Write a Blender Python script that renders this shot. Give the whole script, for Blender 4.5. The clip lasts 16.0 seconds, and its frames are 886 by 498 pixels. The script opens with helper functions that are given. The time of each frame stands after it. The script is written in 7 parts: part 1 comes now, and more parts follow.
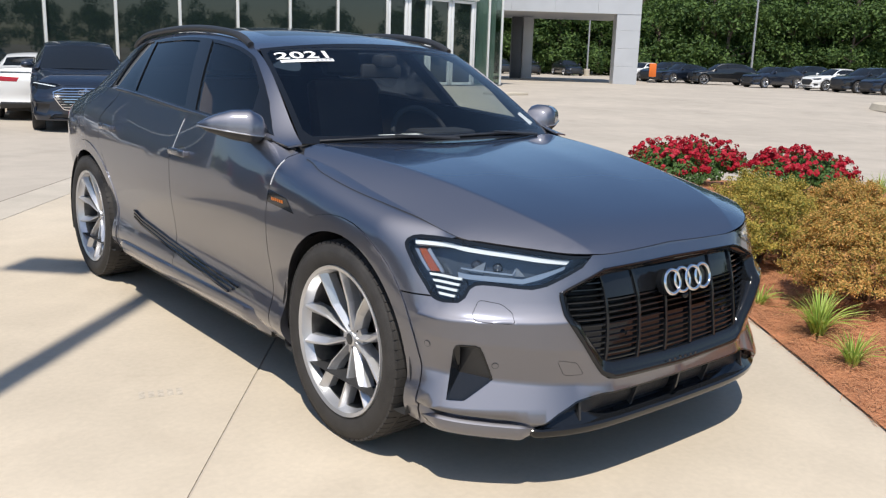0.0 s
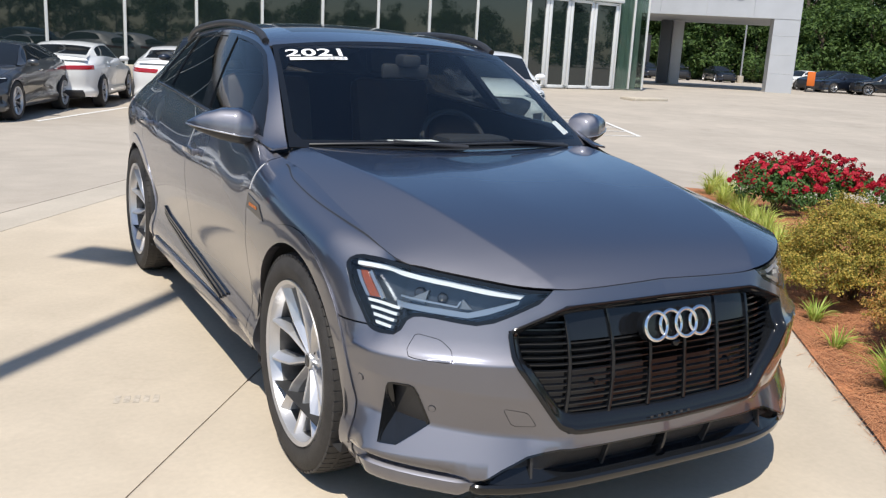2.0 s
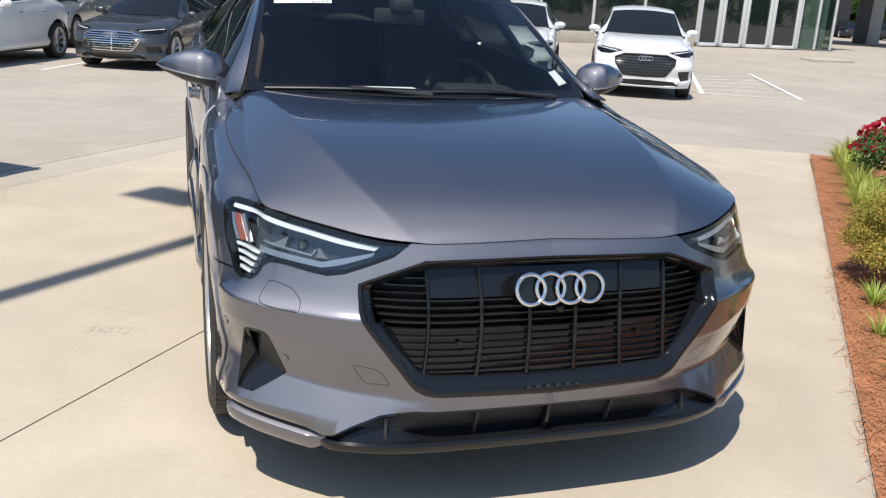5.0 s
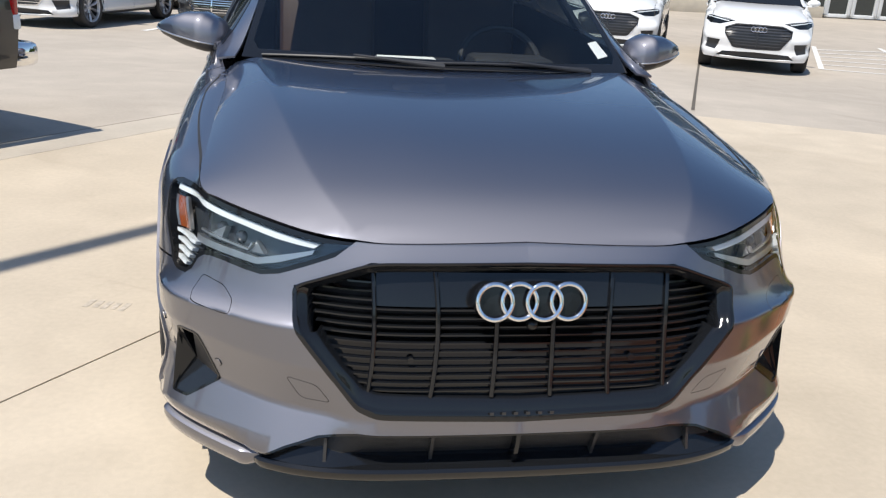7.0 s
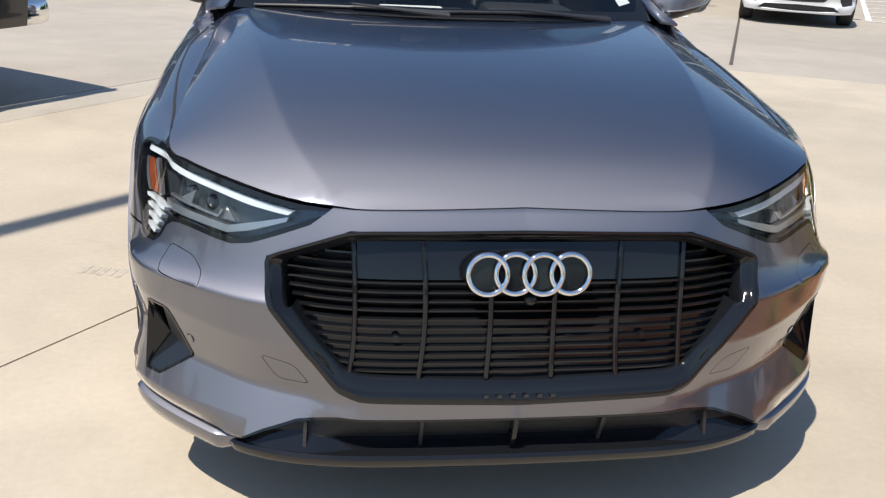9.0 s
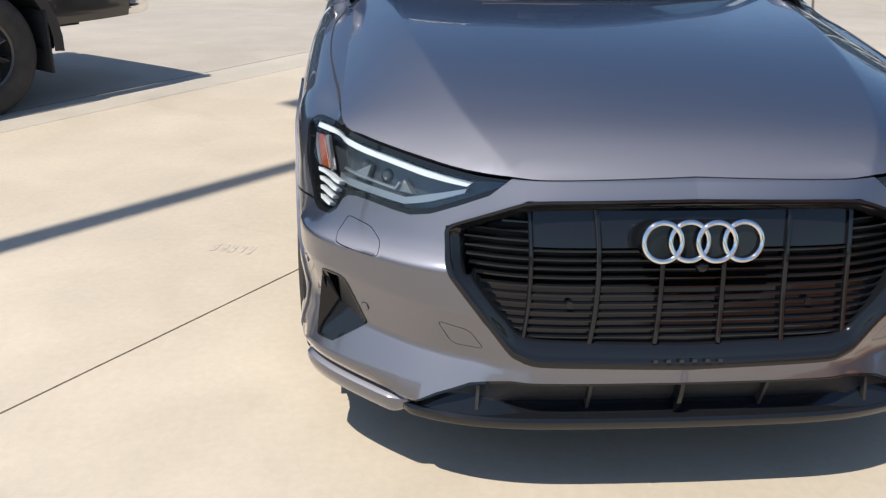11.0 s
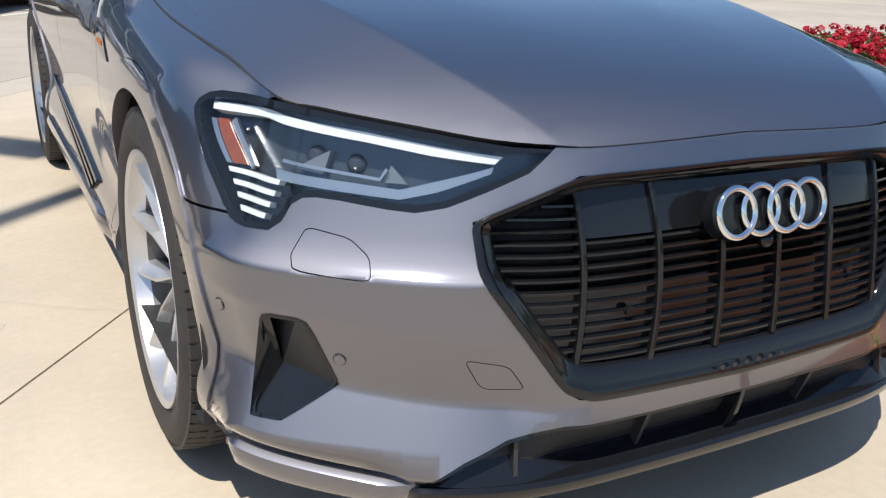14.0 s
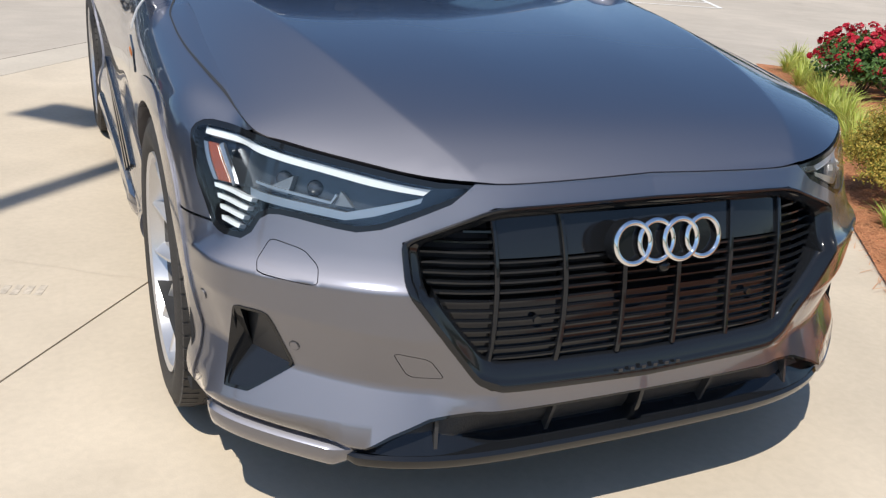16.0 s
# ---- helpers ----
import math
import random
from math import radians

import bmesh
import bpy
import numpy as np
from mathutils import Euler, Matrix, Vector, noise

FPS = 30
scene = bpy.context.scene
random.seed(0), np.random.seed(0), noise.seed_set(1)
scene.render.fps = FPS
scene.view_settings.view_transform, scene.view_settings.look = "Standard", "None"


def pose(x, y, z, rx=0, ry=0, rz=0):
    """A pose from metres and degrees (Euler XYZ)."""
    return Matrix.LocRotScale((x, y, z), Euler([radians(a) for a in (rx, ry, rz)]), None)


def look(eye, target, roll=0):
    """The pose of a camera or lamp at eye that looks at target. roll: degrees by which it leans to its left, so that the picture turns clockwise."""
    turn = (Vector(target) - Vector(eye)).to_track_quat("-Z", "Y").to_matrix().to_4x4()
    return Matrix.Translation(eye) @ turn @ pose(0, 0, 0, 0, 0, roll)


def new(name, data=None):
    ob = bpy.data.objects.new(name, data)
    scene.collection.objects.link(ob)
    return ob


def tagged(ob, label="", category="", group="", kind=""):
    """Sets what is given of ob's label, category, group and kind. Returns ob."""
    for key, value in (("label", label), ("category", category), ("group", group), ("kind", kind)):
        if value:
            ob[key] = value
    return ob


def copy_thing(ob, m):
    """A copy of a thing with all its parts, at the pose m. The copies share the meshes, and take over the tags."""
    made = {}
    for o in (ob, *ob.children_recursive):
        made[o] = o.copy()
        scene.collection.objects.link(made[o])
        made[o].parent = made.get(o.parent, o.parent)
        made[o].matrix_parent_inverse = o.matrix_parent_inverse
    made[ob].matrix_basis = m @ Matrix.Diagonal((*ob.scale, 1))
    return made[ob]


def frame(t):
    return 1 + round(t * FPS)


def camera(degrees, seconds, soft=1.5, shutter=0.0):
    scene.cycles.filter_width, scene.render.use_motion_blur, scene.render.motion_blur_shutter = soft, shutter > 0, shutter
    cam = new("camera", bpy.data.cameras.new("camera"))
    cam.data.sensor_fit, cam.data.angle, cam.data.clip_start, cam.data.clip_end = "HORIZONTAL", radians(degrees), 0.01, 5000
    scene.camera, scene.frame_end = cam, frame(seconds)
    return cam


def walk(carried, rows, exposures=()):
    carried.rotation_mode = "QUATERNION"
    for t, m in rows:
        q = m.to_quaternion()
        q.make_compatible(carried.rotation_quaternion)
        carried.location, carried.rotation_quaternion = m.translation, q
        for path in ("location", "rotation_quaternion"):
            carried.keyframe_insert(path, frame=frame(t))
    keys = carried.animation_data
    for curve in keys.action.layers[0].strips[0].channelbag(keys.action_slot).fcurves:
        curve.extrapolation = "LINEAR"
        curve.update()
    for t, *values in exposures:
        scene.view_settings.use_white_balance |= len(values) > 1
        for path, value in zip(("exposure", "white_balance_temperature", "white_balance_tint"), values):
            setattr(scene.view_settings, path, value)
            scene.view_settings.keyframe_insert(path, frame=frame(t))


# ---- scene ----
# The grey car stands at the origin: nose at y = 0, x to its left flank's far side, ground of the pad at z = 0.
cam = camera(54.1, 16.0, soft=1.25)
# seconds, eye, turn
PATH = [
    (0, -2.541, -1.702, 1.431, 77.44, -1.77, -38.55),
    (0.5, -2.341, -1.563, 1.469, 76.90, -2.19, -37.32),
    (1, -2.132, -1.582, 1.468, 76.88, -3.21, -34.07),
    (1.5, -1.943, -1.634, 1.474, 77.17, -3.53, -30.77),
    (2, -1.859, -1.760, 1.453, 77.10, -3.02, -28.81),
    (2.5, -1.749, -1.868, 1.467, 76.23, -2.73, -27.20),
    (3, -1.553, -1.964, 1.462, 75.48, -2.93, -24.70),
    (3.5, -1.381, -2.045, 1.453, 74.87, -3.63, -21.45),
    (4, -1.263, -2.058, 1.448, 74.13, -3.24, -19.56),
    (4.2, -1.226, -2.038, 1.441, 74.04, -3.16, -19.37),
    (6.3, -0.660, -1.950, 1.448, 72.44, -3.36, -11.63),
    (6.5, -0.632, -1.888, 1.443, 71.83, -3.40, -11.22),
    (7, -0.557, -1.740, 1.442, 71.26, -3.59, -9.39),
    (7.5, -0.497, -1.612, 1.399, 70.12, -3.29, -7.62),
    (8, -0.414, -1.555, 1.387, 68.05, -3.23, -6.75),
    (10.5, -0.519, -1.599, 1.412, 69.33, -1.95, -7.94),
    (11, -0.691, -1.611, 1.385, 67.29, -1.01, -4.07),
    (11.5, -0.833, -1.484, 1.336, 66.20, -0.89, -1.90),
    (12, -0.998, -1.281, 1.311, 65.95, -0.70, -6.91),
    (12.5, -1.191, -1.062, 1.319, 67.55, -1.64, -18.78),
    (13, -1.220, -0.947, 1.208, 70.70, -1.47, -24.08),
    (13.5, -1.205, -0.925, 1.116, 71.47, -2.52, -26.64),
    (14, -1.202, -0.935, 1.085, 71.21, -2.36, -28.09),
    (14.5, -1.213, -0.936, 1.069, 70.44, -2.04, -28.67),
    (15, -1.202, -0.939, 1.100, 69.30, -1.93, -28.13),
    (15.5, -1.212, -1.046, 1.250, 68.87, -3.26, -26.62),
    (16, -1.127, -1.253, 1.287, 68.58, -4.10, -23.60),
]
walk(cam, [(t, pose(x, y, z, rx, ry, rz)) for t, x, y, z, rx, ry, rz in PATH], exposures=[(0.0, 0.0), (6.0, 0.0), (7.5, 0.06), (10.5, 0.0), (11.0, 0.0), (11.5, -0.16), (12.0, -0.30), (12.5, -0.12), (13.0, 0.06), (14.5, 0.1), (15.0, 0.05), (16.0, 0.0)])

# -- daylight --
SUN_EL, SUN_AZ = 63.0, 225.0
world = bpy.data.worlds.new("world")
scene.world = world
world.use_nodes = True
wn = world.node_tree
sky = wn.nodes.new("ShaderNodeTexSky")
sky.sky_type = "NISHITA"
sky.sun_disc = False
sky.sun_elevation, sky.sun_rotation = radians(SUN_EL), radians(SUN_AZ)
sky.air_density, sky.dust_density, sky.ozone_density = 1.1, 0.35, 4.0
wn.links.new(sky.outputs[0], wn.nodes["Background"].inputs[0])
wn.nodes["Background"].inputs[1].default_value = 0.135
sun_data = bpy.data.lights.new("sun", "SUN")
sun_data.energy, sun_data.angle, sun_data.color = 5.1, radians(0.53), (1.0, 0.940, 0.845)
sun = new("sun", sun_data)
_d = Vector((math.sin(radians(SUN_AZ)) * math.cos(radians(SUN_EL)), math.cos(radians(SUN_AZ)) * math.cos(radians(SUN_EL)), math.sin(radians(SUN_EL))))
sun.matrix_world = look(_d * 50, (0, 0, 0))

# -- materials --
def mat(name, color, rough=0.5, metal=0.0, coat=0.0, spec=0.5, vary=0.0, scale=8.0, bump=0.0, bump_scale=60.0, fine=0.0, coat_rough=0.03, rand=0.0, emit=0.0):
    """A principled material: two scales of colour variation, a fine relief, a change from object to object."""
    m = bpy.data.materials.new(name)
    m.use_nodes = True
    nt = m.node_tree
    b = nt.nodes["Principled BSDF"]
    b.inputs["Roughness"].default_value = rough
    b.inputs["Metallic"].default_value = metal
    b.inputs["Coat Weight"].default_value = coat
    b.inputs["Coat Roughness"].default_value = coat_rough
    b.inputs["Specular IOR Level"].default_value = spec
    b.inputs["Base Color"].default_value = (*color, 1)
    m.diffuse_color = (*color, 1)
    if emit:
        b.inputs["Emission Color"].default_value = (*color, 1)
        b.inputs["Emission Strength"].default_value = emit
    N, L = nt.nodes.new, nt.links.new
    if vary or fine or bump or rand:
        tc = N("ShaderNodeTexCoord")
    col = None
    if vary or fine or rand:
        mul = None
        for amt, sc in ((vary, scale), (fine, scale * 14)):
            if not amt:
                continue
            n = N("ShaderNodeTexNoise")
            n.inputs["Scale"].default_value, n.inputs["Detail"].default_value = sc, 5
            L(tc.outputs["Object"], n.inputs["Vector"])
            r = N("ShaderNodeMapRange")
            r.inputs["From Min"].default_value, r.inputs["From Max"].default_value = 0.3, 0.7
            r.inputs["To Min"].default_value, r.inputs["To Max"].default_value = 1 - amt, 1 + amt
            L(n.outputs["Fac"], r.inputs["Value"])
            if mul is None:
                mul = r.outputs[0]
            else:
                k = N("ShaderNodeMath")
                k.operation = "MULTIPLY"
                L(mul, k.inputs[0]), L(r.outputs[0], k.inputs[1])
                mul = k.outputs[0]
        if rand:
            oi = N("ShaderNodeObjectInfo")
            r = N("ShaderNodeMapRange")
            r.inputs["To Min"].default_value, r.inputs["To Max"].default_value = 1 - rand, 1 + rand
            L(oi.outputs["Random"], r.inputs["Value"])
            if mul is None:
                mul = r.outputs[0]
            else:
                k = N("ShaderNodeMath")
                k.operation = "MULTIPLY"
                L(mul, k.inputs[0]), L(r.outputs[0], k.inputs[1])
                mul = k.outputs[0]
        v = N("ShaderNodeVectorMath")
        v.operation = "SCALE"
        v.inputs[0].default_value = color
        L(mul, v.inputs["Scale"])
        L(v.outputs[0], b.inputs["Base Color"])
    if bump:
        n = N("ShaderNodeTexNoise")
        n.inputs["Scale"].default_value, n.inputs["Detail"].default_value = bump_scale, 4
        L(tc.outputs["Object"], n.inputs["Vector"])
        bp = N("ShaderNodeBump")
        bp.inputs["Strength"].default_value, bp.inputs["Distance"].default_value = bump, 0.01
        L(n.outputs["Fac"], bp.inputs["Height"])
        L(bp.outputs[0], b.inputs["Normal"])
    return m


def glass(name, tint, ior=1.5, rough=0.0):
    """A thin pane: tinted see-through with a Fresnel gloss."""
    m = bpy.data.materials.new(name)
    m.use_nodes = True
    nt = m.node_tree
    nt.nodes.remove(nt.nodes["Principled BSDF"])
    N, L = nt.nodes.new, nt.links.new
    t, g, f, x = N("ShaderNodeBsdfTransparent"), N("ShaderNodeBsdfGlossy"), N("ShaderNodeLayerWeight"), N("ShaderNodeMixShader")
    t.inputs[0].default_value = (*tint, 1)
    g.inputs["Roughness"].default_value = rough
    f.inputs[0].default_value = 0.5
    p, r = N("ShaderNodeMath"), N("ShaderNodeMapRange")
    p.operation, p.inputs[1].default_value = "POWER", 4.5
    r.inputs["To Min"].default_value = 1.5 * ((ior - 1) / (ior + 1))**2
    L(f.outputs["Facing"], p.inputs[0]), L(p.outputs[0], r.inputs["Value"])
    L(r.outputs[0], x.inputs[0]), L(t.outputs[0], x.inputs[1]), L(g.outputs[0], x.inputs[2])
    L(x.outputs[0], nt.nodes["Material Output"].inputs[0])
    m.diffuse_color = (*tint, 1)
    return m


def paint(name, color, metal=0.0, rough=0.4, flake=0.0):
    return mat(name, color, rough, metal, coat=1.0, fine=flake, scale=90, coat_rough=0.015)


def metallic(name, dark, flake, share, spread, coat_rough=0.012):
    """Dark metal base and bright metal flakes that lie nearly flat, under a clear coat."""
    m = paint(name, dark, 1.0, 0.19, 0.10)
    nt = m.node_tree
    N, L = nt.nodes.new, nt.links.new
    a = nt.nodes["Principled BSDF"]
    a.inputs["Coat Weight"].default_value = 0.0
    b, c, x, y, w = N("ShaderNodeBsdfAnisotropic"), N("ShaderNodeBsdfAnisotropic"), N("ShaderNodeMixShader"), N("ShaderNodeMixShader"), N("ShaderNodeFresnel")
    b.distribution = "BECKMANN"
    b.inputs["Color"].default_value, b.inputs["Roughness"].default_value = (*flake, 1), spread
    c.inputs["Color"].default_value, c.inputs["Roughness"].default_value = (1, 1, 1, 1), coat_rough
    w.inputs["IOR"].default_value = 1.5
    x.inputs[0].default_value = share
    L(a.outputs[0], x.inputs[1]), L(b.outputs[0], x.inputs[2])
    L(w.outputs[0], y.inputs[0]), L(x.outputs[0], y.inputs[1]), L(c.outputs[0], y.inputs[2])
    L(y.outputs[0], nt.nodes["Material Output"].inputs[0])
    return m


PAINT_GREY = metallic("paint_grey", (0.054, 0.060, 0.082), (0.66, 0.655, 0.725), 0.27, 0.62)
PAINT_WHITE = paint("paint_white", (0.80, 0.80, 0.79), 0.0, 0.35)
PAINT_BLACK = paint("paint_black", (0.012, 0.013, 0.015), 0.2, 0.3)
PAINT_DARKBLUE = paint("paint_darkblue", (0.014, 0.020, 0.035), 0.4, 0.35)
PAINT_SILVER = paint("paint_silver", (0.42, 0.43, 0.44), 0.8, 0.35)
PAINT_DAYTONA = paint("paint_daytona", (0.085, 0.088, 0.092), 0.7, 0.36)
PAINT_BRONZE = paint("paint_bronze", (0.045, 0.042, 0.040), 0.6, 0.36)
GLOSS_BLACK = mat("gloss_black", (0.009, 0.010, 0.012), 0.07, spec=0.45)
SATIN_BLACK = mat("satin_black", (0.028, 0.028, 0.030), 0.42, vary=0.1, scale=20)
MATT_BLACK = mat("matt_black", (0.020, 0.020, 0.021), 0.75, vary=0.15, scale=15)
MESH_BLACK = mat("mesh_black", (0.016, 0.017, 0.019), 0.5, vary=0.2, scale=60, bump=0.35, bump_scale=260)
RUBBER = mat("rubber", (0.034, 0.031, 0.029), 0.72, vary=0.25, scale=14, fine=0.12, bump=0.15, bump_scale=220)
CHROME = mat("chrome", (0.80, 0.80, 0.81), 0.06, 1.0)
RIM_SILVER = mat("rim_silver", (0.60, 0.60, 0.615), 0.36, 0.75, coat=0.4, fine=0.05, scale=30)
RIM_DARK = mat("rim_dark", (0.10, 0.10, 0.105), 0.35, 0.8)
# iron of the brake discs; also darkens the wheel barrels as painted shade
BRAKE_BARREL_SHADE = mat("brake_iron_and_barrel_shade", (0.16, 0.155, 0.15), 0.45, 0.9, vary=0.2, scale=30)
SATIN_ALU = mat("satin_aluminium", (0.55, 0.55, 0.56), 0.28, 0.9)
LENS = glass("lens_clear", (0.90, 0.92, 0.93), 1.5)
WINDSCREEN = glass("windscreen_glass", (0.74, 0.79, 0.78), 1.52)
SIDE_GLASS = glass("side_glass", (0.66, 0.73, 0.70), 1.52)
DARK_GLASS = glass("privacy_glass", (0.045, 0.05, 0.055), 1.52)
DRL_WHITE = mat("light_guide", (0.74, 0.78, 0.80), 0.25, coat=0.5)
LAMP_GREY = mat("lamp_bezel", (0.075, 0.088, 0.105), 0.20, 0.5)
PROJECTOR = mat("projector_glass", (0.03, 0.035, 0.045), 0.05, spec=0.8)
LAMP_FACET = mat("lamp_facet", (0.22, 0.24, 0.26), 0.3, 0.5)
RAMP_GREY = mat("duct_ramp", (0.012, 0.013, 0.015), 0.12)
AMBER = mat("amber_reflector", (0.25, 0.055, 0.010), 0.2, coat=1.0, vary=0.15, scale=120)
RED_LENS = mat("red_lens", (0.35, 0.008, 0.008), 0.12, coat=1.0)
CABIN = mat("cabin_black", (0.020, 0.020, 0.021), 0.65, vary=0.15, scale=12)
LEATHER = mat("brown_leather", (0.055, 0.030, 0.022), 0.55, vary=0.15, scale=10)
REFLECTION_WHITE = mat("reflection_white", (0.80, 0.80, 0.78), 0.7)
DECAL = mat("decal_white", (0.85, 0.85, 0.85), 0.5)
BAR_GREY = mat("print_grey", (0.35, 0.36, 0.38), 0.6)
ORANGE_PRINT = mat("print_orange", (0.60, 0.17, 0.03), 0.4)


def concrete(name, color, stain, blotch, crack=0.0):
    """Broom-finished concrete: large blotches, small mottling, faint stains."""
    m = bpy.data.materials.new(name)
    m.use_nodes = True
    nt = m.node_tree
    b = nt.nodes["Principled BSDF"]
    b.inputs["Roughness"].default_value = 0.88
    b.inputs["Specular IOR Level"].default_value = 0.3
    N, L = nt.nodes.new, nt.links.new
    tc = N("ShaderNodeTexCoord")
    last = None
    for sc, lo, hi, amt, det in ((0.33, 0.35, 0.7, blotch, 3), (2.2, 0.4, 0.7, blotch * 0.6, 6), (38, 0.3, 0.7, 0.05, 3)):
        n = N("ShaderNodeTexNoise")
        n.inputs["Scale"].default_value, n.inputs["Detail"].default_value, n.inputs["Distortion"].default_value = sc, det, 0.4
        L(tc.outputs["Object"], n.inputs["Vector"])
        r = N("ShaderNodeMapRange")
        r.inputs["From Min"].default_value, r.inputs["From Max"].default_value = lo, hi
        r.inputs["To Min"].default_value, r.inputs["To Max"].default_value = 1 - amt, 1 + amt * 0.5
        L(n.outputs["Fac"], r.inputs["Value"])
        if last is None:
            last = r.outputs[0]
        else:
            k = N("ShaderNodeMath")
            k.operation = "MULTIPLY"
            L(last, k.inputs[0]), L(r.outputs[0], k.inputs[1])
            last = k.outputs[0]
    n = N("ShaderNodeTexNoise")
    n.inputs["Scale"].default_value, n.inputs["Detail"].default_value, n.inputs["Distortion"].default_value = 0.9, 8, 1.2
    L(tc.outputs["Object"], n.inputs["Vector"])
    r = N("ShaderNodeMapRange")
    r.inputs["From Min"].default_value, r.inputs["From Max"].default_value = 0.58, 0.75
    L(n.outputs["Fac"], r.inputs["Value"])
    mx = N("ShaderNodeMix")
    mx.data_type = "RGBA"
    mx.inputs["A"].default_value, mx.inputs["B"].default_value = (*color, 1), (*stain, 1)
    L(r.outputs[0], mx.inputs["Factor"])
    v = N("ShaderNodeVectorMath")
    v.operation = "SCALE"
    L(mx.outputs["Result"], v.inputs[0]), L(last, v.inputs["Scale"])
    L(v.outputs[0], b.inputs["Base Color"])
    n2 = N("ShaderNodeTexNoise")
    n2.inputs["Scale"].default_value, n2.inputs["Detail"].default_value = 160, 3
    L(tc.outputs["Object"], n2.inputs["Vector"])
    bp = N("ShaderNodeBump")
    bp.inputs["Strength"].default_value, bp.inputs["Distance"].default_value = 0.12, 0.004
    L(n2.outputs["Fac"], bp.inputs["Height"]), L(bp.outputs[0], b.inputs["Normal"])
    m.diffuse_color = (*color, 1)
    return m


PAD_CONCRETE = concrete("pad_concrete", (0.555, 0.478, 0.375), (0.50, 0.425, 0.33), 0.12)
LOT_CONCRETE = concrete("lot_concrete", (0.455, 0.402, 0.338), (0.41, 0.36, 0.302), 0.10)
GUTTER = concrete("gutter_concrete", (0.505, 0.45, 0.375), (0.44, 0.39, 0.33), 0.12)
JOINT = mat("joint_seal", (0.10, 0.085, 0.068), 0.9, vary=0.3, scale=20)
STENCIL = mat("worn_stencil", (0.44, 0.385, 0.315), 0.9, vary=0.22, scale=40)
LINE_WHITE = mat("line_paint", (0.70, 0.69, 0.66), 0.8, vary=0.12, scale=4, fine=0.15)


# -- building tools --
def mesh(verts, faces, smooth=True, normals=None):
    me = bpy.data.meshes.new("m")
    me.from_pydata([tuple(map(float, v)) for v in verts], [], [tuple(map(int, f)) for f in faces])
    me.update()
    if smooth:
        me.polygons.foreach_set("use_smooth", [True] * len(me.polygons))
    if normals is not None:
        me.normals_split_custom_set_from_vertices([tuple(map(float, n)) for n in normals])
    return me


def part(name, geo, material, parent=None, label="", smooth=True):
    """Links a mesh, a bmesh or (verts, faces) as one object under its thing."""
    if isinstance(geo, bmesh.types.BMesh):
        me = bpy.data.meshes.new(name)
        geo.to_mesh(me)
        geo.free()
        if smooth:
            me.polygons.foreach_set("use_smooth", [True] * len(me.polygons))
            me.set_sharp_from_angle(angle=radians(38))
    elif isinstance(geo, tuple):
        me = mesh(*geo, smooth=smooth)
        if smooth:
            me.set_sharp_from_angle(angle=radians(38))
    else:
        me = geo
    me.materials.append(material)
    ob = new(name, me)
    ob.parent = parent
    if label:
        ob["label"] = label
    return ob


def thing(name, m, label, category, group="", kind=""):
    ob = new(name)
    ob.empty_display_size = 0.2
    ob.matrix_basis = m
    return tagged(ob, label, category, group, kind)


def box(bm, cx, cy, cz, sx, sy, sz, bev=0.0, m=None):
    """A box by centre and size, bevelled."""
    mm = Matrix.Translation((cx, cy, cz)) @ Matrix.Diagonal((sx, sy, sz, 1))
    if m is not None:
        mm = m @ mm
    r = bmesh.ops.create_cube(bm, size=1, matrix=mm)
    if bev:
        es = {e for v in r["verts"] for e in v.link_edges}
        bmesh.ops.bevel(bm, geom=list(es), offset=bev, segments=2, affect="EDGES", profile=0.5)
    return bm


def boxes(*args, bev=0.0):
    bm = bmesh.new()
    for a in args:
        box(bm, *a, bev=bev)
    return bm


def lathe(profile, n=48, axis="x"):
    """Turns (radius, along) pairs round the x axis (or z)."""
    verts, faces, k = [], [], len(profile)
    for i in range(n):
        a = 2 * math.pi * i / n
        for r, h in profile:
            verts.append((h, r * math.cos(a), r * math.sin(a)) if axis == "x" else (r * math.cos(a), r * math.sin(a), h))
    for i in range(n):
        j = (i + 1) % n
        for q in range(k - 1):
            f = (i * k + q, i * k + q + 1, j * k + q + 1, j * k + q)
            faces.append(f if axis == "x" else f[::-1])
    return verts, faces


def tube(points, radius, n=8, closed=False):
    """A round bar along points; radius one number or one per point."""
    P = [Vector(p) for p in points]
    R = radius if hasattr(radius, "__len__") else [radius] * len(P)
    verts, faces = [], []
    for i, p in enumerate(P):
        a = P[(i - 1) % len(P)] if closed or i else P[i]
        b = P[(i + 1) % len(P)] if closed or i < len(P) - 1 else P[i]
        d = (b - a).normalized()
        u = d.cross(Vector((0, 0, 1)) if abs(d.z) < 0.9 else Vector((0, 1, 0))).normalized()
        w = d.cross(u)
        for k in range(n):
            t = 2 * math.pi * k / n
            verts.append(p + R[i] * (math.cos(t) * u + math.sin(t) * w))
    m = len(P)
    for i in range(m if closed else m - 1):
        j = (i + 1) % m
        for k in range(n):
            q = (k + 1) % n
            faces.append((i * n + k, i * n + q, j * n + q, j * n + k))
    if not closed:
        faces.append(tuple(range(n))[::-1])
        faces.append(tuple((m - 1) * n + k for k in range(n)))
    return [tuple(v) for v in verts], faces


def merge(*geos):
    verts, faces = [], []
    for v, f in geos:
        o = len(verts)
        verts += list(v)
        faces += [tuple(i + o for i in q) for q in f]
    return verts, faces


def moved(geo, m):
    return [tuple(m @ Vector(v)) for v in geo[0]], geo[1]


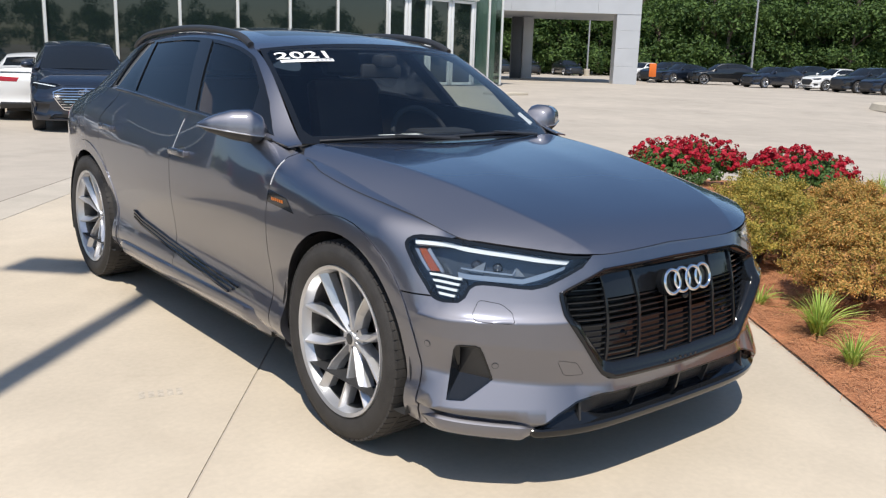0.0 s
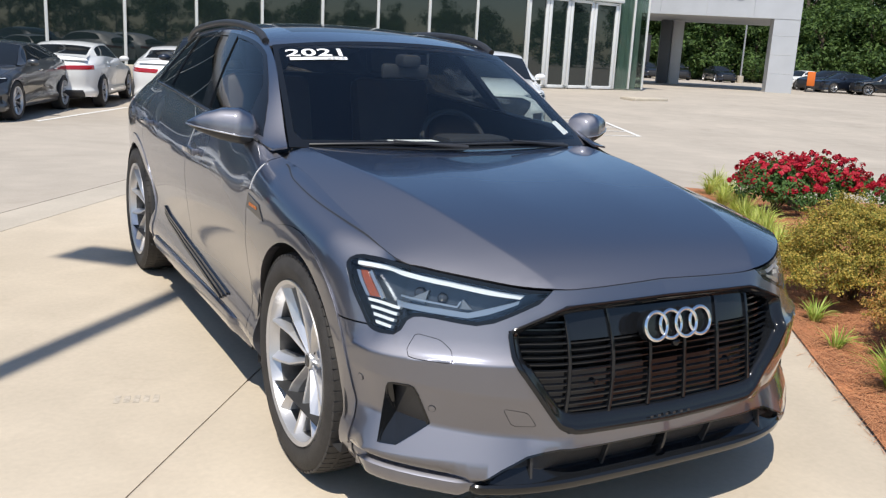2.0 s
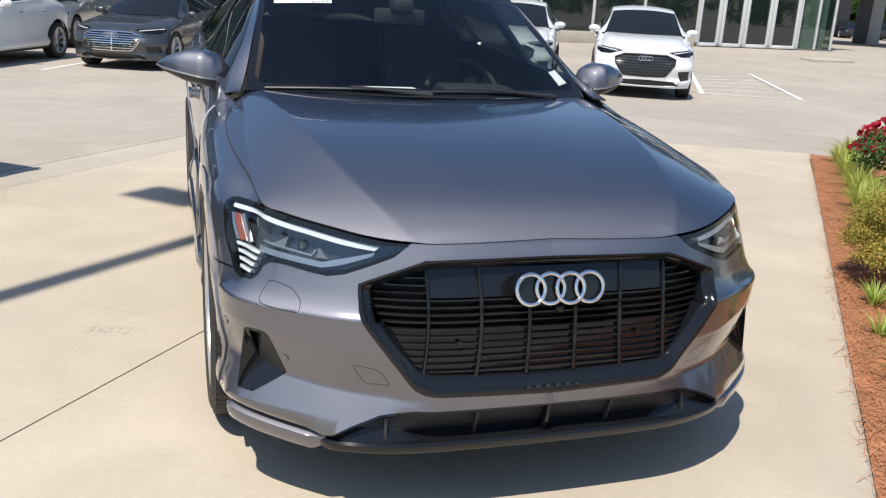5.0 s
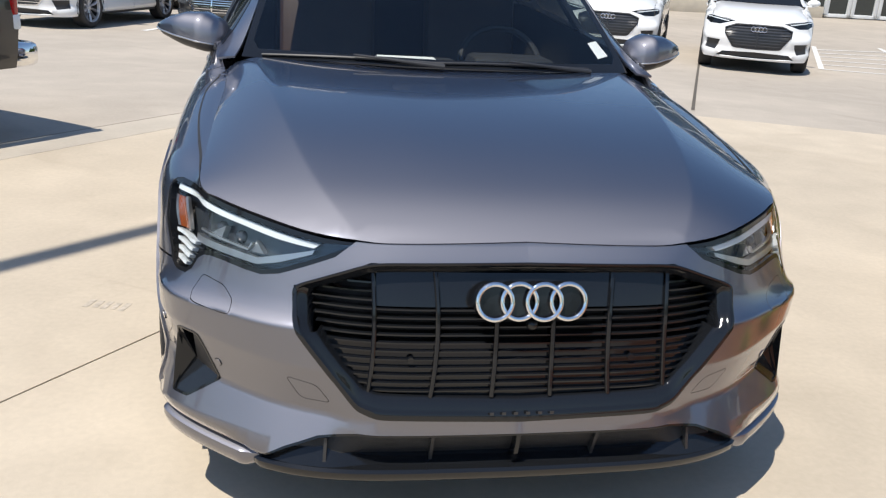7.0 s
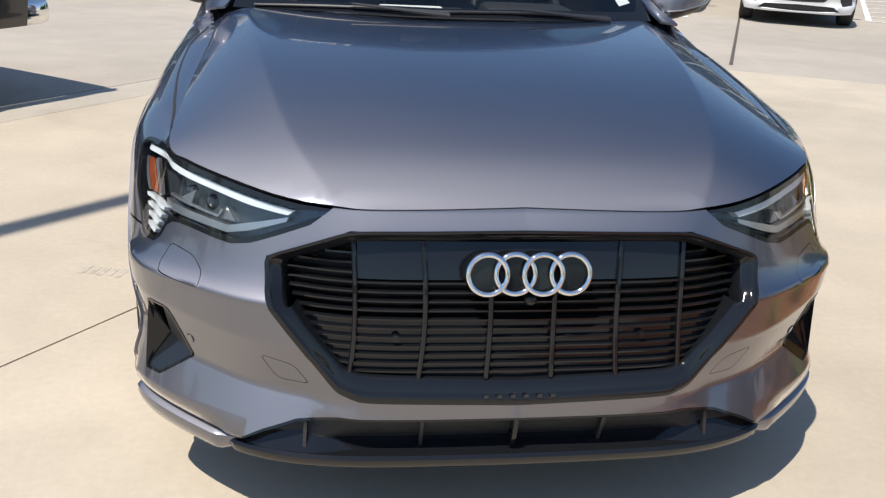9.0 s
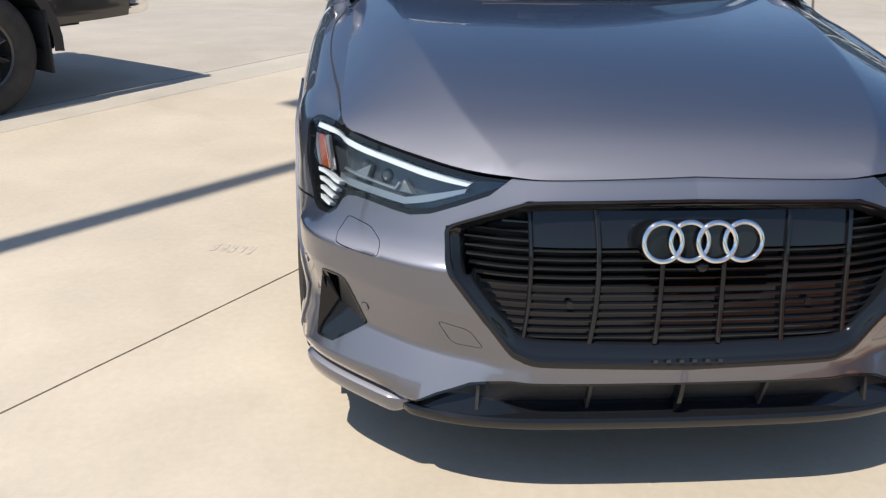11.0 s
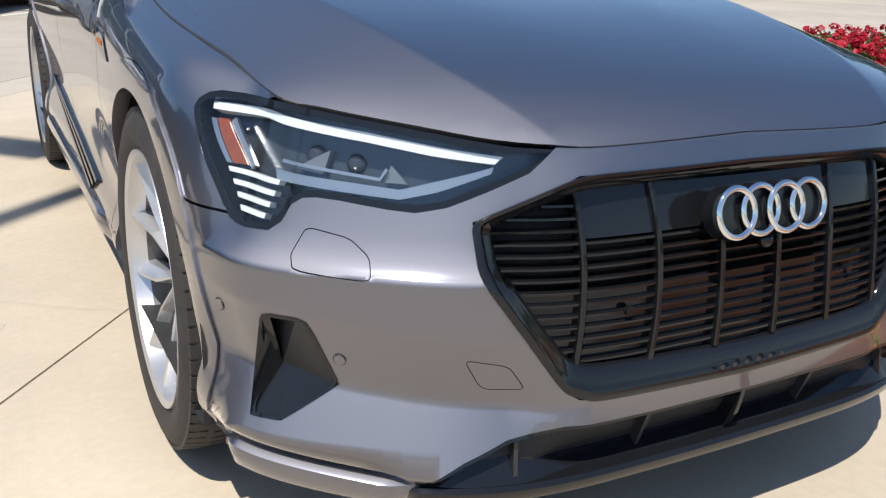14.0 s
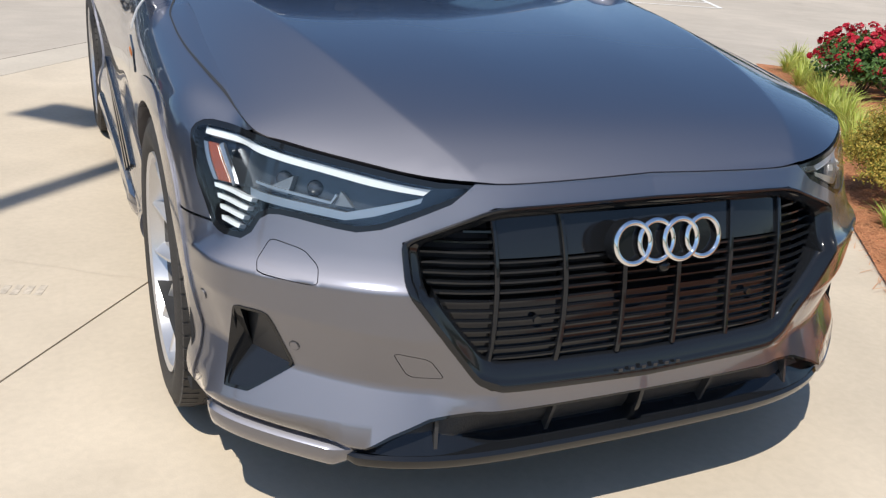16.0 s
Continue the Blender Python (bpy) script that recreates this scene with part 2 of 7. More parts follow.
def flipped(geo):
    """The mirror image in x."""
    return [(-v[0], v[1], v[2]) for v in geo[0]], [f[::-1] for f in geo[1]]


def inside(poly, pts):
    """Which points lie in a polygon."""
    x, y = pts[:, 0], pts[:, 1]
    r = np.zeros(len(pts), bool)
    px, py = poly[:, 0], poly[:, 1]
    for i in range(len(poly)):
        j = i - 1
        c = ((py[i] > y) != (py[j] > y))
        with np.errstate(divide="ignore", invalid="ignore"):
            r ^= c & (x < (px[j] - px[i]) * (y - py[i]) / (py[j] - py[i]) + px[i])
    return r


def dense(poly, step):
    """A closed outline cut into short steps."""
    out = []
    for p, q in zip(poly, list(poly[1:]) + [poly[0]]):
        n = max(1, int(math.ceil(math.dist(p, q) / step)))
        out += [(p[0] + (q[0] - p[0]) * i / n, p[1] + (q[1] - p[1]) * i / n) for i in range(n)]
    return out


def rounded(poly, times=2, keep=0.22):
    """Corners of an outline cut soft."""
    for _ in range(times):
        out = []
        for i, p in enumerate(poly):
            q = poly[(i + 1) % len(poly)]
            out += [(p[0] + (q[0] - p[0]) * keep, p[1] + (q[1] - p[1]) * keep), (q[0] + (p[0] - q[0]) * keep, q[1] + (p[1] - q[1]) * keep)]
        poly = out
    return poly


def shrunk(poly, d):
    """An outline drawn in by d (out: minus)."""
    n = len(poly)
    area = sum(poly[i][0] * poly[(i + 1) % n][1] - poly[(i + 1) % n][0] * poly[i][1] for i in range(n))
    sg = 1 if area > 0 else -1
    out = []
    for i in range(n):
        a, p, b = Vector(poly[i - 1]), Vector(poly[i]), Vector(poly[(i + 1) % n])
        u, v = (p - a).normalized(), (b - p).normalized()
        n1, n2 = Vector((-u.y, u.x)) * sg, Vector((-v.y, v.x)) * sg
        m = (n1 + n2)
        m = m / max(m.length_squared / 2, 0.35)
        out.append((p.x + m.x * d, p.y + m.y * d))
    return out


def strip(line, width):
    """A thin band round an open line, as an outline."""
    L, R = [], []
    for i, p in enumerate(line):
        a, b = Vector(line[max(i - 1, 0)]), Vector(line[min(i + 1, len(line) - 1)])
        d = (b - a).normalized()
        L.append((p[0] - d.y * width / 2, p[1] + d.x * width / 2))
        R.append((p[0] + d.y * width / 2, p[1] - d.x * width / 2))
    return L + R[::-1]


def disc(c, r, n=24, squash=1.0):
    return [(c[0] + r * math.cos(2 * math.pi * i / n), c[1] + r * squash * math.sin(2 * math.pi * i / n)) for i in range(n)]


def arc(c, r, a0, a1, n=24):
    return [(c[0] + r * math.cos(radians(a0 + (a1 - a0) * i / n)), c[1] + r * math.sin(radians(a0 + (a1 - a0) * i / n))) for i in range(n + 1)]


def chart(fn, domain, regions, step, edge=0.02):
    """Cuts the sheet fn(a, b) over a flat domain into named regions with clean edges. The last region that holds a spot wins.
    Returns for each name: flat points and triangles."""
    outs = [dense(domain, edge)] + [dense(p, edge) for _, p in regions]
    pts, edges = [], []
    for o in outs:
        k = len(pts)
        pts += o
        edges += [(k + i, k + (i + 1) % len(o)) for i in range(len(o))]
    d = np.array(domain)
    lo, hi = d.min(0), d.max(0)
    gx, gy = np.meshgrid(np.arange(lo[0] + step / 2, hi[0], step), np.arange(lo[1] + step / 2, hi[1], step))
    gx[1::2] += step / 2
    g = np.stack([gx.ravel(), gy.ravel()], 1)
    g = g[inside(np.array(outs[0]), g)]
    near = np.array(pts)
    keep = np.ones(len(g), bool)
    for i in range(0, len(g), 400):
        q = g[i:i + 400]
        keep[i:i + 400] = (((q[:, None, :] - near[None, :, :])**2).sum(-1).min(1) > (0.35 * step)**2)
    pts += [tuple(p) for p in g[keep]]
    from mathutils import geometry
    v, _, f, *_ = geometry.delaunay_2d_cdt([Vector(p) for p in pts], edges, [], 0, 1e-6)
    v, f = np.array([tuple(p) for p in v]), np.array([tuple(t) for t in f])
    c = v[f].mean(1)
    name = np.zeros(len(f), int)
    for k, (_, p) in enumerate(regions):
        name[inside(np.array(dense(p, edge)), c)] = k + 1
    name[~inside(np.array(outs[0]), c)] = -1
    res = {}
    names = ["base"] + [n for n, _ in regions]
    for n in dict.fromkeys(names):
        ids = [k for k, q in enumerate(names) if q == n]
        t = f[np.isin(name, ids)]
        if len(t):
            u, inv = np.unique(t, return_inverse=True)
            res[n] = (v[u], inv.reshape(-1, 3))
    return res


def sheet(fn, flat, out=0.0, depth=0.012, both=True, sides=(1,)):
    """A trimmed region laid on its surface, moved outward by out, with its rim folded inward by depth. Returns a mesh."""
    uv, tri = flat
    a, b = uv[:, 0], uv[:, 1]
    e = 1e-3
    P = fn(a, b)
    du, dv = fn(a + e, b) - fn(a - e, b), fn(a, b + e) - fn(a, b - e)
    n = np.cross(du, dv)
    n /= np.maximum(np.linalg.norm(n, axis=1, keepdims=True), 1e-12)
    # point the normals away from the car's middle
    mid = np.array([0, np.clip(P[:, 1].mean(), 0.9, 4.0), 0.7])
    if (n * (P - mid)).sum() < 0:
        n = -n
    w = np.cross(P[tri[:, 1]] - P[tri[:, 0]], P[tri[:, 2]] - P[tri[:, 0]])
    turn = (w * n[tri[:, 0]]).sum(1) < 0
    tri = np.where(turn[:, None], tri[:, ::-1], tri)
    P = P + n * out
    V, F, NN = [P], [tri], [n]
    count = len(P)
    if depth:
        es = {}
        for t in tri:
            for i in range(3):
                k = (t[i], t[(i + 1) % 3])
                if (k[1], k[0]) in es:
                    del es[(k[1], k[0])]
                else:
                    es[k] = 1
        rim = np.array(list(es))
        if both:
            rim = rim[~((np.abs(P[rim[:, 0], 0]) < 1e-4) & (np.abs(P[rim[:, 1], 0]) < 1e-4))]
        if len(rim):
            i0, i1 = rim[:, 0], rim[:, 1]
            m = len(rim)
            A, B = P[i0], P[i1]
            C, D = A - n[i0] * depth, B - n[i1] * depth
            wn_ = np.cross(B - A, -n[i0])
            wn_ /= np.maximum(np.linalg.norm(wn_, axis=1, keepdims=True), 1e-12)
            V += [A, B, D, C]
            NN += [-wn_] * 4
            k = count + np.arange(m)
            F += [np.stack([k + m, k, k + 3 * m], 1), np.stack([k + m, k + 3 * m, k + 2 * m], 1)]
    V, F, NN = np.concatenate(V), np.concatenate(F), np.concatenate(NN)
    allv, allf, alln = [], [], []
    o = 0
    for sd in ((1, -1) if both else sides):
        k = np.array([sd, 1, 1])
        allv.append(V * k)
        alln.append(NN * k)
        allf.append((F if sd > 0 else F[:, ::-1]) + o)
        o += len(V)
    return mesh(np.concatenate(allv), np.concatenate(allf), True, np.concatenate(alln))
# -- body surface of the grey car: smooth charts, half car, x >= 0, front at small y --
def curve(*pts):
    """A smooth (C2) curve through (a, b, ...) knots: returns f(a)."""
    a = np.array([p[0] for p in pts], float)
    b = np.array([p[1:] for p in pts], float)
    n, h = len(a), np.diff(np.array([p[0] for p in pts], float))
    A, r = np.eye(n), np.zeros(b.shape)
    for i in range(1, n - 1):
        A[i, i - 1:i + 2] = h[i - 1], 2 * (h[i - 1] + h[i]), h[i]
        r[i] = 6 * ((b[i + 1] - b[i]) / h[i] - (b[i] - b[i - 1]) / h[i - 1])
    m = np.linalg.solve(A, r)

    def f(q):
        q = np.clip(np.asarray(q, float), a[0], a[-1])
        k = np.clip(np.searchsorted(a, q, side="right") - 1, 0, n - 2)
        t, hh = (q - a[k]), h[k]
        u = hh - t
        t, u, hh = t[..., None], u[..., None], hh[..., None]
        v = (m[k] * u**3 + m[k + 1] * t**3) / (6 * hh) + (b[k] / hh - m[k] * hh / 6) * u + (b[k + 1] / hh - m[k + 1] * hh / 6) * t
        return v[..., 0] if b.shape[1] == 1 else v
    return f


PLAN = [(0, .062), (.25, .066), (.45, .084), (.60, .135), (.71, .208), (.80, .283), (.862, .357), (.895, .45), (.908, .57),
        (.913, .75), (.916, .95), (.913, 1.35), (.905, 1.9), (.905, 2.5), (.905, 3.1), (.907, 3.5), (.906, 3.86), (.882, 4.22),
        (.81, 4.53), (.67, 4.71), (.40, 4.81), (0, 4.84)]
_k = np.concatenate([[0], np.cumsum([math.dist(p, q) for p, q in zip(PLAN, PLAN[1:])])])
_plan = curve(*[(k, *p) for k, p in zip(_k, PLAN)])
SMAX = _k[-1]



def plan(s):
    p = _plan(s)
    d = _plan(np.asarray(s) + .004) - _plan(np.asarray(s) - .004)
    d = d / np.linalg.norm(d, axis=-1, keepdims=True)
    n = np.stack([d[..., 1], -d[..., 0]], -1)
    n = np.where(np.asarray(s)[..., None] < .006, np.array([0., -1.]), n)
    return p, n


def s_at(y):
    """Arc length along the flank at y."""
    q = np.linspace(_k[7], _k[17], 600)
    return float(np.interp(y, _plan(q)[:, 1], q))


def s_front(x):
    """Arc length along the nose at x."""
    q = np.linspace(0, _k[8], 500)
    return float(np.interp(x, _plan(q)[:, 0], q))


_sa = [s_at(y) for y in (.56, .93, 1.35, 1.62, 2.5, 3.2, 3.86, 4.25)]
ZTOP = curve((0, .806), (.25, .804), (.41, .795), (.62, .812), (.80, .833), (_k[6], .853), (_sa[0], .880), (_sa[1], .945), (_sa[2], 1.012), (_sa[3], 1.070),
             (_sa[4], 1.128), (_sa[5], 1.172), (_sa[6], 1.186), (_sa[7], 1.168), (SMAX - .6, 1.115), (SMAX, 1.10))
TOPIN = curve((0, .088), (.41, .078), (.62, .085), (.80, .092), (_k[6], .106), (_sa[0], .125), (_sa[1], .139), (_sa[2], .138), (_sa[3], .084),
              (_sa[4], .067), (_sa[5], .072), (_sa[6], .112), (_sa[7], .185), (SMAX - .6, .20), (SMAX, .18))
ZBOT = curve((0, .205), (.5, .205), (_sa[0], .215), (_sa[2], .235), (_sa[6], .24), (SMAX, .30))
LOWF = curve((0, .075), (.10, .030), (.22, .012), (.36, 0), (.55, .004), (.75, .0), (1, 0))
LOWS = curve((0, .055), (.06, .016), (.12, .0), (.22, .022), (.36, .024), (.55, .003), (.75, 0), (1, 0))


_fz = [.15, .225, .258, .266, .276, .286, .395, .406, .518, .528, .604, .612, .80]
_fi = [.060, .030, .018, .026, .022, -.013, .034, .039, .010, .006, .001, .002, .0]


_fj = [.060, .030, .012, .004, -.005, -.013, .034, .039, .010, .006, .001, .002, .0]


def facets(z, f=_fi):
    """How far the bumper's corner falls back at each height: a blade below, a crease, an upright band."""
    k = np.array([-.005, -.0025, 0, .0025, .005])
    return np.interp(np.asarray(z)[..., None] + k, _fz, f).mean(-1)


def tilt(s, z):
    """The bumper's lower creases sink a little towards the middle."""
    return z + .08 * (.80 - np.maximum(s, .42)) * np.clip((.60 - z) / .05, 0, 1) * np.clip((z - .20) / .05, 0, 1)


def rise(u):
    """Above the bumper's crease: leans back at once, then stands up again."""
    return .24 * (1 - np.exp(-u / .10)) + .76 * u


def body(s, z):
    """The lower body: s runs round the plan from the nose's middle, z is the height."""
    s, z = np.asarray(s, float), np.asarray(z, float)
    p, n = plan(s)
    zb, zt = ZBOT(s), ZTOP(s)
    v = np.clip((z - zb) / (zt - zb), 0, 1)
    w = np.clip((s - _k[6]) / .35, 0, 1)
    w = w * w * (3 - 2 * w)
    low = LOWF(v) * (1 - w) + LOWS(v) * w
    c = np.clip((s - .34) / .16, 0, 1) * np.clip((1.13 - s) / .15, 0, 1)
    c = c * c * (3 - 2 * c)
    notch = np.clip((s - .66) / .08, 0, 1)
    low = low * (1 - c) + (facets(tilt(s, z)) * notch + facets(tilt(s, z), _fj) * (1 - notch)) * c
    # the bumper's blade goes on as a narrow ledge under the grille
    low = low - .0125 * (1 - c) * (1 - w) * np.clip((.376 - z) / .031, 0, 1)
    e = 1.7 * (1 - w) + 3.0 * w
    v0 = .50 * (1 - w) + .52 * w
    g = np.clip((v - v0) / (1 - v0), 0, 1)**e * (1 - c) + c * rise(np.clip((z - .608) / (zt - .608), 0, 1))
    # the fender's full round shoulder
    r = np.clip((v - .77) / .23, 0, 1) * .985
    d = np.clip((s - _sa[2] + .2) / .8, 0, 1)
    d = d * d * (3 - 2 * d)
    full = np.clip((s - _sa[5]) / .7, 0, 1)
    g = g * (1 - d) + d * np.clip((v - .72) / .28, 0, 1)**(1.25 + 1.6 * full)
    k = np.clip((s - 1.02) / .30, 0, 1) * (1 - d)
    k = k * k * (3 - 2 * k)
    g = g * (1 - k) + k * (1 - (1 - r**2.9)**(1 / 2.9)) / (1 - (1 - .985**2.9)**(1 / 2.9))
    q = p - n * (low + TOPIN(s) * g)[..., None]
    return np.concatenate([q, z[..., None]], -1)


HOOD_EDGE = curve((.15, .385), (.168, .46), (.192, .524), (.223, .583), (.266, .64), (.315, .697), (.369, .747), (.422, .779), (.48, .793), (.55, .796), (.70, .787), (1.0, .770), (1.40, .772))
HOOD_MID = curve((.10, .774), (.15, .808), (.25, .864), (.37, .907), (.60, .964), (.95, 1.019), (1.45, 1.060))
HOOD_DROP = curve((.10, .004), (.15, .008), (.25, .031), (.37, .055), (.60, .074), (.95, .064), (1.45, .034))
CREASE = curve((.10, .365), (.15, .395), (.24, .448), (.34, .490), (.45, .522), (.60, .554), (.80, .590), (1.0, .622), (1.45, .68))


def facet(t):
    """The bonnet's fall outside its crease: even, then rolling over the lamp."""
    return .80 * t + .20 * np.minimum(t, 1.15)**3


def hood(x, y):
    x, y = np.asarray(x, float), np.asarray(y, float)
    e = HOOD_EDGE(np.clip(y, .15, 1.4))
    a = np.abs(x)
    c = CREASE(y)
    # flat dome inside the crease, the rest of the fall outside it
    k = np.clip((a - c) / np.maximum(e - c, .02), 0, 2)
    soft = np.sqrt((a - c)**2 + .006**2) + (a - c)
    soft = .5 * soft / np.maximum(e - c, .02)
    dome = .02 * (a / e)**2
    z = HOOD_MID(y) - HOOD_DROP(y) * (dome + .98 * facet(np.minimum(soft, 1.6)) * np.clip((e - c) / .06, 0, 1) + .80 * (a / e)**3 * (1 - np.clip((e - c) / .06, 0, 1)))
    # soft power bulge
    b = a - .20 - .06 * y
    z = z + .0015 * np.clip((y - .2) / .5, 0, 1) * (np.exp(-(b / .12)**2) - .3)
    return np.stack([x, y, z], -1)


def rim_at(s):
    """Where the lower body's top edge lies in plan."""
    p, n = plan(np.asarray(s, float))
    return p - n * TOPIN(s)[..., None]


# the body's top edge meets the bonnet
_q = np.concatenate([np.arange(.42, _sa[2], .06)])
_e = rim_at(_q)
ZTOP = curve(*zip(np.linspace(0, .36, 7), hood(*rim_at(np.linspace(0, .36, 7)).T)[:, 2]), *zip(_q, hood(_e[:, 0], _e[:, 1])[:, 2]), (_sa[3], 1.070),
             (_sa[4], 1.128), (_sa[5], 1.172), (_sa[6], 1.186), (_sa[7], 1.168), (SMAX - .6, 1.115), (SMAX, 1.10))


BELT = curve((1.30, .800, 1.030), (1.55, .822, 1.062), (1.62, .828, 1.071), (2.0, .833, 1.100), (2.5, .838, 1.128), (3.2, .834, 1.172), (3.86, .794, 1.186), (4.30, .665, 1.165), (4.62, .55, 1.12))
CANT = curve((1.30, .79, 1.03), (1.50, .742, 1.072), (1.80, .672, 1.255), (2.12, .612, 1.425), (2.45, .600, 1.490), (2.9, .595, 1.510), (3.4, .587, 1.490), (3.9, .556, 1.418), (4.30, .510, 1.272), (4.62, .50, 1.16))


def flank(y, w):
    """The glasshouse's side: w 0 at the belt line, 1 at the roof's edge."""
    y, w = np.asarray(y, float), np.asarray(w, float)
    b, c = BELT(y), CANT(y)
    q = b + (c - b) * w[..., None]
    h = np.clip(c[..., 1] - b[..., 1], 0, 1)
    q[..., 0] += .022 * h * np.sin(np.pi * np.clip(w, 0, 1))
    return np.stack([q[..., 0], y, q[..., 1]], -1)


def shield(a, b):
    """The windscreen: a -1..1 across, b 0 at the cowl, 1 at the roof."""
    a, b = np.asarray(a, float), np.asarray(b, float)
    lx, ly, lz = .730, 1.500, 1.053
    tx, ty, tz = .600, 2.125, 1.437
    bow = 1 - np.abs(a)**2.2
    x = a * (lx + (tx - lx) * b)
    y = ly + (ty - ly) * b - bow * (.15 * (1 - b) + .105 * b)
    z = lz + (tz - lz) * b + bow * (.010 * (1 - b) + .040 * b) + .018 * np.sin(np.pi * b)
    return np.stack([x, y, z], -1)


ROOF_Z = curve((1.95, 1.445), (2.12, 1.478), (2.45, 1.534), (2.9, 1.562), (3.4, 1.546), (3.9, 1.487), (4.30, 1.370), (4.45, 1.31))


def roof(a, y):
    a, y = np.asarray(a, float), np.asarray(y, float)
    c = CANT(y)
    bow = 1 - np.abs(a)**2.4
    z = c[..., 1] + bow * (ROOF_Z(y) - c[..., 1])
    return np.stack([a * c[..., 0], y, z], -1)


# -- the grey electric SUV --
FRONT_AXLE, REAR_AXLE, WHEEL_R = 0.93, 3.858, 0.381
S_FA, S_RA = s_at(FRONT_AXLE), s_at(REAR_AXLE)


def on(fn, flat_pts, out=0.0, flip=1):
    """Places on a surface, moved out along its normal."""
    a, b = np.array([p[0] for p in flat_pts], float), np.array([p[1] for p in flat_pts], float)
    e = 1e-3
    P = fn(a, b)
    n = np.cross(fn(a + e, b) - fn(a - e, b), fn(a, b + e) - fn(a, b - e))
    n /= np.linalg.norm(n, axis=1, keepdims=True)
    if (n * (P - np.array([0, 2.0, 0.7]))).sum() < 0:
        n = -n
    return (P + n * out) * np.array([flip, 1, 1])


LAMP = [(0.398, 0.800), (0.50, 0.812), (0.63, 0.826), (0.747, 0.838), (0.846, 0.847), (0.91, 0.850), (1.00, 0.852), (1.09, 0.853), (1.135, 0.852), (1.158, 0.847),
        (1.172, 0.836), (1.174, 0.822), (1.164, 0.806), (1.137, 0.777), (1.084, 0.720), (1.045, 0.676), (1.027, 0.661), (1.005, 0.655), (0.981, 0.653), (0.919, 0.657),
        (0.895, 0.673), (0.880, 0.701), (0.860, 0.713), (0.835, 0.716), (0.795, 0.715), (0.716, 0.708), (0.669, 0.706), (0.616, 0.716), (0.547, 0.740), (0.470, 0.768)]
LAMP_CUT = [(s, z + (0.02 if i < 6 else 0)) for i, (s, z) in enumerate(LAMP)]
LAMP = [(s, min(z, float(ZTOP(s)) - 0.003) if i > 5 else float(ZTOP(s)) - 0.003) for i, (s, z) in enumerate(LAMP)]
LAMP_DRL = [(1.148, 0.838), (1.10, 0.839), (1.00, 0.837), (0.886, 0.830), (0.766, 0.821), (0.648, 0.807), (0.514, 0.793), (0.530, 0.782), (0.648, 0.792),
            (0.763, 0.806), (0.883, 0.816), (1.00, 0.824), (1.10, 0.826), (1.140, 0.826)]
LAMP_LOW = [(0.945, 0.752), (0.90, 0.748), (0.791, 0.744), (0.700, 0.739), (0.640, 0.754), (0.530, 0.778), (0.535, 0.768), (0.636, 0.738), (0.700, 0.724), (0.789, 0.728), (0.90, 0.733), (0.935, 0.736)]
LAMP_AMBER = [(1.121, 0.813), (1.097, 0.814), (1.026, 0.746), (1.057, 0.745)]
GRILLE_OUT = [(-0.001, 0.765), (0.378, 0.762), (0.571, 0.696), (0.556, 0.617), (0.483, 0.515), (0.400, 0.408), (0.370, 0.391), (0.311, 0.385), (-0.001, 0.376)]
GRILLE_IN = [(-0.001, 0.746), (0.368, 0.744), (0.536, 0.690), (0.523, 0.628), (0.455, 0.525), (0.392, 0.458), (0.366, 0.446), (-0.001, 0.434)]
FOG = [(0.926, 0.506), (0.918, 0.522), (0.902, 0.527), (0.852, 0.528), (0.836, 0.522), (0.824, 0.500), (0.788, 0.405), (0.882, 0.338), (0.942, 0.336)]
WASHER = [(0.868, 0.629), (0.848, 0.672), (0.772, 0.662), (0.736, 0.637), (0.727, 0.604), (0.857, 0.609)]
TOW = [(0.579, 0.478), (0.500, 0.463), (0.463, 0.412), (0.543, 0.416)]

WASHER, TOW = rounded(WASHER, 3, 0.13), rounded(TOW, 3, 0.13)
LOWER = [(-0.001, 0.345), (0.22, 0.345), (0.393, 0.346), (0.495, 0.328), (0.570, 0.298), (0.655, 0.250), (0.50, 0.238), (0.2, 0.240), (-0.001, 0.242)]
ARCH_R = 0.428


def arch(c, r):
    return arc((c, 0.372), r, -25, 205, 40)


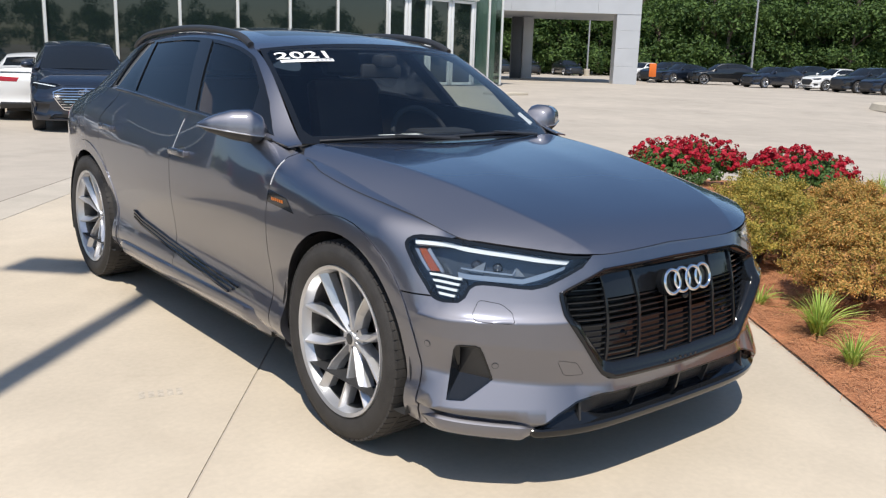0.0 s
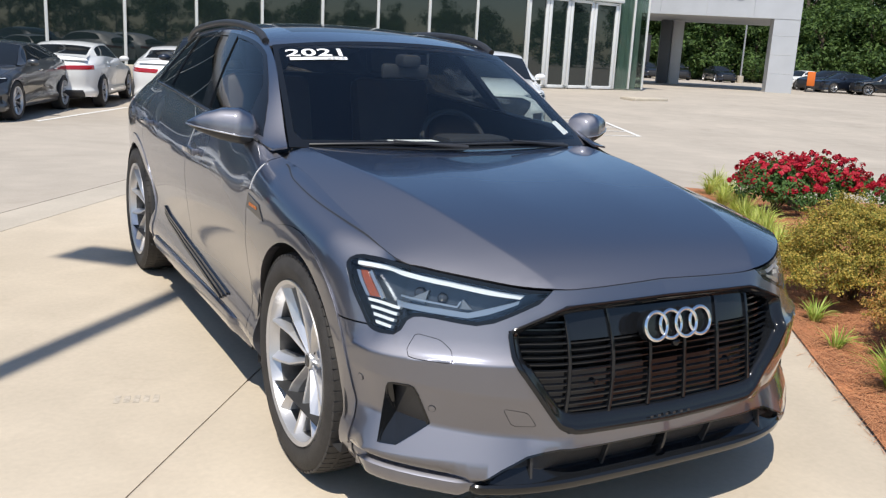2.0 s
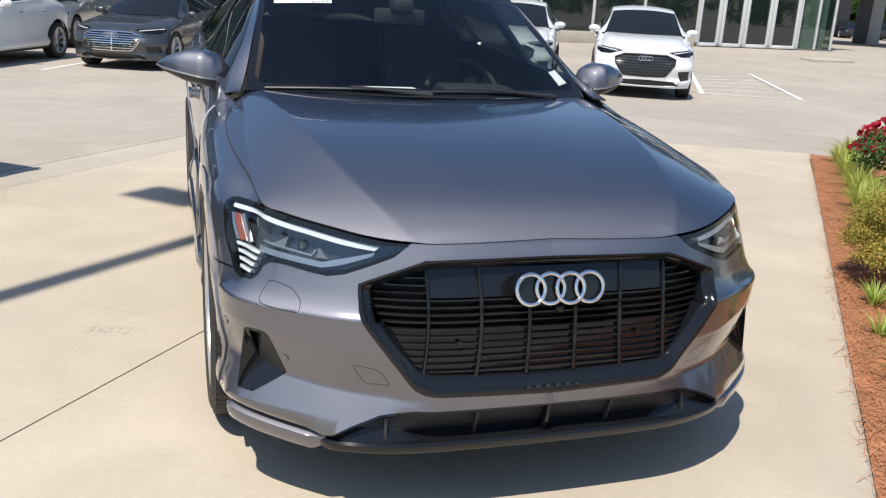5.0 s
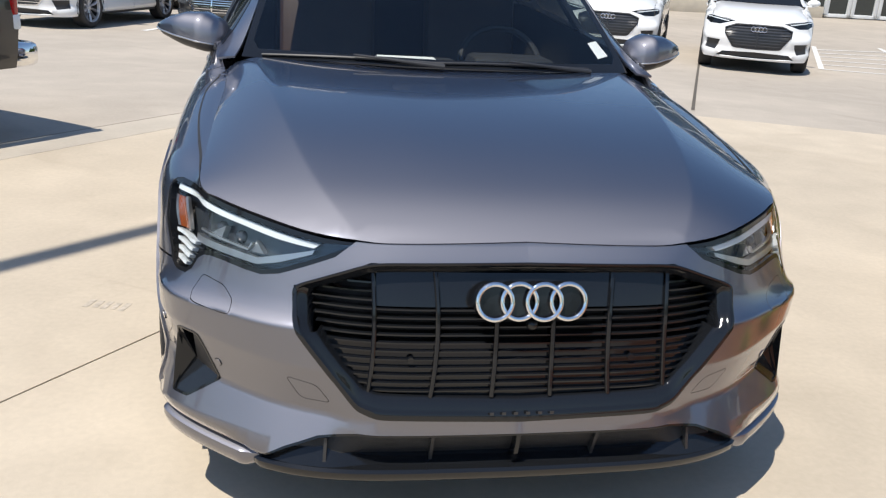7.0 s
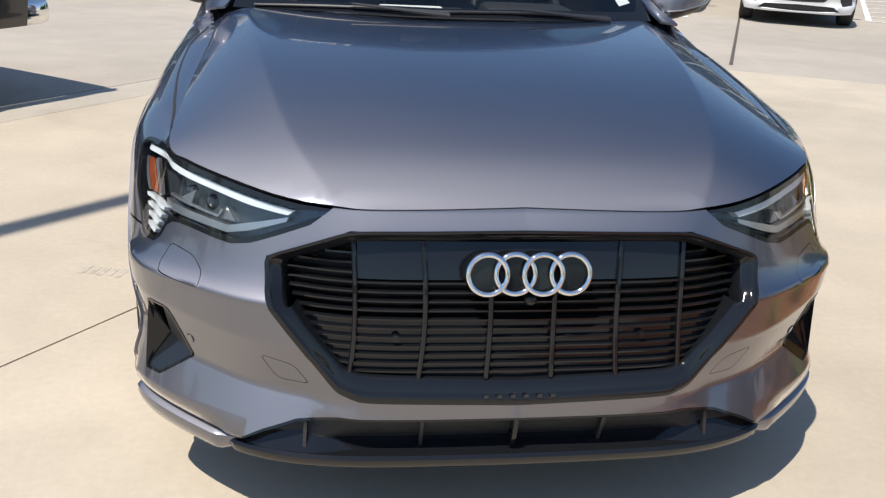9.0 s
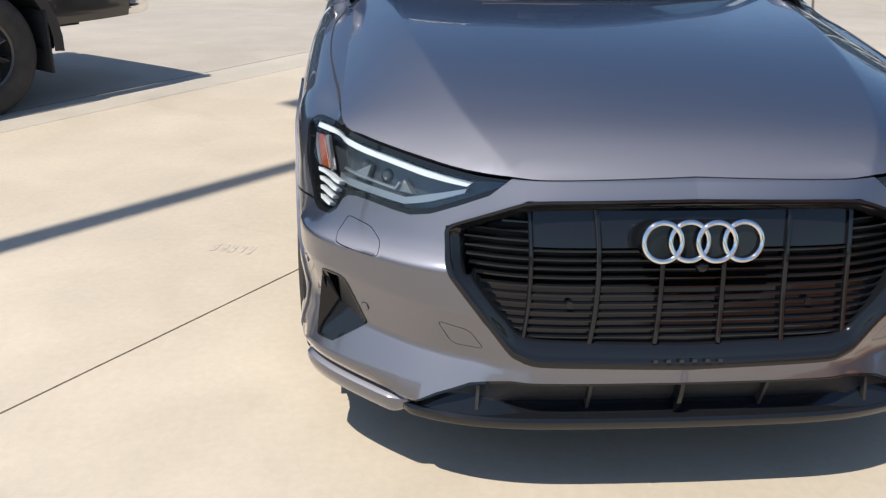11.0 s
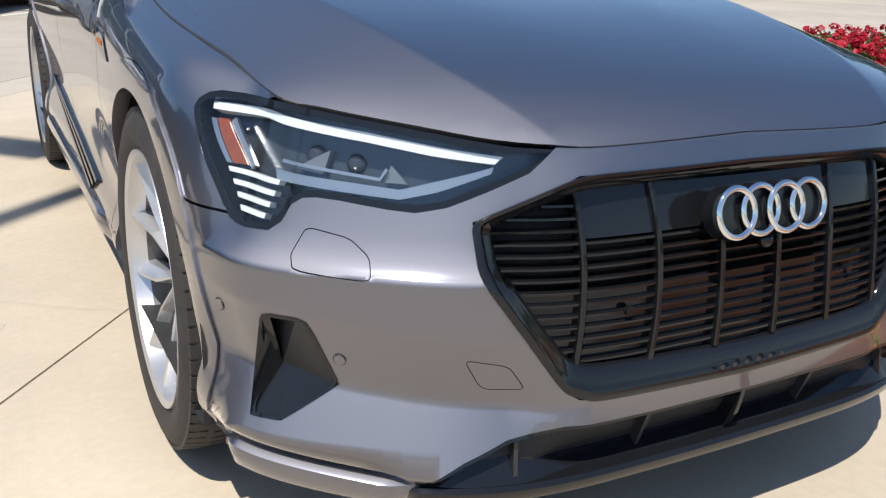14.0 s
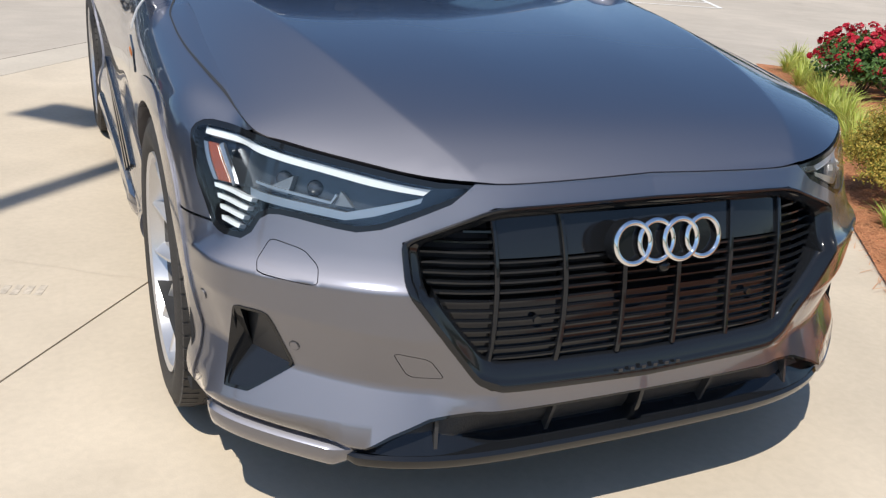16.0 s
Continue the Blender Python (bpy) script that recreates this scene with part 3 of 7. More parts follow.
def wheel(name, parent, place, side, rim_mat=RIM_SILVER, R=WHEEL_R, rim=0.281, half=0.128, detail=1):
    """A tyre and an alloy wheel of five V-shaped double spokes, its face to side * x."""
    n = 72 if detail else 32
    prof = [(rim - 0.006, -half * 0.80), (rim + 0.02, -half * 0.97), (rim + 0.055, -half * 1.03), (R - 0.028, -half * 0.99), (R - 0.010, -half * 0.90)]
    for c in (-0.55, 0.0, 0.55):
        prof += [(R - 0.002, half * (c - 0.25)), (R - 0.0105, half * (c - 0.22)) if detail else (R - 0.002, half * (c - 0.2)), (R - 0.0105, half * (c - 0.17)) if detail else (R - 0.002, half * (c - 0.1)), (R - 0.0015, half * (c - 0.13))]
    prof += [(R - 0.004, half * 0.80), (R - 0.010, half * 0.90), (R - 0.028, half * 0.99), (R - 0.040, half * 1.015), (rim + 0.055, half * 1.03), (rim + 0.022, half * 0.985), (rim + 0.010, half * 0.93), (rim - 0.004, half * 0.86)]
    g = lathe(prof, n)
    me_t = part("tyre", g, RUBBER, parent, "black all-season tyre")
    obs = [me_t]
    f = half * 0.80
    # barrel coloured darker than the rim to give the wheel's inside its shade
    obs.append(part("barrel", lathe([(rim - 0.030, -half * 0.7), (rim - 0.026, f - 0.06), (rim - 0.021, f - 0.022)], n), BRAKE_BARREL_SHADE, parent, "inner barrel of the wheel, its shade put in as dark colour"))
    barrel = lathe([(rim - 0.021, f - 0.022), (rim - 0.014, f - 0.004), (rim - 0.010, f + 0.016), (rim + 0.004, f + 0.022), (rim + 0.006, f + 0.012)], n)
    obs.append(part("rim", barrel, rim_mat, parent, "polished silver alloy wheel rim"))
    for i in range(5):
        A = radians(180 + 72 * i)
        ax, tx = (math.cos(A), math.sin(A)), (-math.sin(A), math.cos(A))
        for sg in (-1, 1):
            rows = []
            # along the pair's axis r, aside d, half width, face depth: knife-edged, bent halfway
            for r, d, wd, hx in ((0.030, 0.010, 0.012, f - 0.040), (0.075, 0.027, 0.0135, f - 0.030), (0.138, 0.051, 0.0155, f - 0.016), (0.205, 0.0605, 0.0175, f - 0.003), (rim - 0.014, 0.067, 0.0195, f + 0.009)):
                cy, cz = r * ax[0] + sg * d * tx[0], r * ax[1] + sg * d * tx[1]
                k = 0.35 * sg
                rows.append([(hx + dx, cy + tx[0] * wd * q, cz + tx[1] * wd * q) for dx, q in ((-0.024, -1.0), (-0.003, k - 0.34), (0.0, k - 0.20), (0.0, k + 0.20), (-0.003, k + 0.34), (-0.024, 1.0), (-0.055, 1.15), (-0.055, -1.15))])
            v = [p for row in rows for p in row]
            fc = [(j * 8 + k, j * 8 + (k + 1) % 8, (j + 1) * 8 + (k + 1) % 8, (j + 1) * 8 + k) for j in range(4) for k in range(8)]
            obs.append(part("spoke", (v, [q[::-1] for q in fc]), rim_mat, parent, smooth=False))
    obs.append(part("hub_cap", lathe([(0.0, f - 0.034), (0.024, f - 0.034), (0.029, f - 0.037), (0.032, f - 0.046), (0.066, f - 0.050), (0.072, f - 0.075)], 32), rim_mat, parent))
    if detail:
        obs.append(part("centre_badge", lathe([(0.0, f - 0.0325), (0.020, f - 0.0325), (0.022, f - 0.034)], 24), SATIN_BLACK, parent))
        for i in range(5):
            a = radians(126 + 72 * i)
            g = moved(lathe([(0.0, f - 0.046), (0.008, f - 0.046), (0.0095, f - 0.052), (0.0095, f - 0.075)], 10), Matrix.Translation((0, 0.049 * math.cos(a), 0.049 * math.sin(a))))
            obs.append(part("wheel_bolt", g, SATIN_BLACK, parent))
        obs.append(part("brake_disc", lathe([(0.07, -0.005), (0.185, -0.005), (0.185, -0.035), (0.07, -0.035)], 48), BRAKE_BARREL_SHADE, parent))
        bm = bmesh.new()
        for k in range(5):
            a = radians(20 + 14 * k)
            box(bm, -0.01, 0.165 * math.cos(a), 0.165 * math.sin(a), 0.075, 0.05, 0.06, 0.008)
        obs.append(part("brake_caliper", bm, SATIN_BLACK, parent))
    else:
        obs.append(part("brake_disc", lathe([(0.0, -0.01), (rim - 0.03, -0.01)], 24), MATT_BLACK, parent))
    for o in obs:
        if side > 0:
            o.matrix_basis = Matrix.Translation(place)
        else:
            o.matrix_basis = Matrix.Translation(place) @ pose(0, 0, 0, 0, 0, 180)
    return obs


def lugs(parent, place):
    """Cross grooves of a tyre's outer shoulder: raised blocks all round."""
    v, f = [], []
    n = 70
    for i in range(n):
        for x0, x1, sh in ((-0.120, -0.078, 0.0), (-0.066, -0.008, 0.35), (0.008, 0.066, 0.1), (0.078, 0.120, 0.45)):
            a0, a1 = 2 * math.pi * (i + sh) / n, 2 * math.pi * (i + sh + 0.80) / n
            o = len(v)
            for r, ins in ((WHEEL_R - 0.009, 0), (WHEEL_R + 0.0, 0.0015)):
                for x in (x0 + ins, x1 - ins):
                    d = 0.006 if abs(x) > 0.11 else 0.0
                    for a in (a0, a1):
                        v.append((x, (r - d) * math.cos(a), (r - d) * math.sin(a)))
            f += [tuple(o + k for k in q) for q in ((4, 5, 7, 6), (0, 1, 5, 4), (2, 6, 7, 3), (0, 4, 6, 2), (1, 3, 7, 5))]
    ob = part("tread", (v, f), RUBBER, parent, smooth=False)
    ob.matrix_basis = Matrix.Translation(place)


def grey_suv():
    car = thing("electric_suv", pose(0, 0, 0), "dark grey metallic electric SUV parked on the concrete pad", "car")
    # lower body, cut into its panels
    dom = [(0.0, float(ZBOT(0)))] + [(s, float(ZBOT(s))) for s in np.arange(0.1, SMAX, 0.1)] + [(SMAX, float(ZBOT(SMAX)))] + \
          [(s, float(ZTOP(s))) for s in np.arange(SMAX, 0, -0.04)] + [(0.0, float(ZTOP(0)))]
    front_seam = [(s_at(1.455), 0.18), (s_at(1.485), 0.60), (s_at(1.475), 0.82), (s_at(1.45), 0.92), (s_at(1.40), 1.12)]
    mid_seam = [(s_at(2.52), 0.18), (s_at(2.53), 0.62), (s_at(2.52), 0.90), (s_at(2.43), 1.10), (s_at(2.38), 1.2)]
    rear_seam = [(s_at(3.30), 0.18), (s_at(3.36), 0.42), (s_at(3.45), 0.62), (s_at(3.60), 0.88), (s_at(3.58), 1.02), (s_at(3.42), 1.13), (s_at(3.34), 1.25)]
    door_f = front_seam + mid_seam[::-1]
    door_r = mid_seam + rear_seam[::-1]
    bumper = [(-0.01, 0.15), (1.24, 0.15), (1.24, 0.666), (1.0, 0.666), (0.985, 0.69), (0.985, 0.9), (-0.01, 0.9)]
    fender = [(0.985, 0.15), (0.985, 1.3), (s_at(1.70), 1.3)] + front_seam[::-1]
    gap = 0.0048
    def fold(z, w):
        return strip([(q, z - (.08 * (.80 - max(q, .42)) if z < .6 else 0)) for q in np.linspace(0.36, 1.06, 15)], w)
    creases = [("front_bumper", fold(z, w)) for w, zs in ((0.011, (0.225, 0.273, 0.4005, 0.523, 0.608)), (0.03, (0.273, 0.4005, 0.523, 0.608))) for z in zs]
    # the bonnet laps over the fender's shoulder down to this shut line
    def ease(x, a, b):
        t = min(max((x - a) / (b - a), 0), 1)
        return t * t * (3 - 2 * t)
    shut = [(q, float(ZTOP(q)) - 0.0016 - 0.0110 * ease(q, 1.15, 1.72) * (1 - 0.85 * ease(q, 1.76, 1.95))) for q in np.linspace(0.905, 1.95, 60)]
    shoulder = [("front_fender", strip([(q, float(ZTOP(q)) - d) for q in np.linspace(1.0, 2.0, 30)], 0.004)) for d in (0.005, 0.014, 0.026, 0.042, 0.062)]
    regions = [("front_fender", fender), *shoulder, ("front_bumper", bumper), *[("front_bumper", strip([(q, z + 0.02 * q * q) for q in np.linspace(0.0, 0.42, 10)], 0.005)) for z in (0.772, 0.784, 0.795)], *creases, ("front_door", door_f), ("rear_door", door_r),
               ("gap", strip(front_seam, gap)), ("gap", strip(mid_seam, gap)), ("gap", strip(rear_seam, gap)), ("gap", strip([(0.975, 0.667), (1.24, 0.667)], gap)),
               ("headlamp", LAMP_CUT), ("grille", GRILLE_OUT), ("intake", FOG), ("lower_grille", LOWER),
               ("gap", WASHER), ("washer_cover", shrunk(WASHER, 0.0016)), ("gap", TOW), ("tow_cover", shrunk(TOW, 0.0016)),
               ("arch_trim", arch(S_FA, ARCH_R + 0.058)), ("arch_trim", arch(S_RA, ARCH_R + 0.058)), ("open", arch(S_FA, ARCH_R)), ("open", arch(S_RA, ARCH_R))]
    cut = chart(body, dom, regions, 0.032, 0.016)
    for nm, lab in (("front_bumper", "painted front bumper"), ("base", ""), ("front_fender", ""), ("front_door", ""), ("rear_door", "")):
        if nm == "front_bumper":
            part("front_bumper", sheet(body, cut[nm], 0, 0.014), PAINT_GREY, car, lab)
        elif nm == "base":
            part("rear_quarter", sheet(body, cut[nm], 0, 0.014), PAINT_GREY, car)
        else:
            for sd in (1, -1):
                part(nm, sheet(body, cut[nm], 0, 0.014, both=False, sides=(sd,)), PAINT_GREY, car)
    # black strip laid on the paint for the shut line's shade; no gap cut
    seam = chart(body, dom, [("p", strip(shut, 0.0014))], 0.08, 0.012)["p"]
    for sd in (1, -1):
        part("bonnet_seam_shade", sheet(body, seam, 0.0008, 0, both=False, sides=(sd,)), MATT_BLACK, car, "dark strip laid on for the shade in the bonnet's shut line")
    for nm in ("washer_cover", "tow_cover"):
        for sd in (1, -1):
            part(nm, sheet(body, cut[nm], 0, 0.006, both=False, sides=(sd,)), PAINT_GREY, car)
    # wheel arches: flares stand proud
    for c in (S_FA, S_RA):
        band = arch(c, ARCH_R + 0.056)
        a = chart(body, dom, [("arch", band), ("open", arch(c, ARCH_R - 0.004))], 0.05, 0.014)["arch"]
        for sd in (1, -1):
            part("arch_flare", sheet(body, a, 0.005, 0.035, both=False, sides=(sd,)), PAINT_GREY, car)
    # dark shell behind the gaps and openings
    inner = chart(body, dom, [("open", LAMP_CUT), ("open", GRILLE_OUT), ("open", FOG), ("open", LOWER), ("open", arch(S_FA, ARCH_R)), ("open", arch(S_RA, ARCH_R))], 0.07, 0.03)
    part("inner_shell", sheet(body, inner["base"], -0.014, 0), MATT_BLACK, car)
    for y in (FRONT_AXLE, REAR_AXLE):
        for sd in (1, -1):
            g = lathe([(0.0, 0.50), (0.44, 0.50), (0.44, 0.895)], 40)
            v = [(sd * p[0], p[1] + y, max(p[2], -0.14) + 0.372) for p in g[0]]
            part("wheel_arch_liner", (v, g[1]), MATT_BLACK, car)
    part("underbody", boxes((0, 2.45, 0.24, 1.05, 4.3, 0.08), (0, 2.4, 0.26, 1.74, 1.75, 0.09), (0, 0.42, 0.25, 1.3, 0.36, 0.06), bev=0.02), MATT_BLACK, car)
    for x, y in ((-0.784, FRONT_AXLE), (0.784, FRONT_AXLE), (-0.784, REAR_AXLE), (0.784, REAR_AXLE)):
        wh = new("wheel")
        wh.parent = car
        wh["label"] = "five double-spoke silver alloy wheel with black tyre"
        wh.matrix_basis = Matrix.Translation((x, y, WHEEL_R))
        for o in wheel("wheel", wh, (0, 0, 0), -1 if x < 0 else 1):
            pass
        lugs(wh, (0, 0, 0))

    # grille: gloss frame, recessed panel, slats, posts
    gr = new("grille")
    gr.parent = car
    gr["label"] = "gloss black octagonal grille with horizontal slats"
    gdom = [(0.0, 0.30), (0.66, 0.30), (0.66, 0.80), (0.0, 0.80)]
    g = chart(body, gdom, [("frame", GRILLE_OUT), ("panel", GRILLE_IN)], 0.03, 0.012)
    def gsurf(s, z):
        """A smooth surface for what stands in the grille's opening."""
        s, z = np.asarray(s, float), np.asarray(z, float)
        P, n_ = plan(s)
        v = np.clip((z - 0.205) / (ZTOP(s * 0) - 0.205), 0, 1)
        d = LOWF(v) + 0.088 * np.clip((v - 0.5) / 0.5, 0, 1)**1.7 + 0.020 * np.clip((s - 0.22) / 0.28, 0, 1)**2
        return np.concatenate([P - n_ * d[..., None], z[..., None]], -1)
    # frame: a rounded band lofted from the outer to the inner octagon
    outer = [(0.0, 0.766), (0.378, 0.763), (0.574, 0.697), (0.560, 0.617), (0.402, 0.408), (0.345, 0.386), (0.0, 0.376)]
    inner = [(0.0, 0.746), (0.366, 0.744), (0.536, 0.690), (0.523, 0.628), (0.392, 0.458), (0.350, 0.446), (0.0, 0.434)]

    def smooth_line(corners):
        q = np.array([np.array(a) + (np.array(b) - np.array(a)) * i / 12 for a, b in zip(corners, corners[1:]) for i in range(12)] + [corners[-1]])
        for _ in range(3):
            q[1:-1] = 0.25 * q[:-2] + 0.5 * q[1:-1] + 0.25 * q[2:]
        return q
    lo_, li_ = smooth_line(outer), smooth_line(inner)
    rows = [(0.0, -0.020), (0.0, 0.003), (0.04, 0.0065), (0.16, 0.008), (0.34, 0.006), (0.42, 0.001), (0.52, -0.0025), (0.80, -0.0085), (0.94, -0.015), (1.0, -0.024), (1.0, -0.062)]
    for sd in (1, -1):
        v = np.concatenate([on(body, lo_ + (li_ - lo_) * t, o, sd) for t, o in rows])
        m = len(lo_)
        f = [(r * m + i, r * m + i + 1, (r + 1) * m + i + 1, (r + 1) * m + i) for r in range(len(rows) - 1) for i in range(m - 1)]
        part("grille_frame", (v, f if sd > 0 else [q[::-1] for q in f]), GLOSS_BLACK, gr)
    part("grille_panel", sheet(gsurf, g["panel"], -0.062, 0), MATT_BLACK, gr)
    low_half = [(-0.001, 0.434), (0.366, 0.446), (0.392, 0.458), (0.455, 0.525), (0.492, 0.577), (-0.001, 0.577)]
    part("shutter", sheet(gsurf, chart(body, gdom, [("p", low_half)], 0.03, 0.012)["p"], -0.031, 0.01), GLOSS_BLACK, gr, "closed gloss black shutter behind the lower slats")
    ip = np.array(GRILLE_IN)

    def reach(z):
        """Half width of the opening at a height."""
        xs = [ip[i][0] + (z - ip[i][1]) / (ip[i + 1][1] - ip[i][1]) * (ip[i + 1][0] - ip[i][0]) for i in range(1, len(ip) - 2) if (ip[i][1] - z) * (ip[i + 1][1] - z) <= 0 and ip[i][1] != ip[i + 1][1]]
        return max(xs) - 0.003
    def slat(line, z):
        rows = []
        for dz, o in ((-0.0065, -0.034), (-0.0050, -0.0205), (-0.0010, -0.0200), (0.0050, -0.044), (0.0035, -0.050)):
            q = on(gsurf, [(abs(s), z + dz) for s in line], o)
            q[:, 0] *= np.where(line < 0, -1, 1)
            rows.append(q)
        m = len(line)
        f = [(r * m + i, r * m + i + 1, (r + 1) * m + i + 1, (r + 1) * m + i) for r in range(len(rows) - 1) for i in range(m - 1)]
        part("slat", (np.concatenate(rows), f), GLOSS_BLACK, gr)
    for k in range(14):
        z = 0.456 + k * 0.0203
        e = reach(z)
        if z < 0.662:
            slat(np.linspace(-e, e, 41), z)
        elif e > 0.40:
            for sd in (1, -1):
                slat(np.linspace(0.366 * sd, e * sd, 9), z)
    # closed upper part between the posts
    v = []
    line = np.linspace(-0.366, 0.366, 41)
    lines = [0.664, 0.690, 0.718, 0.744]
    for z in lines:
        q = on(gsurf, [(abs(s), z) for s in line], -0.023)
        q[:, 0] *= np.where(line < 0, -1, 1)
        v.append(q)
    m = 41
    part("upper_panel", (np.concatenate(v), [(r * m + i, r * m + i + 1, (r + 1) * m + i + 1, (r + 1) * m + i) for r in range(3) for i in range(m - 1)]), GLOSS_BLACK, gr)
    for s0, z1 in ((0.070, 0.640), (0.212, 0.745), (0.366, 0.743)):
        for sd in (1, -1):
            rows = []
            for ds, o in ((-0.0065, -0.045), (-0.0055, -0.0165), (-0.0030, -0.014), (0.0030, -0.014), (0.0055, -0.0165), (0.0065, -0.045)):
                zz = np.linspace(0.438, z1, 16)
                sl = s0 + 0.010 * np.abs((zz - 0.60) / 0.15)**2 * (1 if s0 > 0.1 else 0.3)
                rows.append(on(gsurf, [(a + ds, z) for a, z in zip(sl, zz)], o, sd))
            v = np.concatenate(rows)
            f = [(r * 16 + i, r * 16 + i + 1, (r + 1) * 16 + i + 1, (r + 1) * 16 + i) for r in range(5) for i in range(15)]
            part("grille_post", (v, f if sd < 0 else [q[::-1] for q in f]), GLOSS_BLACK, gr)
    # four linked rings on a black mount
    for k in range(4):
        x = -0.0885 + 0.059 * k
        M = Matrix.Translation((x, 0.062 + 0.003 * (k % 2), 0.692)) @ pose(0, 0, 0, -14 + 90, 0, 0)
        v, f = [], []
        n, c = 56, 10
        for i in range(n):
            a = 2 * math.pi * i / n
            for j in range(c):
                b = 2 * math.pi * j / c
                r = 0.0415 + 0.0058 * math.cos(b)
                v.append(tuple(M @ Vector((r * math.cos(a), r * math.sin(a), 0.0050 * math.sin(b)))))
        for i in range(n):
            for j in range(c):
                f.append((i * c + j, ((i + 1) % n) * c + j, ((i + 1) % n) * c + (j + 1) % c, i * c + (j + 1) % c))
        part("badge_ring", (v, f), CHROME, gr, "chrome badge ring")
    bm = bmesh.new()
    for k in range(4):
        x = -0.0885 + 0.059 * k
        bmesh.ops.create_cone(bm, cap_ends=True, segments=36, radius1=0.047, radius2=0.045, depth=0.022, matrix=Matrix.Translation((x, 0.084, 0.686)) @ pose(0, 0, 0, 76, 0, 0))
    part("badge_mount", bm, GLOSS_BLACK, gr)
    bm = bmesh.new()
    bmesh.ops.create_uvsphere(bm, u_segments=16, v_segments=10, radius=0.015, matrix=Matrix.Translation((0.01, 0.080, 0.628)))
    part("front_camera", bm, GLOSS_BLACK, gr)
    for sd in (1, -1):
        bm = bmesh.new()
        c = on(body, [(0.275, 0.535)], -0.020, sd)[0]
        bmesh.ops.create_cone(bm, cap_ends=True, segments=20, radius1=0.009, radius2=0.008, depth=0.008, matrix=Matrix.Translation(tuple(c)) @ pose(0, 0, 0, 90, 0, 0))
        part("parking_sensor", bm, GLOSS_BLACK, gr)
    # worn plate marks under the grille
    for k in range(6):
        q = on(body, [(0.0, 0.407)], 0.010)[0]
        part("print_bar", boxes((-0.075 + k * 0.03, q[1] + 0.0002, 0.405, 0.010, 0.002, 0.007), bev=0.0), SATIN_BLACK, gr)

    # headlamps
    for sd in (1, -1):
        hl = new("headlamp")
        hl.parent = car
        hl["label"] = "LED headlamp with white light guide and amber reflector"
        ldom = [(0.36, 0.62), (1.26, 0.62)] + [(q, float(ZTOP(q)) - 0.001) for q in np.arange(1.26, 0.35, -0.03)]
        one = dict(both=False, sides=(sd,))
        rim_in = shrunk(LAMP, 0.011)
        a = chart(body, ldom, [("rim", LAMP), ("lens", rim_in)], 0.03, 0.012)
        part("lamp_rim", sheet(body, a["rim"], -0.001, 0.05, **one), GLOSS_BLACK, hl)
        part("lamp_housing", sheet(body, a["lens"], -0.046, 0, **one), LAMP_GREY, hl)
        ob = part("lens", sheet(body, a["lens"], 0.001, 0, **one), LENS, hl, "clear polycarbonate lens")
        ob.visible_shadow = False
        for nm, poly, mt, o, dp in (("light_guide", LAMP_DRL, DRL_WHITE, -0.010, 0.02), ("lower_light_guide", LAMP_LOW, DRL_WHITE, -0.016, 0.02), ("reflector", LAMP_AMBER, AMBER, -0.012, 0.02)):
            q = chart(body, ldom, [("p", poly)], 0.03, 0.012)["p"]
            part(nm, sheet(body, q, o, dp, **one), mt if nm != "lower_light_guide" else SATIN_ALU, hl)
        am = [(1.136, 0.812), (1.123, 0.812), (1.059, 0.745), (1.069, 0.745)]
        q = chart(body, ldom, [("p", am)], 0.03, 0.012)["p"]
        part("reflector_edge", sheet(body, q, -0.012, 0.02, **one), SATIN_ALU, hl)
        for k in range(4):
            z0, z1 = 0.7395 - k * 0.0187, 0.7345 - k * 0.0180
            s0, s1 = 1.060 - k * 0.0157, 0.914 + k * 0.0073
            q = chart(body, ldom, [("p", [(s0, z0), (s1, z1), (s1 + 0.003, z1 - 0.0080), (s0 - 0.006, z0 - 0.0080)])], 0.03, 0.012)["p"]
            part("light_bar", sheet(body, q, -0.005, 0.02, **one), DRL_WHITE, hl)
        pod = [(1.066, 0.743), (0.905, 0.736), (0.885, 0.70), (0.915, 0.672), (0.955, 0.668), (1.000, 0.672)]
        q = chart(body, ldom, [("p", pod)], 0.03, 0.012)["p"]
        part("bar_panel", sheet(body, q, -0.022, 0, **one), GLOSS_BLACK, hl)
        for s0, z0, r in ((0.865, 0.779, 0.020), (0.785, 0.773, 0.018)):
            c = on(body, [(s0, z0)], -0.050, sd)[0]
            bm = bmesh.new()
            bmesh.ops.create_uvsphere(bm, u_segments=20, v_segments=12, radius=r, matrix=Matrix.Translation(tuple(c)))
            part("projector", bm, PROJECTOR, hl)
        for pts in ([(0.90, 0.757), (0.84, 0.752), (0.83, 0.790)], [(0.73, 0.748), (0.69, 0.748), (0.72, 0.775)]):
            q = chart(body, ldom, [("p", pts)], 0.03, 0.012)["p"]
            part("lamp_facet", sheet(body, q, -0.028, 0.02, **one), LAMP_FACET, hl)
        q = chart(body, ldom, [("p", strip([(0.93, 0.765), (0.80, 0.757), (0.735, 0.752), (0.725, 0.768)], 0.005))], 0.03, 0.012)["p"]
        part("lamp_trim", sheet(body, q, -0.018, 0.01, **one), SATIN_ALU, hl)
        q = chart(body, ldom, [("p", strip([(1.090, 0.815), (1.056, 0.783), (1.016, 0.744)], 0.009))], 0.03, 0.012)["p"]
        part("lamp_trim", sheet(body, q, -0.016, 0.01, **one), SATIN_ALU, hl)
        # side intake: a deep black duct with a blade
        it = new("side_intake")
        it.parent = car
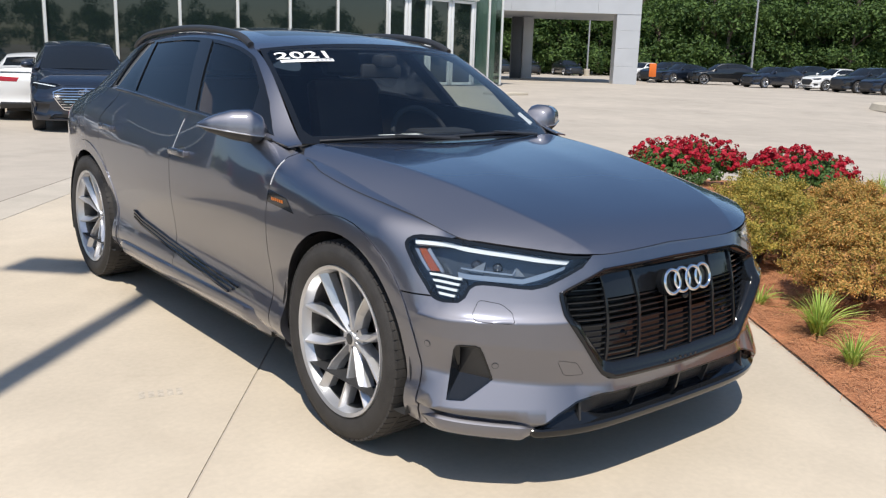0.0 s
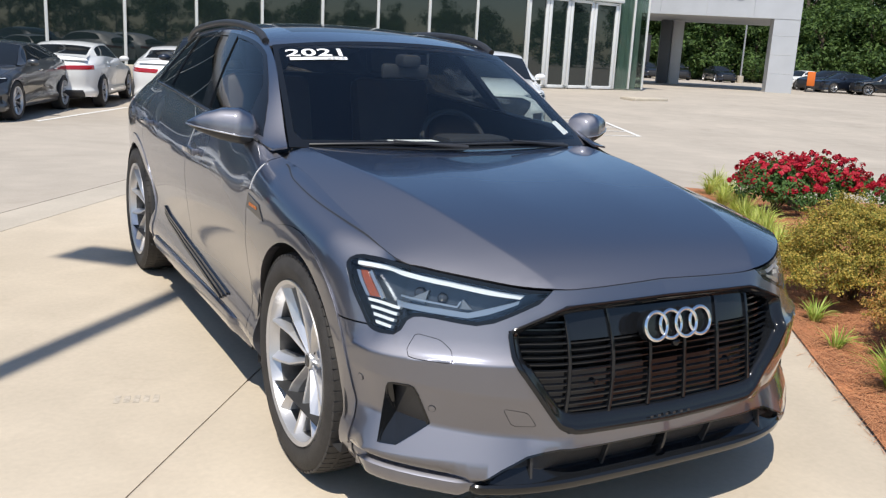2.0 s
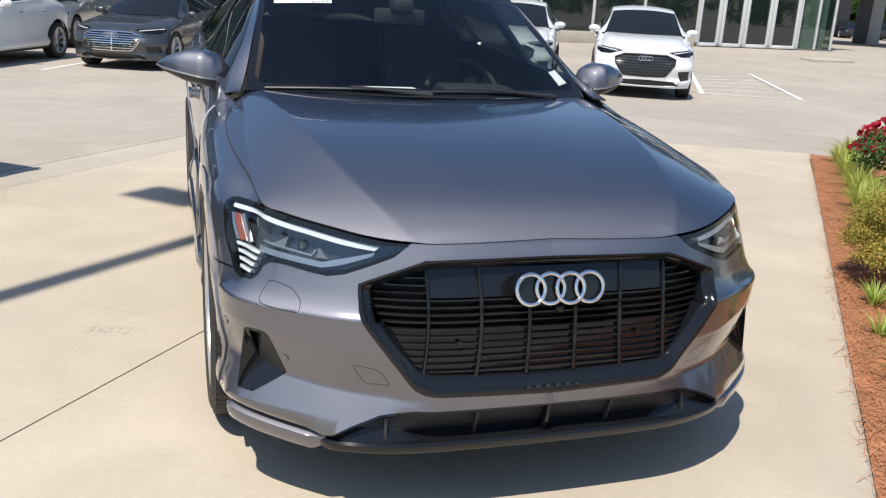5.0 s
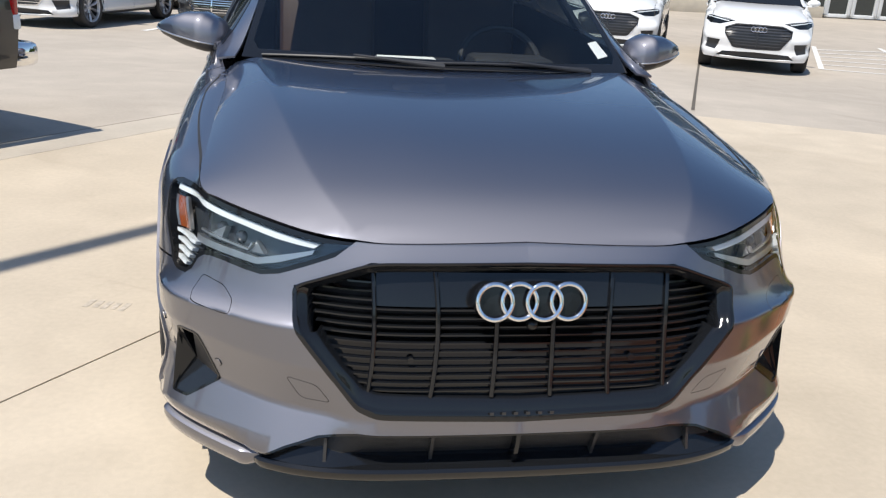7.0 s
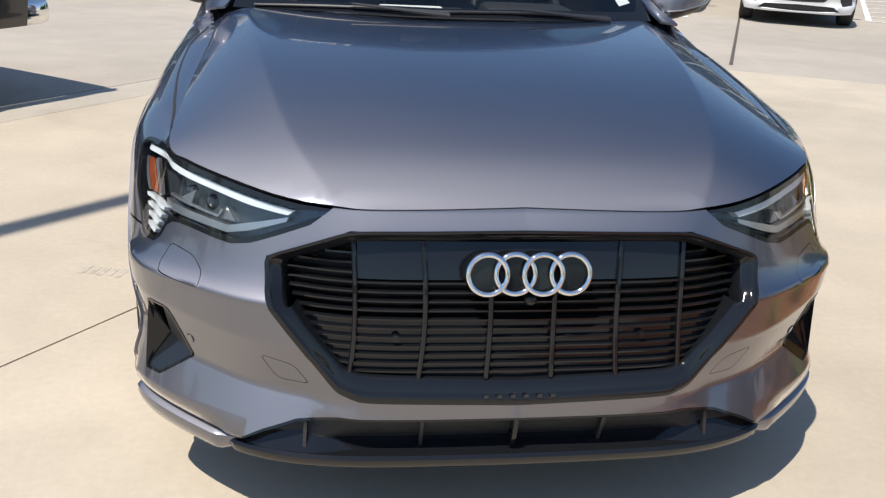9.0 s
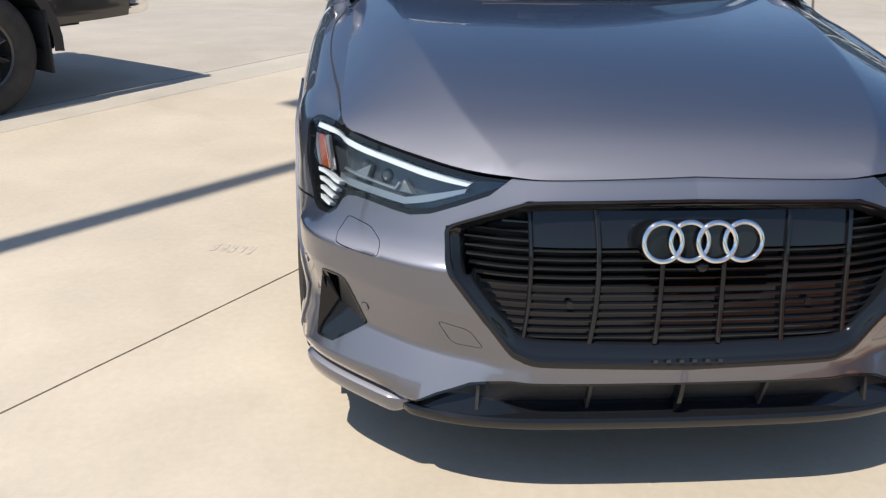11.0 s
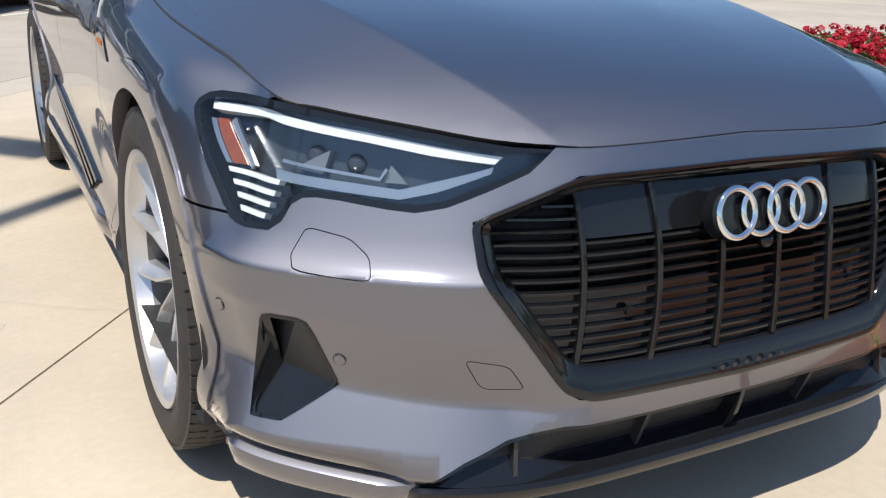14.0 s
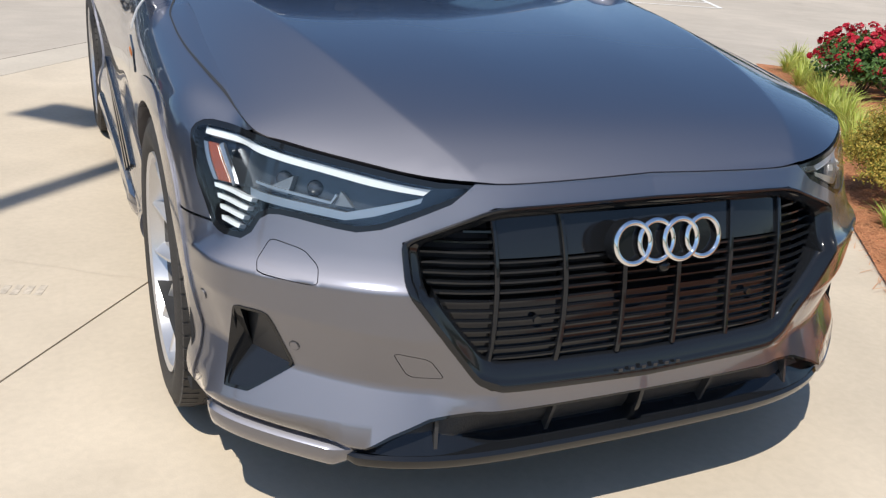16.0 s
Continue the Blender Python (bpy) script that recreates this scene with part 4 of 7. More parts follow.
        it["label"] = "black air intake with a triangular duct"
        rim_ = on(body, FOG, 0.0, sd)
        # a pocket that narrows to an upright corner deep inside, over a sloping floor
        c_top, c_bot = rim_[3] + (rim_[2] - rim_[3]) * 0.35 + np.array([0, 0.075, -0.012]), np.array([sd * 0.789, 0.338, 0.417])
        c_top[2], c_bot[1] = rim_[2][2] - 0.006, c_bot[1] + 0.02
        ring = np.concatenate([rim_, [c_top, c_bot]])

        def facing(fs):
            return fs if sd < 0 else [q[::-1] for q in fs]
        part("outer_wall", (ring[[8, 0, 1, 2, 9, 10]], facing([(0, 1, 2, 3, 4, 5)])), GLOSS_BLACK, it, smooth=False)
        part("inner_wall", (ring[[2, 3, 4, 5, 6, 10, 9]], facing([(6, 1, 2, 3, 4, 5), (0, 1, 6)])), SATIN_BLACK, it, smooth=False)
        part("ramp", (ring[[10, 6, 7, 8]], facing([(0, 1, 2, 3)])), RAMP_GREY, it, smooth=False)
        lip = rounded(FOG, 1, 0.1)
        q = chart(body, [(0.72, 0.28), (1.02, 0.28), (1.02, 0.58), (0.72, 0.58)], [("rim", lip), ("open", shrunk(lip, 0.006))], 0.03, 0.012)["rim"]
        part("rim", sheet(body, q, 0.0015, 0.012, **one), GLOSS_BLACK, it)
        # bumper sensors
        for s0, z0 in ((1.024, 0.513), (0.784, 0.457)):
            q = chart(body, [(0.7, 0.4), (1.1, 0.4), (1.1, 0.6), (0.7, 0.6)], [("p", disc((s0, z0), 0.0095))], 0.03, 0.006)["p"]
            part("parking_sensor", sheet(body, q, 0.0025, 0.006, **one), PAINT_GREY, car)
            ln_ = disc((s0, z0), 0.0105)
            q = chart(body, [(0.7, 0.4), (1.1, 0.4), (1.1, 0.6), (0.7, 0.6)], [("p", disc((s0, z0), 0.0118)), ("open", ln_)], 0.03, 0.006)["p"]
            part("sensor_ring", sheet(body, q, 0.0006, 0.002, **one), MATT_BLACK, car)
    # lower grille and splitter
    lg = new("lower_grille")
    lg.parent = car
    lg["label"] = "black lower air intake with uprights"
    q = chart(body, [(0.0, 0.2), (0.7, 0.2), (0.7, 0.4), (0.0, 0.4)], [("p", LOWER)], 0.03, 0.014)["p"]
    part("mesh_panel", sheet(body, q, -0.034, 0), MESH_BLACK, lg)
    part("surround", sheet(body, chart(body, [(0.0, 0.2), (0.7, 0.2), (0.7, 0.4), (0.0, 0.4)], [("rim", LOWER), ("p", shrunk(LOWER, 0.006))], 0.03, 0.012)["rim"], 0.0, 0.06), GLOSS_BLACK, lg)
    for s0 in (0.21, 0.475):
        for sd in (1, -1):
            A = on(body, [(s0 - 0.004, 0.243), (s0 + 0.004, 0.243), (s0 + 0.004, 0.338 if s0 < 0.4 else 0.322), (s0 - 0.004, 0.338 if s0 < 0.4 else 0.322)], -0.012, sd)
            B = on(body, [(s0 - 0.004, 0.243), (s0 + 0.004, 0.243), (s0 + 0.004, 0.338 if s0 < 0.4 else 0.322), (s0 - 0.004, 0.338 if s0 < 0.4 else 0.322)], -0.06, sd)
            part("upright", (np.concatenate([A, B]), [(0, 1, 2, 3), (0, 4, 5, 1), (3, 2, 6, 7), (0, 3, 7, 4), (1, 5, 6, 2)]), SATIN_BLACK, lg, smooth=False)
    def sweep(smax, prof, taper=0.12, n=70, smin=None, slope=0.0):
        """Cross-section (out, z) carried round the nose."""
        line = np.linspace(-smax, smax, n) if smin is None else np.linspace(smin, smax, n)
        rows = []
        for o, z in prof:
            k = np.clip((smax - np.abs(line)) / taper, 0, 1)
            if smin is not None:
                k = k * np.clip((line - smin) / taper, 0, 1)
            P, N_ = plan(np.abs(line))
            base = P + N_ * (o * k - 0.03 * (1 - k))[:, None]
            base[:, 0] *= np.where(line < 0, -1, 1)
            rows.append(np.concatenate([base, np.full((n, 1), 0) + ((z - slope * (0.80 - np.abs(line))) * k + (0.25 if z > 0.2 else 0.22) * (1 - k))[:, None]], 1))
        v = np.concatenate(rows)
        m = len(prof)
        return v, [(r * n + i, r * n + i + 1, ((r + 1) % m) * n + i + 1, ((r + 1) % m) * n + i) for r in range(m) for i in range(n - 1)]
    v, f = sweep(0.70, [(-0.10, 0.247), (-0.004, 0.247), (0.003, 0.240), (0.000, 0.222), (-0.014, 0.208), (-0.06, 0.198), (-0.16, 0.194)], 0.05)
    part("splitter", (v, [q[::-1] for q in f]), GLOSS_BLACK, lg, "gloss black front splitter")
    for sd in (1, -1):
        v, f = sweep(1.06, [(-0.05, 0.275), (0.004, 0.270), (0.012, 0.263), (0.013, 0.250), (0.006, 0.225), (-0.014, 0.208), (-0.10, 0.196)], 0.09, 44, 0.60, 0.07)
        g = (v, [q[::-1] for q in f])
        part("splitter_wing", flipped(g) if sd < 0 else g, PAINT_GREY, car, "painted corner of the front splitter")

    # bonnet
    hd = [(0.0, float(rim_at(0.0)[1]) + 0.003)] + [(float(p[0]) - (0.003 * min(1, i / 12) if i < 22 else 0.0), float(p[1]) + (0.003 if i < 22 else 0.0)) for i, p in enumerate(rim_at(np.concatenate([np.linspace(0.04, 0.45, 12), np.linspace(0.49, s_at(1.395), 38)])))] + \
         [(0.74, 1.455), (0.60, 1.430), (0.40, 1.39), (0.20, 1.365), (0.0, 1.36)]
    cl = [(float(CREASE(y)), y) for y in np.linspace(0.16, 1.36, 26)]
    q = chart(hood, hd, [("base", strip(cl, 0.012)), ("base", strip(cl, 0.036))], 0.034, 0.02)
    part("bonnet", sheet(hood, q["base"], 0.0, 0.02), PAINT_GREY, car)
    part("bonnet_seal", sheet(hood, chart(hood, [(0.0, 0.16), (0.40, 0.165), (0.76, 0.38), (0.79, 0.5), (0.79, 1.42), (0.0, 1.40)], [], 0.06, 0.04)["base"], -0.022, 0), MATT_BLACK, car)
    # cowl and wipers
    cow = [(0.0, 1.33), (0.20, 1.335), (0.45, 1.36), (0.66, 1.41), (0.79, 1.42), (0.80, 1.54), (0.735, 1.53), (0.0, 1.44)]
    part("cowl", sheet(hood, chart(hood, cow, [], 0.05, 0.03)["base"], -0.012, 0.02), SATIN_BLACK, car)
    for x0, x1 in ((-0.66, -0.02), (-0.10, 0.55)):
        pts = []
        for k in range(13):
            a = (x0 + (x1 - x0) * k / 12) / 0.73
            p = shield(a, 0.022 + 0.012 * math.sin(math.pi * k / 12))
            pts.append((p[0], p[1] - 0.010, p[2] + 0.001))
        wp = new("wiper")
        wp.parent = car
        part("wiper_blade", tube(pts, 0.005, 6), SATIN_BLACK, wp)
        part("wiper_arm", tube([(pts[-1][0], pts[-1][1] - 0.03, pts[-1][2] - 0.006), (pts[6][0], pts[6][1] - 0.012, pts[6][2] + 0.012)], [0.008, 0.004], 8), SATIN_BLACK, wp)

    # windscreen, roof, pillars
    sdm = [(0, 0), (1, 0), (1, 1), (0, 1)]
    band = [(0, 0.045), (0.93, 0.06), (0.965, 0.12), (0.965, 0.93), (0.93, 0.965), (0, 0.955)]
    w = chart(shield, sdm, [("view", band)], 0.06, 0.03)
    ob = part("windscreen", sheet(shield, w["view"], 0, 0), WINDSCREEN, car, "tinted windscreen")
    ob.visible_shadow = False
    part("windscreen_border", sheet(shield, w["base"], 0, 0.004), GLOSS_BLACK, car)
    rf = lambda a, y: roof(a, y)
    part("roof", sheet(rf, chart(rf, [(0, 2.012), (0.3, 2.025), (0.6, 2.058), (0.8, 2.092), (0.92, 2.118), (0.998, 2.14), (0.998, 4.40), (0, 4.40)], [("glass", [(-0.01, 2.3), (0.72, 2.34), (0.72, 3.7), (-0.01, 3.72)])], 0.06, 0.03)["base"], 0.0, 0.01), PAINT_GREY, car)
    part("glass_roof", sheet(rf, chart(rf, [(0, 2.0), (1, 2.0), (1, 4.4), (0, 4.4)], [("glass", [(-0.01, 2.306), (0.715, 2.345), (0.715, 3.694), (-0.01, 3.714)])], 0.06, 0.03)["glass"], -0.003, 0.01), GLOSS_BLACK, car, "black panoramic glass roof")
    # glasshouse side, in (y, w)
    fdm = [(1.46, 0), (4.60, 0), (4.60, 1), (1.46, 1)]

    def lift(y, z):
        b, c = BELT(y), CANT(y)
        return float(np.clip((z - b[1]) / max(c[1] - b[1], 0.02), 0.0, 1.0))

    def low(y):
        return lift(y, float(BELT(y)[1]) + 0.012)

    def high(y, d=0.030):
        return lift(y, float(CANT(y)[1]) - d)
    def run(a, b, fnc, n=10):
        return [(a + (b - a) * i / n, fnc(a + (b - a) * i / n)) for i in range(n + 1)]
    dlo = run(1.60, 3.56, low, 20) + [(3.585, 0.01), (3.60, 0.45), (3.66, 0.80)] + run(3.62, 2.10, lambda y: high(y, 0.024), 16) + [(2.0, high(2.0, 0.036)), (1.90, high(1.90, 0.042)), (1.80, high(1.80, 0.046)), (1.70, high(1.70, 0.05))]
    pane_f = run(1.80, 2.36, lambda y: low(y) + 0.02, 8) + [(2.60, 0.93)] + run(2.57, 2.12, lambda y: high(y, 0.040), 6) + [(2.0, high(2.0, 0.06)), (1.92, high(1.92, 0.07))]
    pane_r = run(2.48, 3.18, lambda y: low(y) + 0.02, 8) + [(3.27, 0.5), (3.37, 0.90)] + run(3.34, 2.74, lambda y: high(y, 0.040), 6)
    pane_q = [(3.215, low(3.21) + 0.02), (3.535, low(3.53) + 0.03), (3.56, 0.42), (3.585, 0.74), (3.56, 0.88), (3.41, 0.91), (3.30, 0.5)]
    fl = chart(flank, fdm, [("trim", dlo), ("pane_f", pane_f), ("pane_r", pane_r), ("pane_q", pane_q)], 0.07, 0.03)
    for sd in (1, -1):
        one = dict(both=False, sides=(sd,))
        part("side_frame", sheet(flank, fl["base"], 0, 0.008, **one), PAINT_GREY, car)
        part("window_trim", sheet(flank, fl["trim"], 0.002, 0.02, **one), GLOSS_BLACK, car, "gloss black window surround")
        for nm, g_ in (("pane_f", SIDE_GLASS), ("pane_r", DARK_GLASS), ("pane_q", DARK_GLASS)):
            ob = part("side_window", sheet(flank, fl[nm], -0.004, 0, **one), g_, car)
            ob.visible_shadow = False
        # roof rails
        pts = []
        for y in np.linspace(2.20, 3.86, 26):
            k = min(1, (y - 2.20) / 0.18, (3.86 - y) / 0.22)
            k = max(k, 0)**0.5
            c = CANT(y)
            pts.append((sd * (c[0] + 0.002), y, c[1] + 0.002 + 0.022 * k))
        v, f = tube(pts, 0.0175, 12)
        part("roof_rail", (v, f), SATIN_BLACK, car, "black roof rail")
        # belt moulding
        pts = [tuple(flank(y, 0.01) * np.array([sd, 1, 1]) + np.array([sd * 0.004, 0, 0])) for y in np.linspace(1.58, 3.46, 30)]
        part("belt_moulding", tube(pts, 0.006, 6), SATIN_BLACK, car)
    # tail
    n = 21
    rows = []
    for k in range(9):
        t = k / 8
        row = []
        for i in range(n):
            a = -1 + 2 * i / (n - 1)
            y0 = 4.40 - 0.02 * abs(a)**3
            p = roof(np.array(a * 0.998), np.array(min(y0, 4.40)))
            q = np.array([a * 0.60, 4.69 - 0.12 * abs(a)**4, 1.105])
            b = p + (q - p) * t
            b[1] += 0.07 * math.sin(math.pi * t)
            row.append(b)
        rows.append(row)
    v = [p for r in rows for p in r]
    f = [(r * n + i, (r + 1) * n + i, (r + 1) * n + i + 1, r * n + i + 1) for r in range(8) for i in range(n - 1)]
    part("tailgate", (v, [q[::-1] for q in f]), GLOSS_BLACK, car, "tailgate with dark rear window")
    for sd in (1, -1):
        q = chart(body, [(SMAX - 1.0, 0.7), (SMAX, 0.7), (SMAX, 1.08), (SMAX - 1.0, 1.08)], [("p", [(SMAX - 0.95, 0.96), (SMAX, 0.93), (SMAX, 0.965), (SMAX - 0.95, 1.03)])], 0.06, 0.03)["p"]
        part("tail_lamp", sheet(body, q, 0.004, 0.01, both=False, sides=(sd,)), RED_LENS, car)

    # flank details
    for sd in (1, -1):
        one = dict(both=False, sides=(sd,))
        sdom = [(s_at(1.4), 0.2), (s_at(3.6), 0.2), (s_at(3.6), 1.1), (s_at(1.4), 1.1)]
        for k in range(3):
            z0 = 0.445 - 0.018 * k
            line = [(s_at(1.78 + 0.04 * k), z0 - 0.052), (s_at(2.1), z0 - 0.030), (s_at(2.6), z0 + 0.010), (s_at(3.0), z0 + 0.055), (s_at(3.12), z0 + 0.085)]
            q = chart(body, sdom, [("p", strip(line, 0.009))], 0.08, 0.03)["p"]
            part("sill_strip", sheet(body, q, 0.010, 0.016, **one), GLOSS_BLACK, car, "gloss black strip on the sill")
        # pale film on the door edges
        for seam, z0, z1 in ((front_seam, 0.90, 1.00), (mid_seam, 0.94, 1.10)):
            zs = np.linspace(z0, z1, 8)
            ln = [(float(np.interp(z, [p[1] for p in seam], [p[0] for p in seam])) - 0.006, z) for z in zs]
            q = chart(body, [(s_at(1.3), 0.7), (s_at(2.8), 0.7), (s_at(2.8), 1.12), (s_at(1.3), 1.0)], [("p", strip(ln, 0.0024))], 0.08, 0.02).get("p")
            if q is not None:
                part("edge_guard", sheet(body, q, 0.003, 0.003, **one), DECAL, car, "pale protective film on the door edge")
        # swollen sill blade under the strips
        ys = np.linspace(1.52, 3.36, 40)
        rows = []
        for o, z in ((-0.03, 0.345), (0.012, 0.335), (0.020, 0.315), (0.010, 0.275), (-0.03, 0.235), (-0.10, 0.225)):
            P, N_ = plan(np.array([s_at(y) for y in ys]))
            k = np.clip(np.minimum((ys - 1.52) / 0.12, (3.36 - ys) / 0.10), 0, 1)
            b = P + N_ * (o * k - 0.04 * (1 - k))[:, None]
            rows.append(np.concatenate([b * np.array([sd, 1]), np.full((40, 1), z)], 1))
        v = np.concatenate(rows)
        f = [(r * 40 + i, r * 40 + i + 1, (r + 1) * 40 + i + 1, (r + 1) * 40 + i) for r in range(5) for i in range(39)]
        part("sill_blade", (v, f if sd < 0 else [q[::-1] for q in f]), PAINT_GREY, car)
        # door handles
        for y, z in ((2.39, 0.935), (3.42, 0.972)):
            dh = new("door_handle")
            dh.parent = car
            c = on(body, [(s_at(y), z)], 0.0, sd)[0]
            bm = bmesh.new()
            box(bm, c[0] + sd * 0.022, c[1], c[2], 0.018, 0.195, 0.034, 0.008)
            box(bm, c[0] + sd * 0.005, c[1] - 0.085, c[2], 0.03, 0.022, 0.026, 0.006)
            box(bm, c[0] + sd * 0.005, c[1] + 0.085, c[2], 0.03, 0.022, 0.026, 0.006)
            part("handle_grip", bm, PAINT_GREY, dh)
            # flat disc in darker paint gives the handle's cup its shade
            q = chart(body, sdom, [("p", disc((s_at(y), z), 0.062, 24, 0.5))], 0.05, 0.012)["p"]
            part("handle_cup_shade", sheet(body, q, 0.0012, 0.004, **one), PAINT_DAYTONA, dh)
        # charge-port badge on the fender
        q = chart(body, [(s_at(1.1), 0.7), (s_at(1.6), 0.7), (s_at(1.6), 1.0), (s_at(1.1), 1.0)], [("p", [(s_at(1.24), 0.815), (s_at(1.468), 0.830), (s_at(1.462), 0.882), (s_at(1.30), 0.866)])], 0.04, 0.014)["p"]
        part("fender_badge", sheet(body, q, 0.003, 0.006, **one), GLOSS_BLACK, car, "black badge panel with orange print")
        for k in range(6):
            y0 = 1.325 + 0.018 * k
            q = chart(body, [(s_at(1.1), 0.7), (s_at(1.6), 0.7), (s_at(1.6), 1.0), (s_at(1.1), 1.0)], [("p", [(s_at(y0), 0.842), (s_at(y0 + 0.011), 0.843), (s_at(y0 + 0.011), 0.854), (s_at(y0), 0.853)])], 0.04, 0.01)["p"]
            part("print_bar", sheet(body, q, 0.0045, 0.001, **one), ORANGE_PRINT, car)
        # mirror
        mr = new("wing_mirror")
        mr.parent = car
        mr["label"] = "grey door mirror with silver lower strip"
        M = Matrix.Translation((sd * 0.930, 1.755, 1.120)) @ Matrix.Diagonal((sd, 1, 1, 1)) @ pose(0, 0, 0, 0, 0, 22)
        us = np.linspace(0, 1, 25)
        us = us * us * (3 - 2 * us)
        hi = np.interp(us, [0, .03, .10, .25, .5, .75, .92, 1], [.004, .010, .026, .054, .086, .100, .082, .030])
        lo = np.interp(us, [0, .03, .15, .5, .8, 1], [.003, .009, .024, .042, .044, .022])
        dp = np.interp(us, [0, .03, .15, .4, .75, .92, 1], [.006, .022, .056, .092, .110, .086, .036])

        def half(heights, sign, back):
            v = []
            for u, h, d in zip(us, heights, dp):
                x = 0.136 - 0.290 * u
                for th in np.linspace(0, math.pi / 2, 9):
                    v.append((x, -d * math.cos(th)**(0.60 if sign > 0 else 0.5), sign * h * math.sin(th)**(0.60 if sign > 0 else 1.0)))
                v += [(x, back, sign * h * 0.90), (x, back, 0.0)]
            m = 11
            f = [(i * m + j, (i + 1) * m + j, (i + 1) * m + j + 1, i * m + j + 1) for i in range(24) for j in range(m - 1)] + [tuple(range(m)), tuple(24 * m + j for j in range(m))[::-1]]
            v = [tuple(M @ Vector((p[0], p[1], p[2] - 0.15 * (0.136 - p[0])))) for p in v]
            return v, [q[::-1] for q in f] if sd * sign > 0 else f
        part("mirror_shell", half(hi, 1, 0.030), PAINT_GREY, mr)
        part("mirror_case", half(lo, -1, 0.020), SATIN_BLACK, mr, "black lower mirror case")
        pts = [tuple(M @ Vector((0.136 - 0.290 * u, -d * 1.01, -0.004 - 0.15 * 0.29 * u))) for u, d in zip(us[1:22], dp[1:22])]
        part("indicator_strip", tube(pts, 0.0032, 8), SATIN_ALU, mr, "satin silver strip")
        g_ = tube([tuple(M @ Vector(p)) for p in ((-0.19, -0.050, -0.085), (-0.13, -0.045, -0.062), (-0.06, -0.05, -0.050))], [0.024, 0.020, 0.014], 12)
        part("mirror_foot", g_, GLOSS_BLACK, mr)
        bm = bmesh.new()
        bmesh.ops.create_uvsphere(bm, u_segments=20, v_segments=8, radius=1)
        bmesh.ops.transform(bm, matrix=M @ Matrix.Translation((-0.03, 0.030, 0.022)) @ Matrix.Diagonal((0.085, 0.003, 0.034, 1)), verts=bm.verts)
        part("mirror_glass", bm, CHROME, mr)

    # cabin
    part("dashboard", boxes((0, 1.80, 0.93, 1.42, 0.52, 0.16), (0, 1.63, 0.985, 1.36, 0.26, 0.05), (0.37, 1.95, 1.0, 0.36, 0.2, 0.10), (0, 2.0, 0.94, 0.30, 0.12, 0.16), bev=0.03), CABIN, car)
    part("cabin_floor", boxes((0, 2.9, 0.42, 1.5, 2.9, 0.10), (0, 2.4, 0.62, 0.26, 1.3, 0.36), bev=0.03), CABIN, car)
    M = Matrix.Translation((0.37, 2.12, 0.985)) @ pose(0, 0, 0, -28, 0, 0)
    rim = tube([tuple(M @ Vector((0.185 * math.cos(a), 0, 0.180 * math.sin(a)))) for a in np.linspace(0, 2 * math.pi, 41)[:-1]], 0.015, 8, True)
    sw = new("steering_wheel")
    sw.parent = car
    part("wheel_rim", rim, CABIN, sw)
    bm = bmesh.new()
    box(bm, 0, 0, 0, 0.16, 0.05, 0.12, 0.025, M)
    box(bm, 0, 0, 0, 0.34, 0.02, 0.035, 0.008, M)
    box(bm, 0, 0, -0.09, 0.035, 0.02, 0.16, 0.008, M)
    part("wheel_hub", bm, CABIN, sw)
    for x in (-0.37, 0.37):
        st = new("seat")
        st.parent = car
        bm = bmesh.new()
        box(bm, x, 2.52, 0.66, 0.50, 0.52, 0.16, 0.05)
        part("seat_cushion", bm, LEATHER, st)
        bm = bmesh.new()
        box(bm, 0, 0, 0.30, 0.48, 0.14, 0.62, 0.055, Matrix.Translation((x, 2.80, 0.68)) @ pose(0, 0, 0, -14, 0, 0))
        part("seat_back", bm, LEATHER, st)
        bm = bmesh.new()
        box(bm, 0, 0, 0.70, 0.26, 0.10, 0.18, 0.045, Matrix.Translation((x, 2.80, 0.70)) @ pose(0, 0, 0, -14, 0, 0))
        part("headrest", bm, CABIN, st)
    st = new("rear_bench")
    st.parent = car
    bm = bmesh.new()
    box(bm, 0, 3.45, 0.66, 1.30, 0.5, 0.16, 0.05)
    part("seat_cushion", bm, CABIN, st)
    bm = bmesh.new()
    box(bm, 0, 0, 0.30, 1.30, 0.14, 0.62, 0.055, Matrix.Translation((0, 3.72, 0.68)) @ pose(0, 0, 0, -18, 0, 0))
    part("seat_back", bm, CABIN, st)
    part("headliner", sheet(rf, chart(rf, [(0, 2.06), (0.95, 2.18), (0.95, 4.36), (0, 4.36)], [], 0.15, 0.1)["base"], -0.035, 0), CABIN, car)
    bm = bmesh.new()
    box(bm, 0, 1.985, 1.345, 0.24, 0.03, 0.07, 0.015)
    box(bm, 0, 1.955, 1.395, 0.10, 0.10, 0.06, 0.02)
    part("rear_view_mirror", bm, CABIN, car)
    # white sheets in place of a reflection line over the dashboard, stickers on the windscreen
    part("reflection_sheet", (boxes((-0.34, 1.62, 1.052, 0.26, 0.13, 0.004), (-0.12, 1.615, 1.060, 0.22, 0.10, 0.003), bev=0.0)), REFLECTION_WHITE, car, "white sheets standing in for a thin reflection over the dashboard")
    q = chart(shield, [(0, 0), (1, 0), (1, 1), (0, 1)], [("p", [(0.52, 0.775), (0.905, 0.79), (0.905, 0.822), (0.52, 0.807)])], 0.06, 0.03)["p"]
    part("sticker_strip", sheet(shield, q, 0.003, 0, both=False, sides=(-1,)), DECAL, car, "white dealer strip")
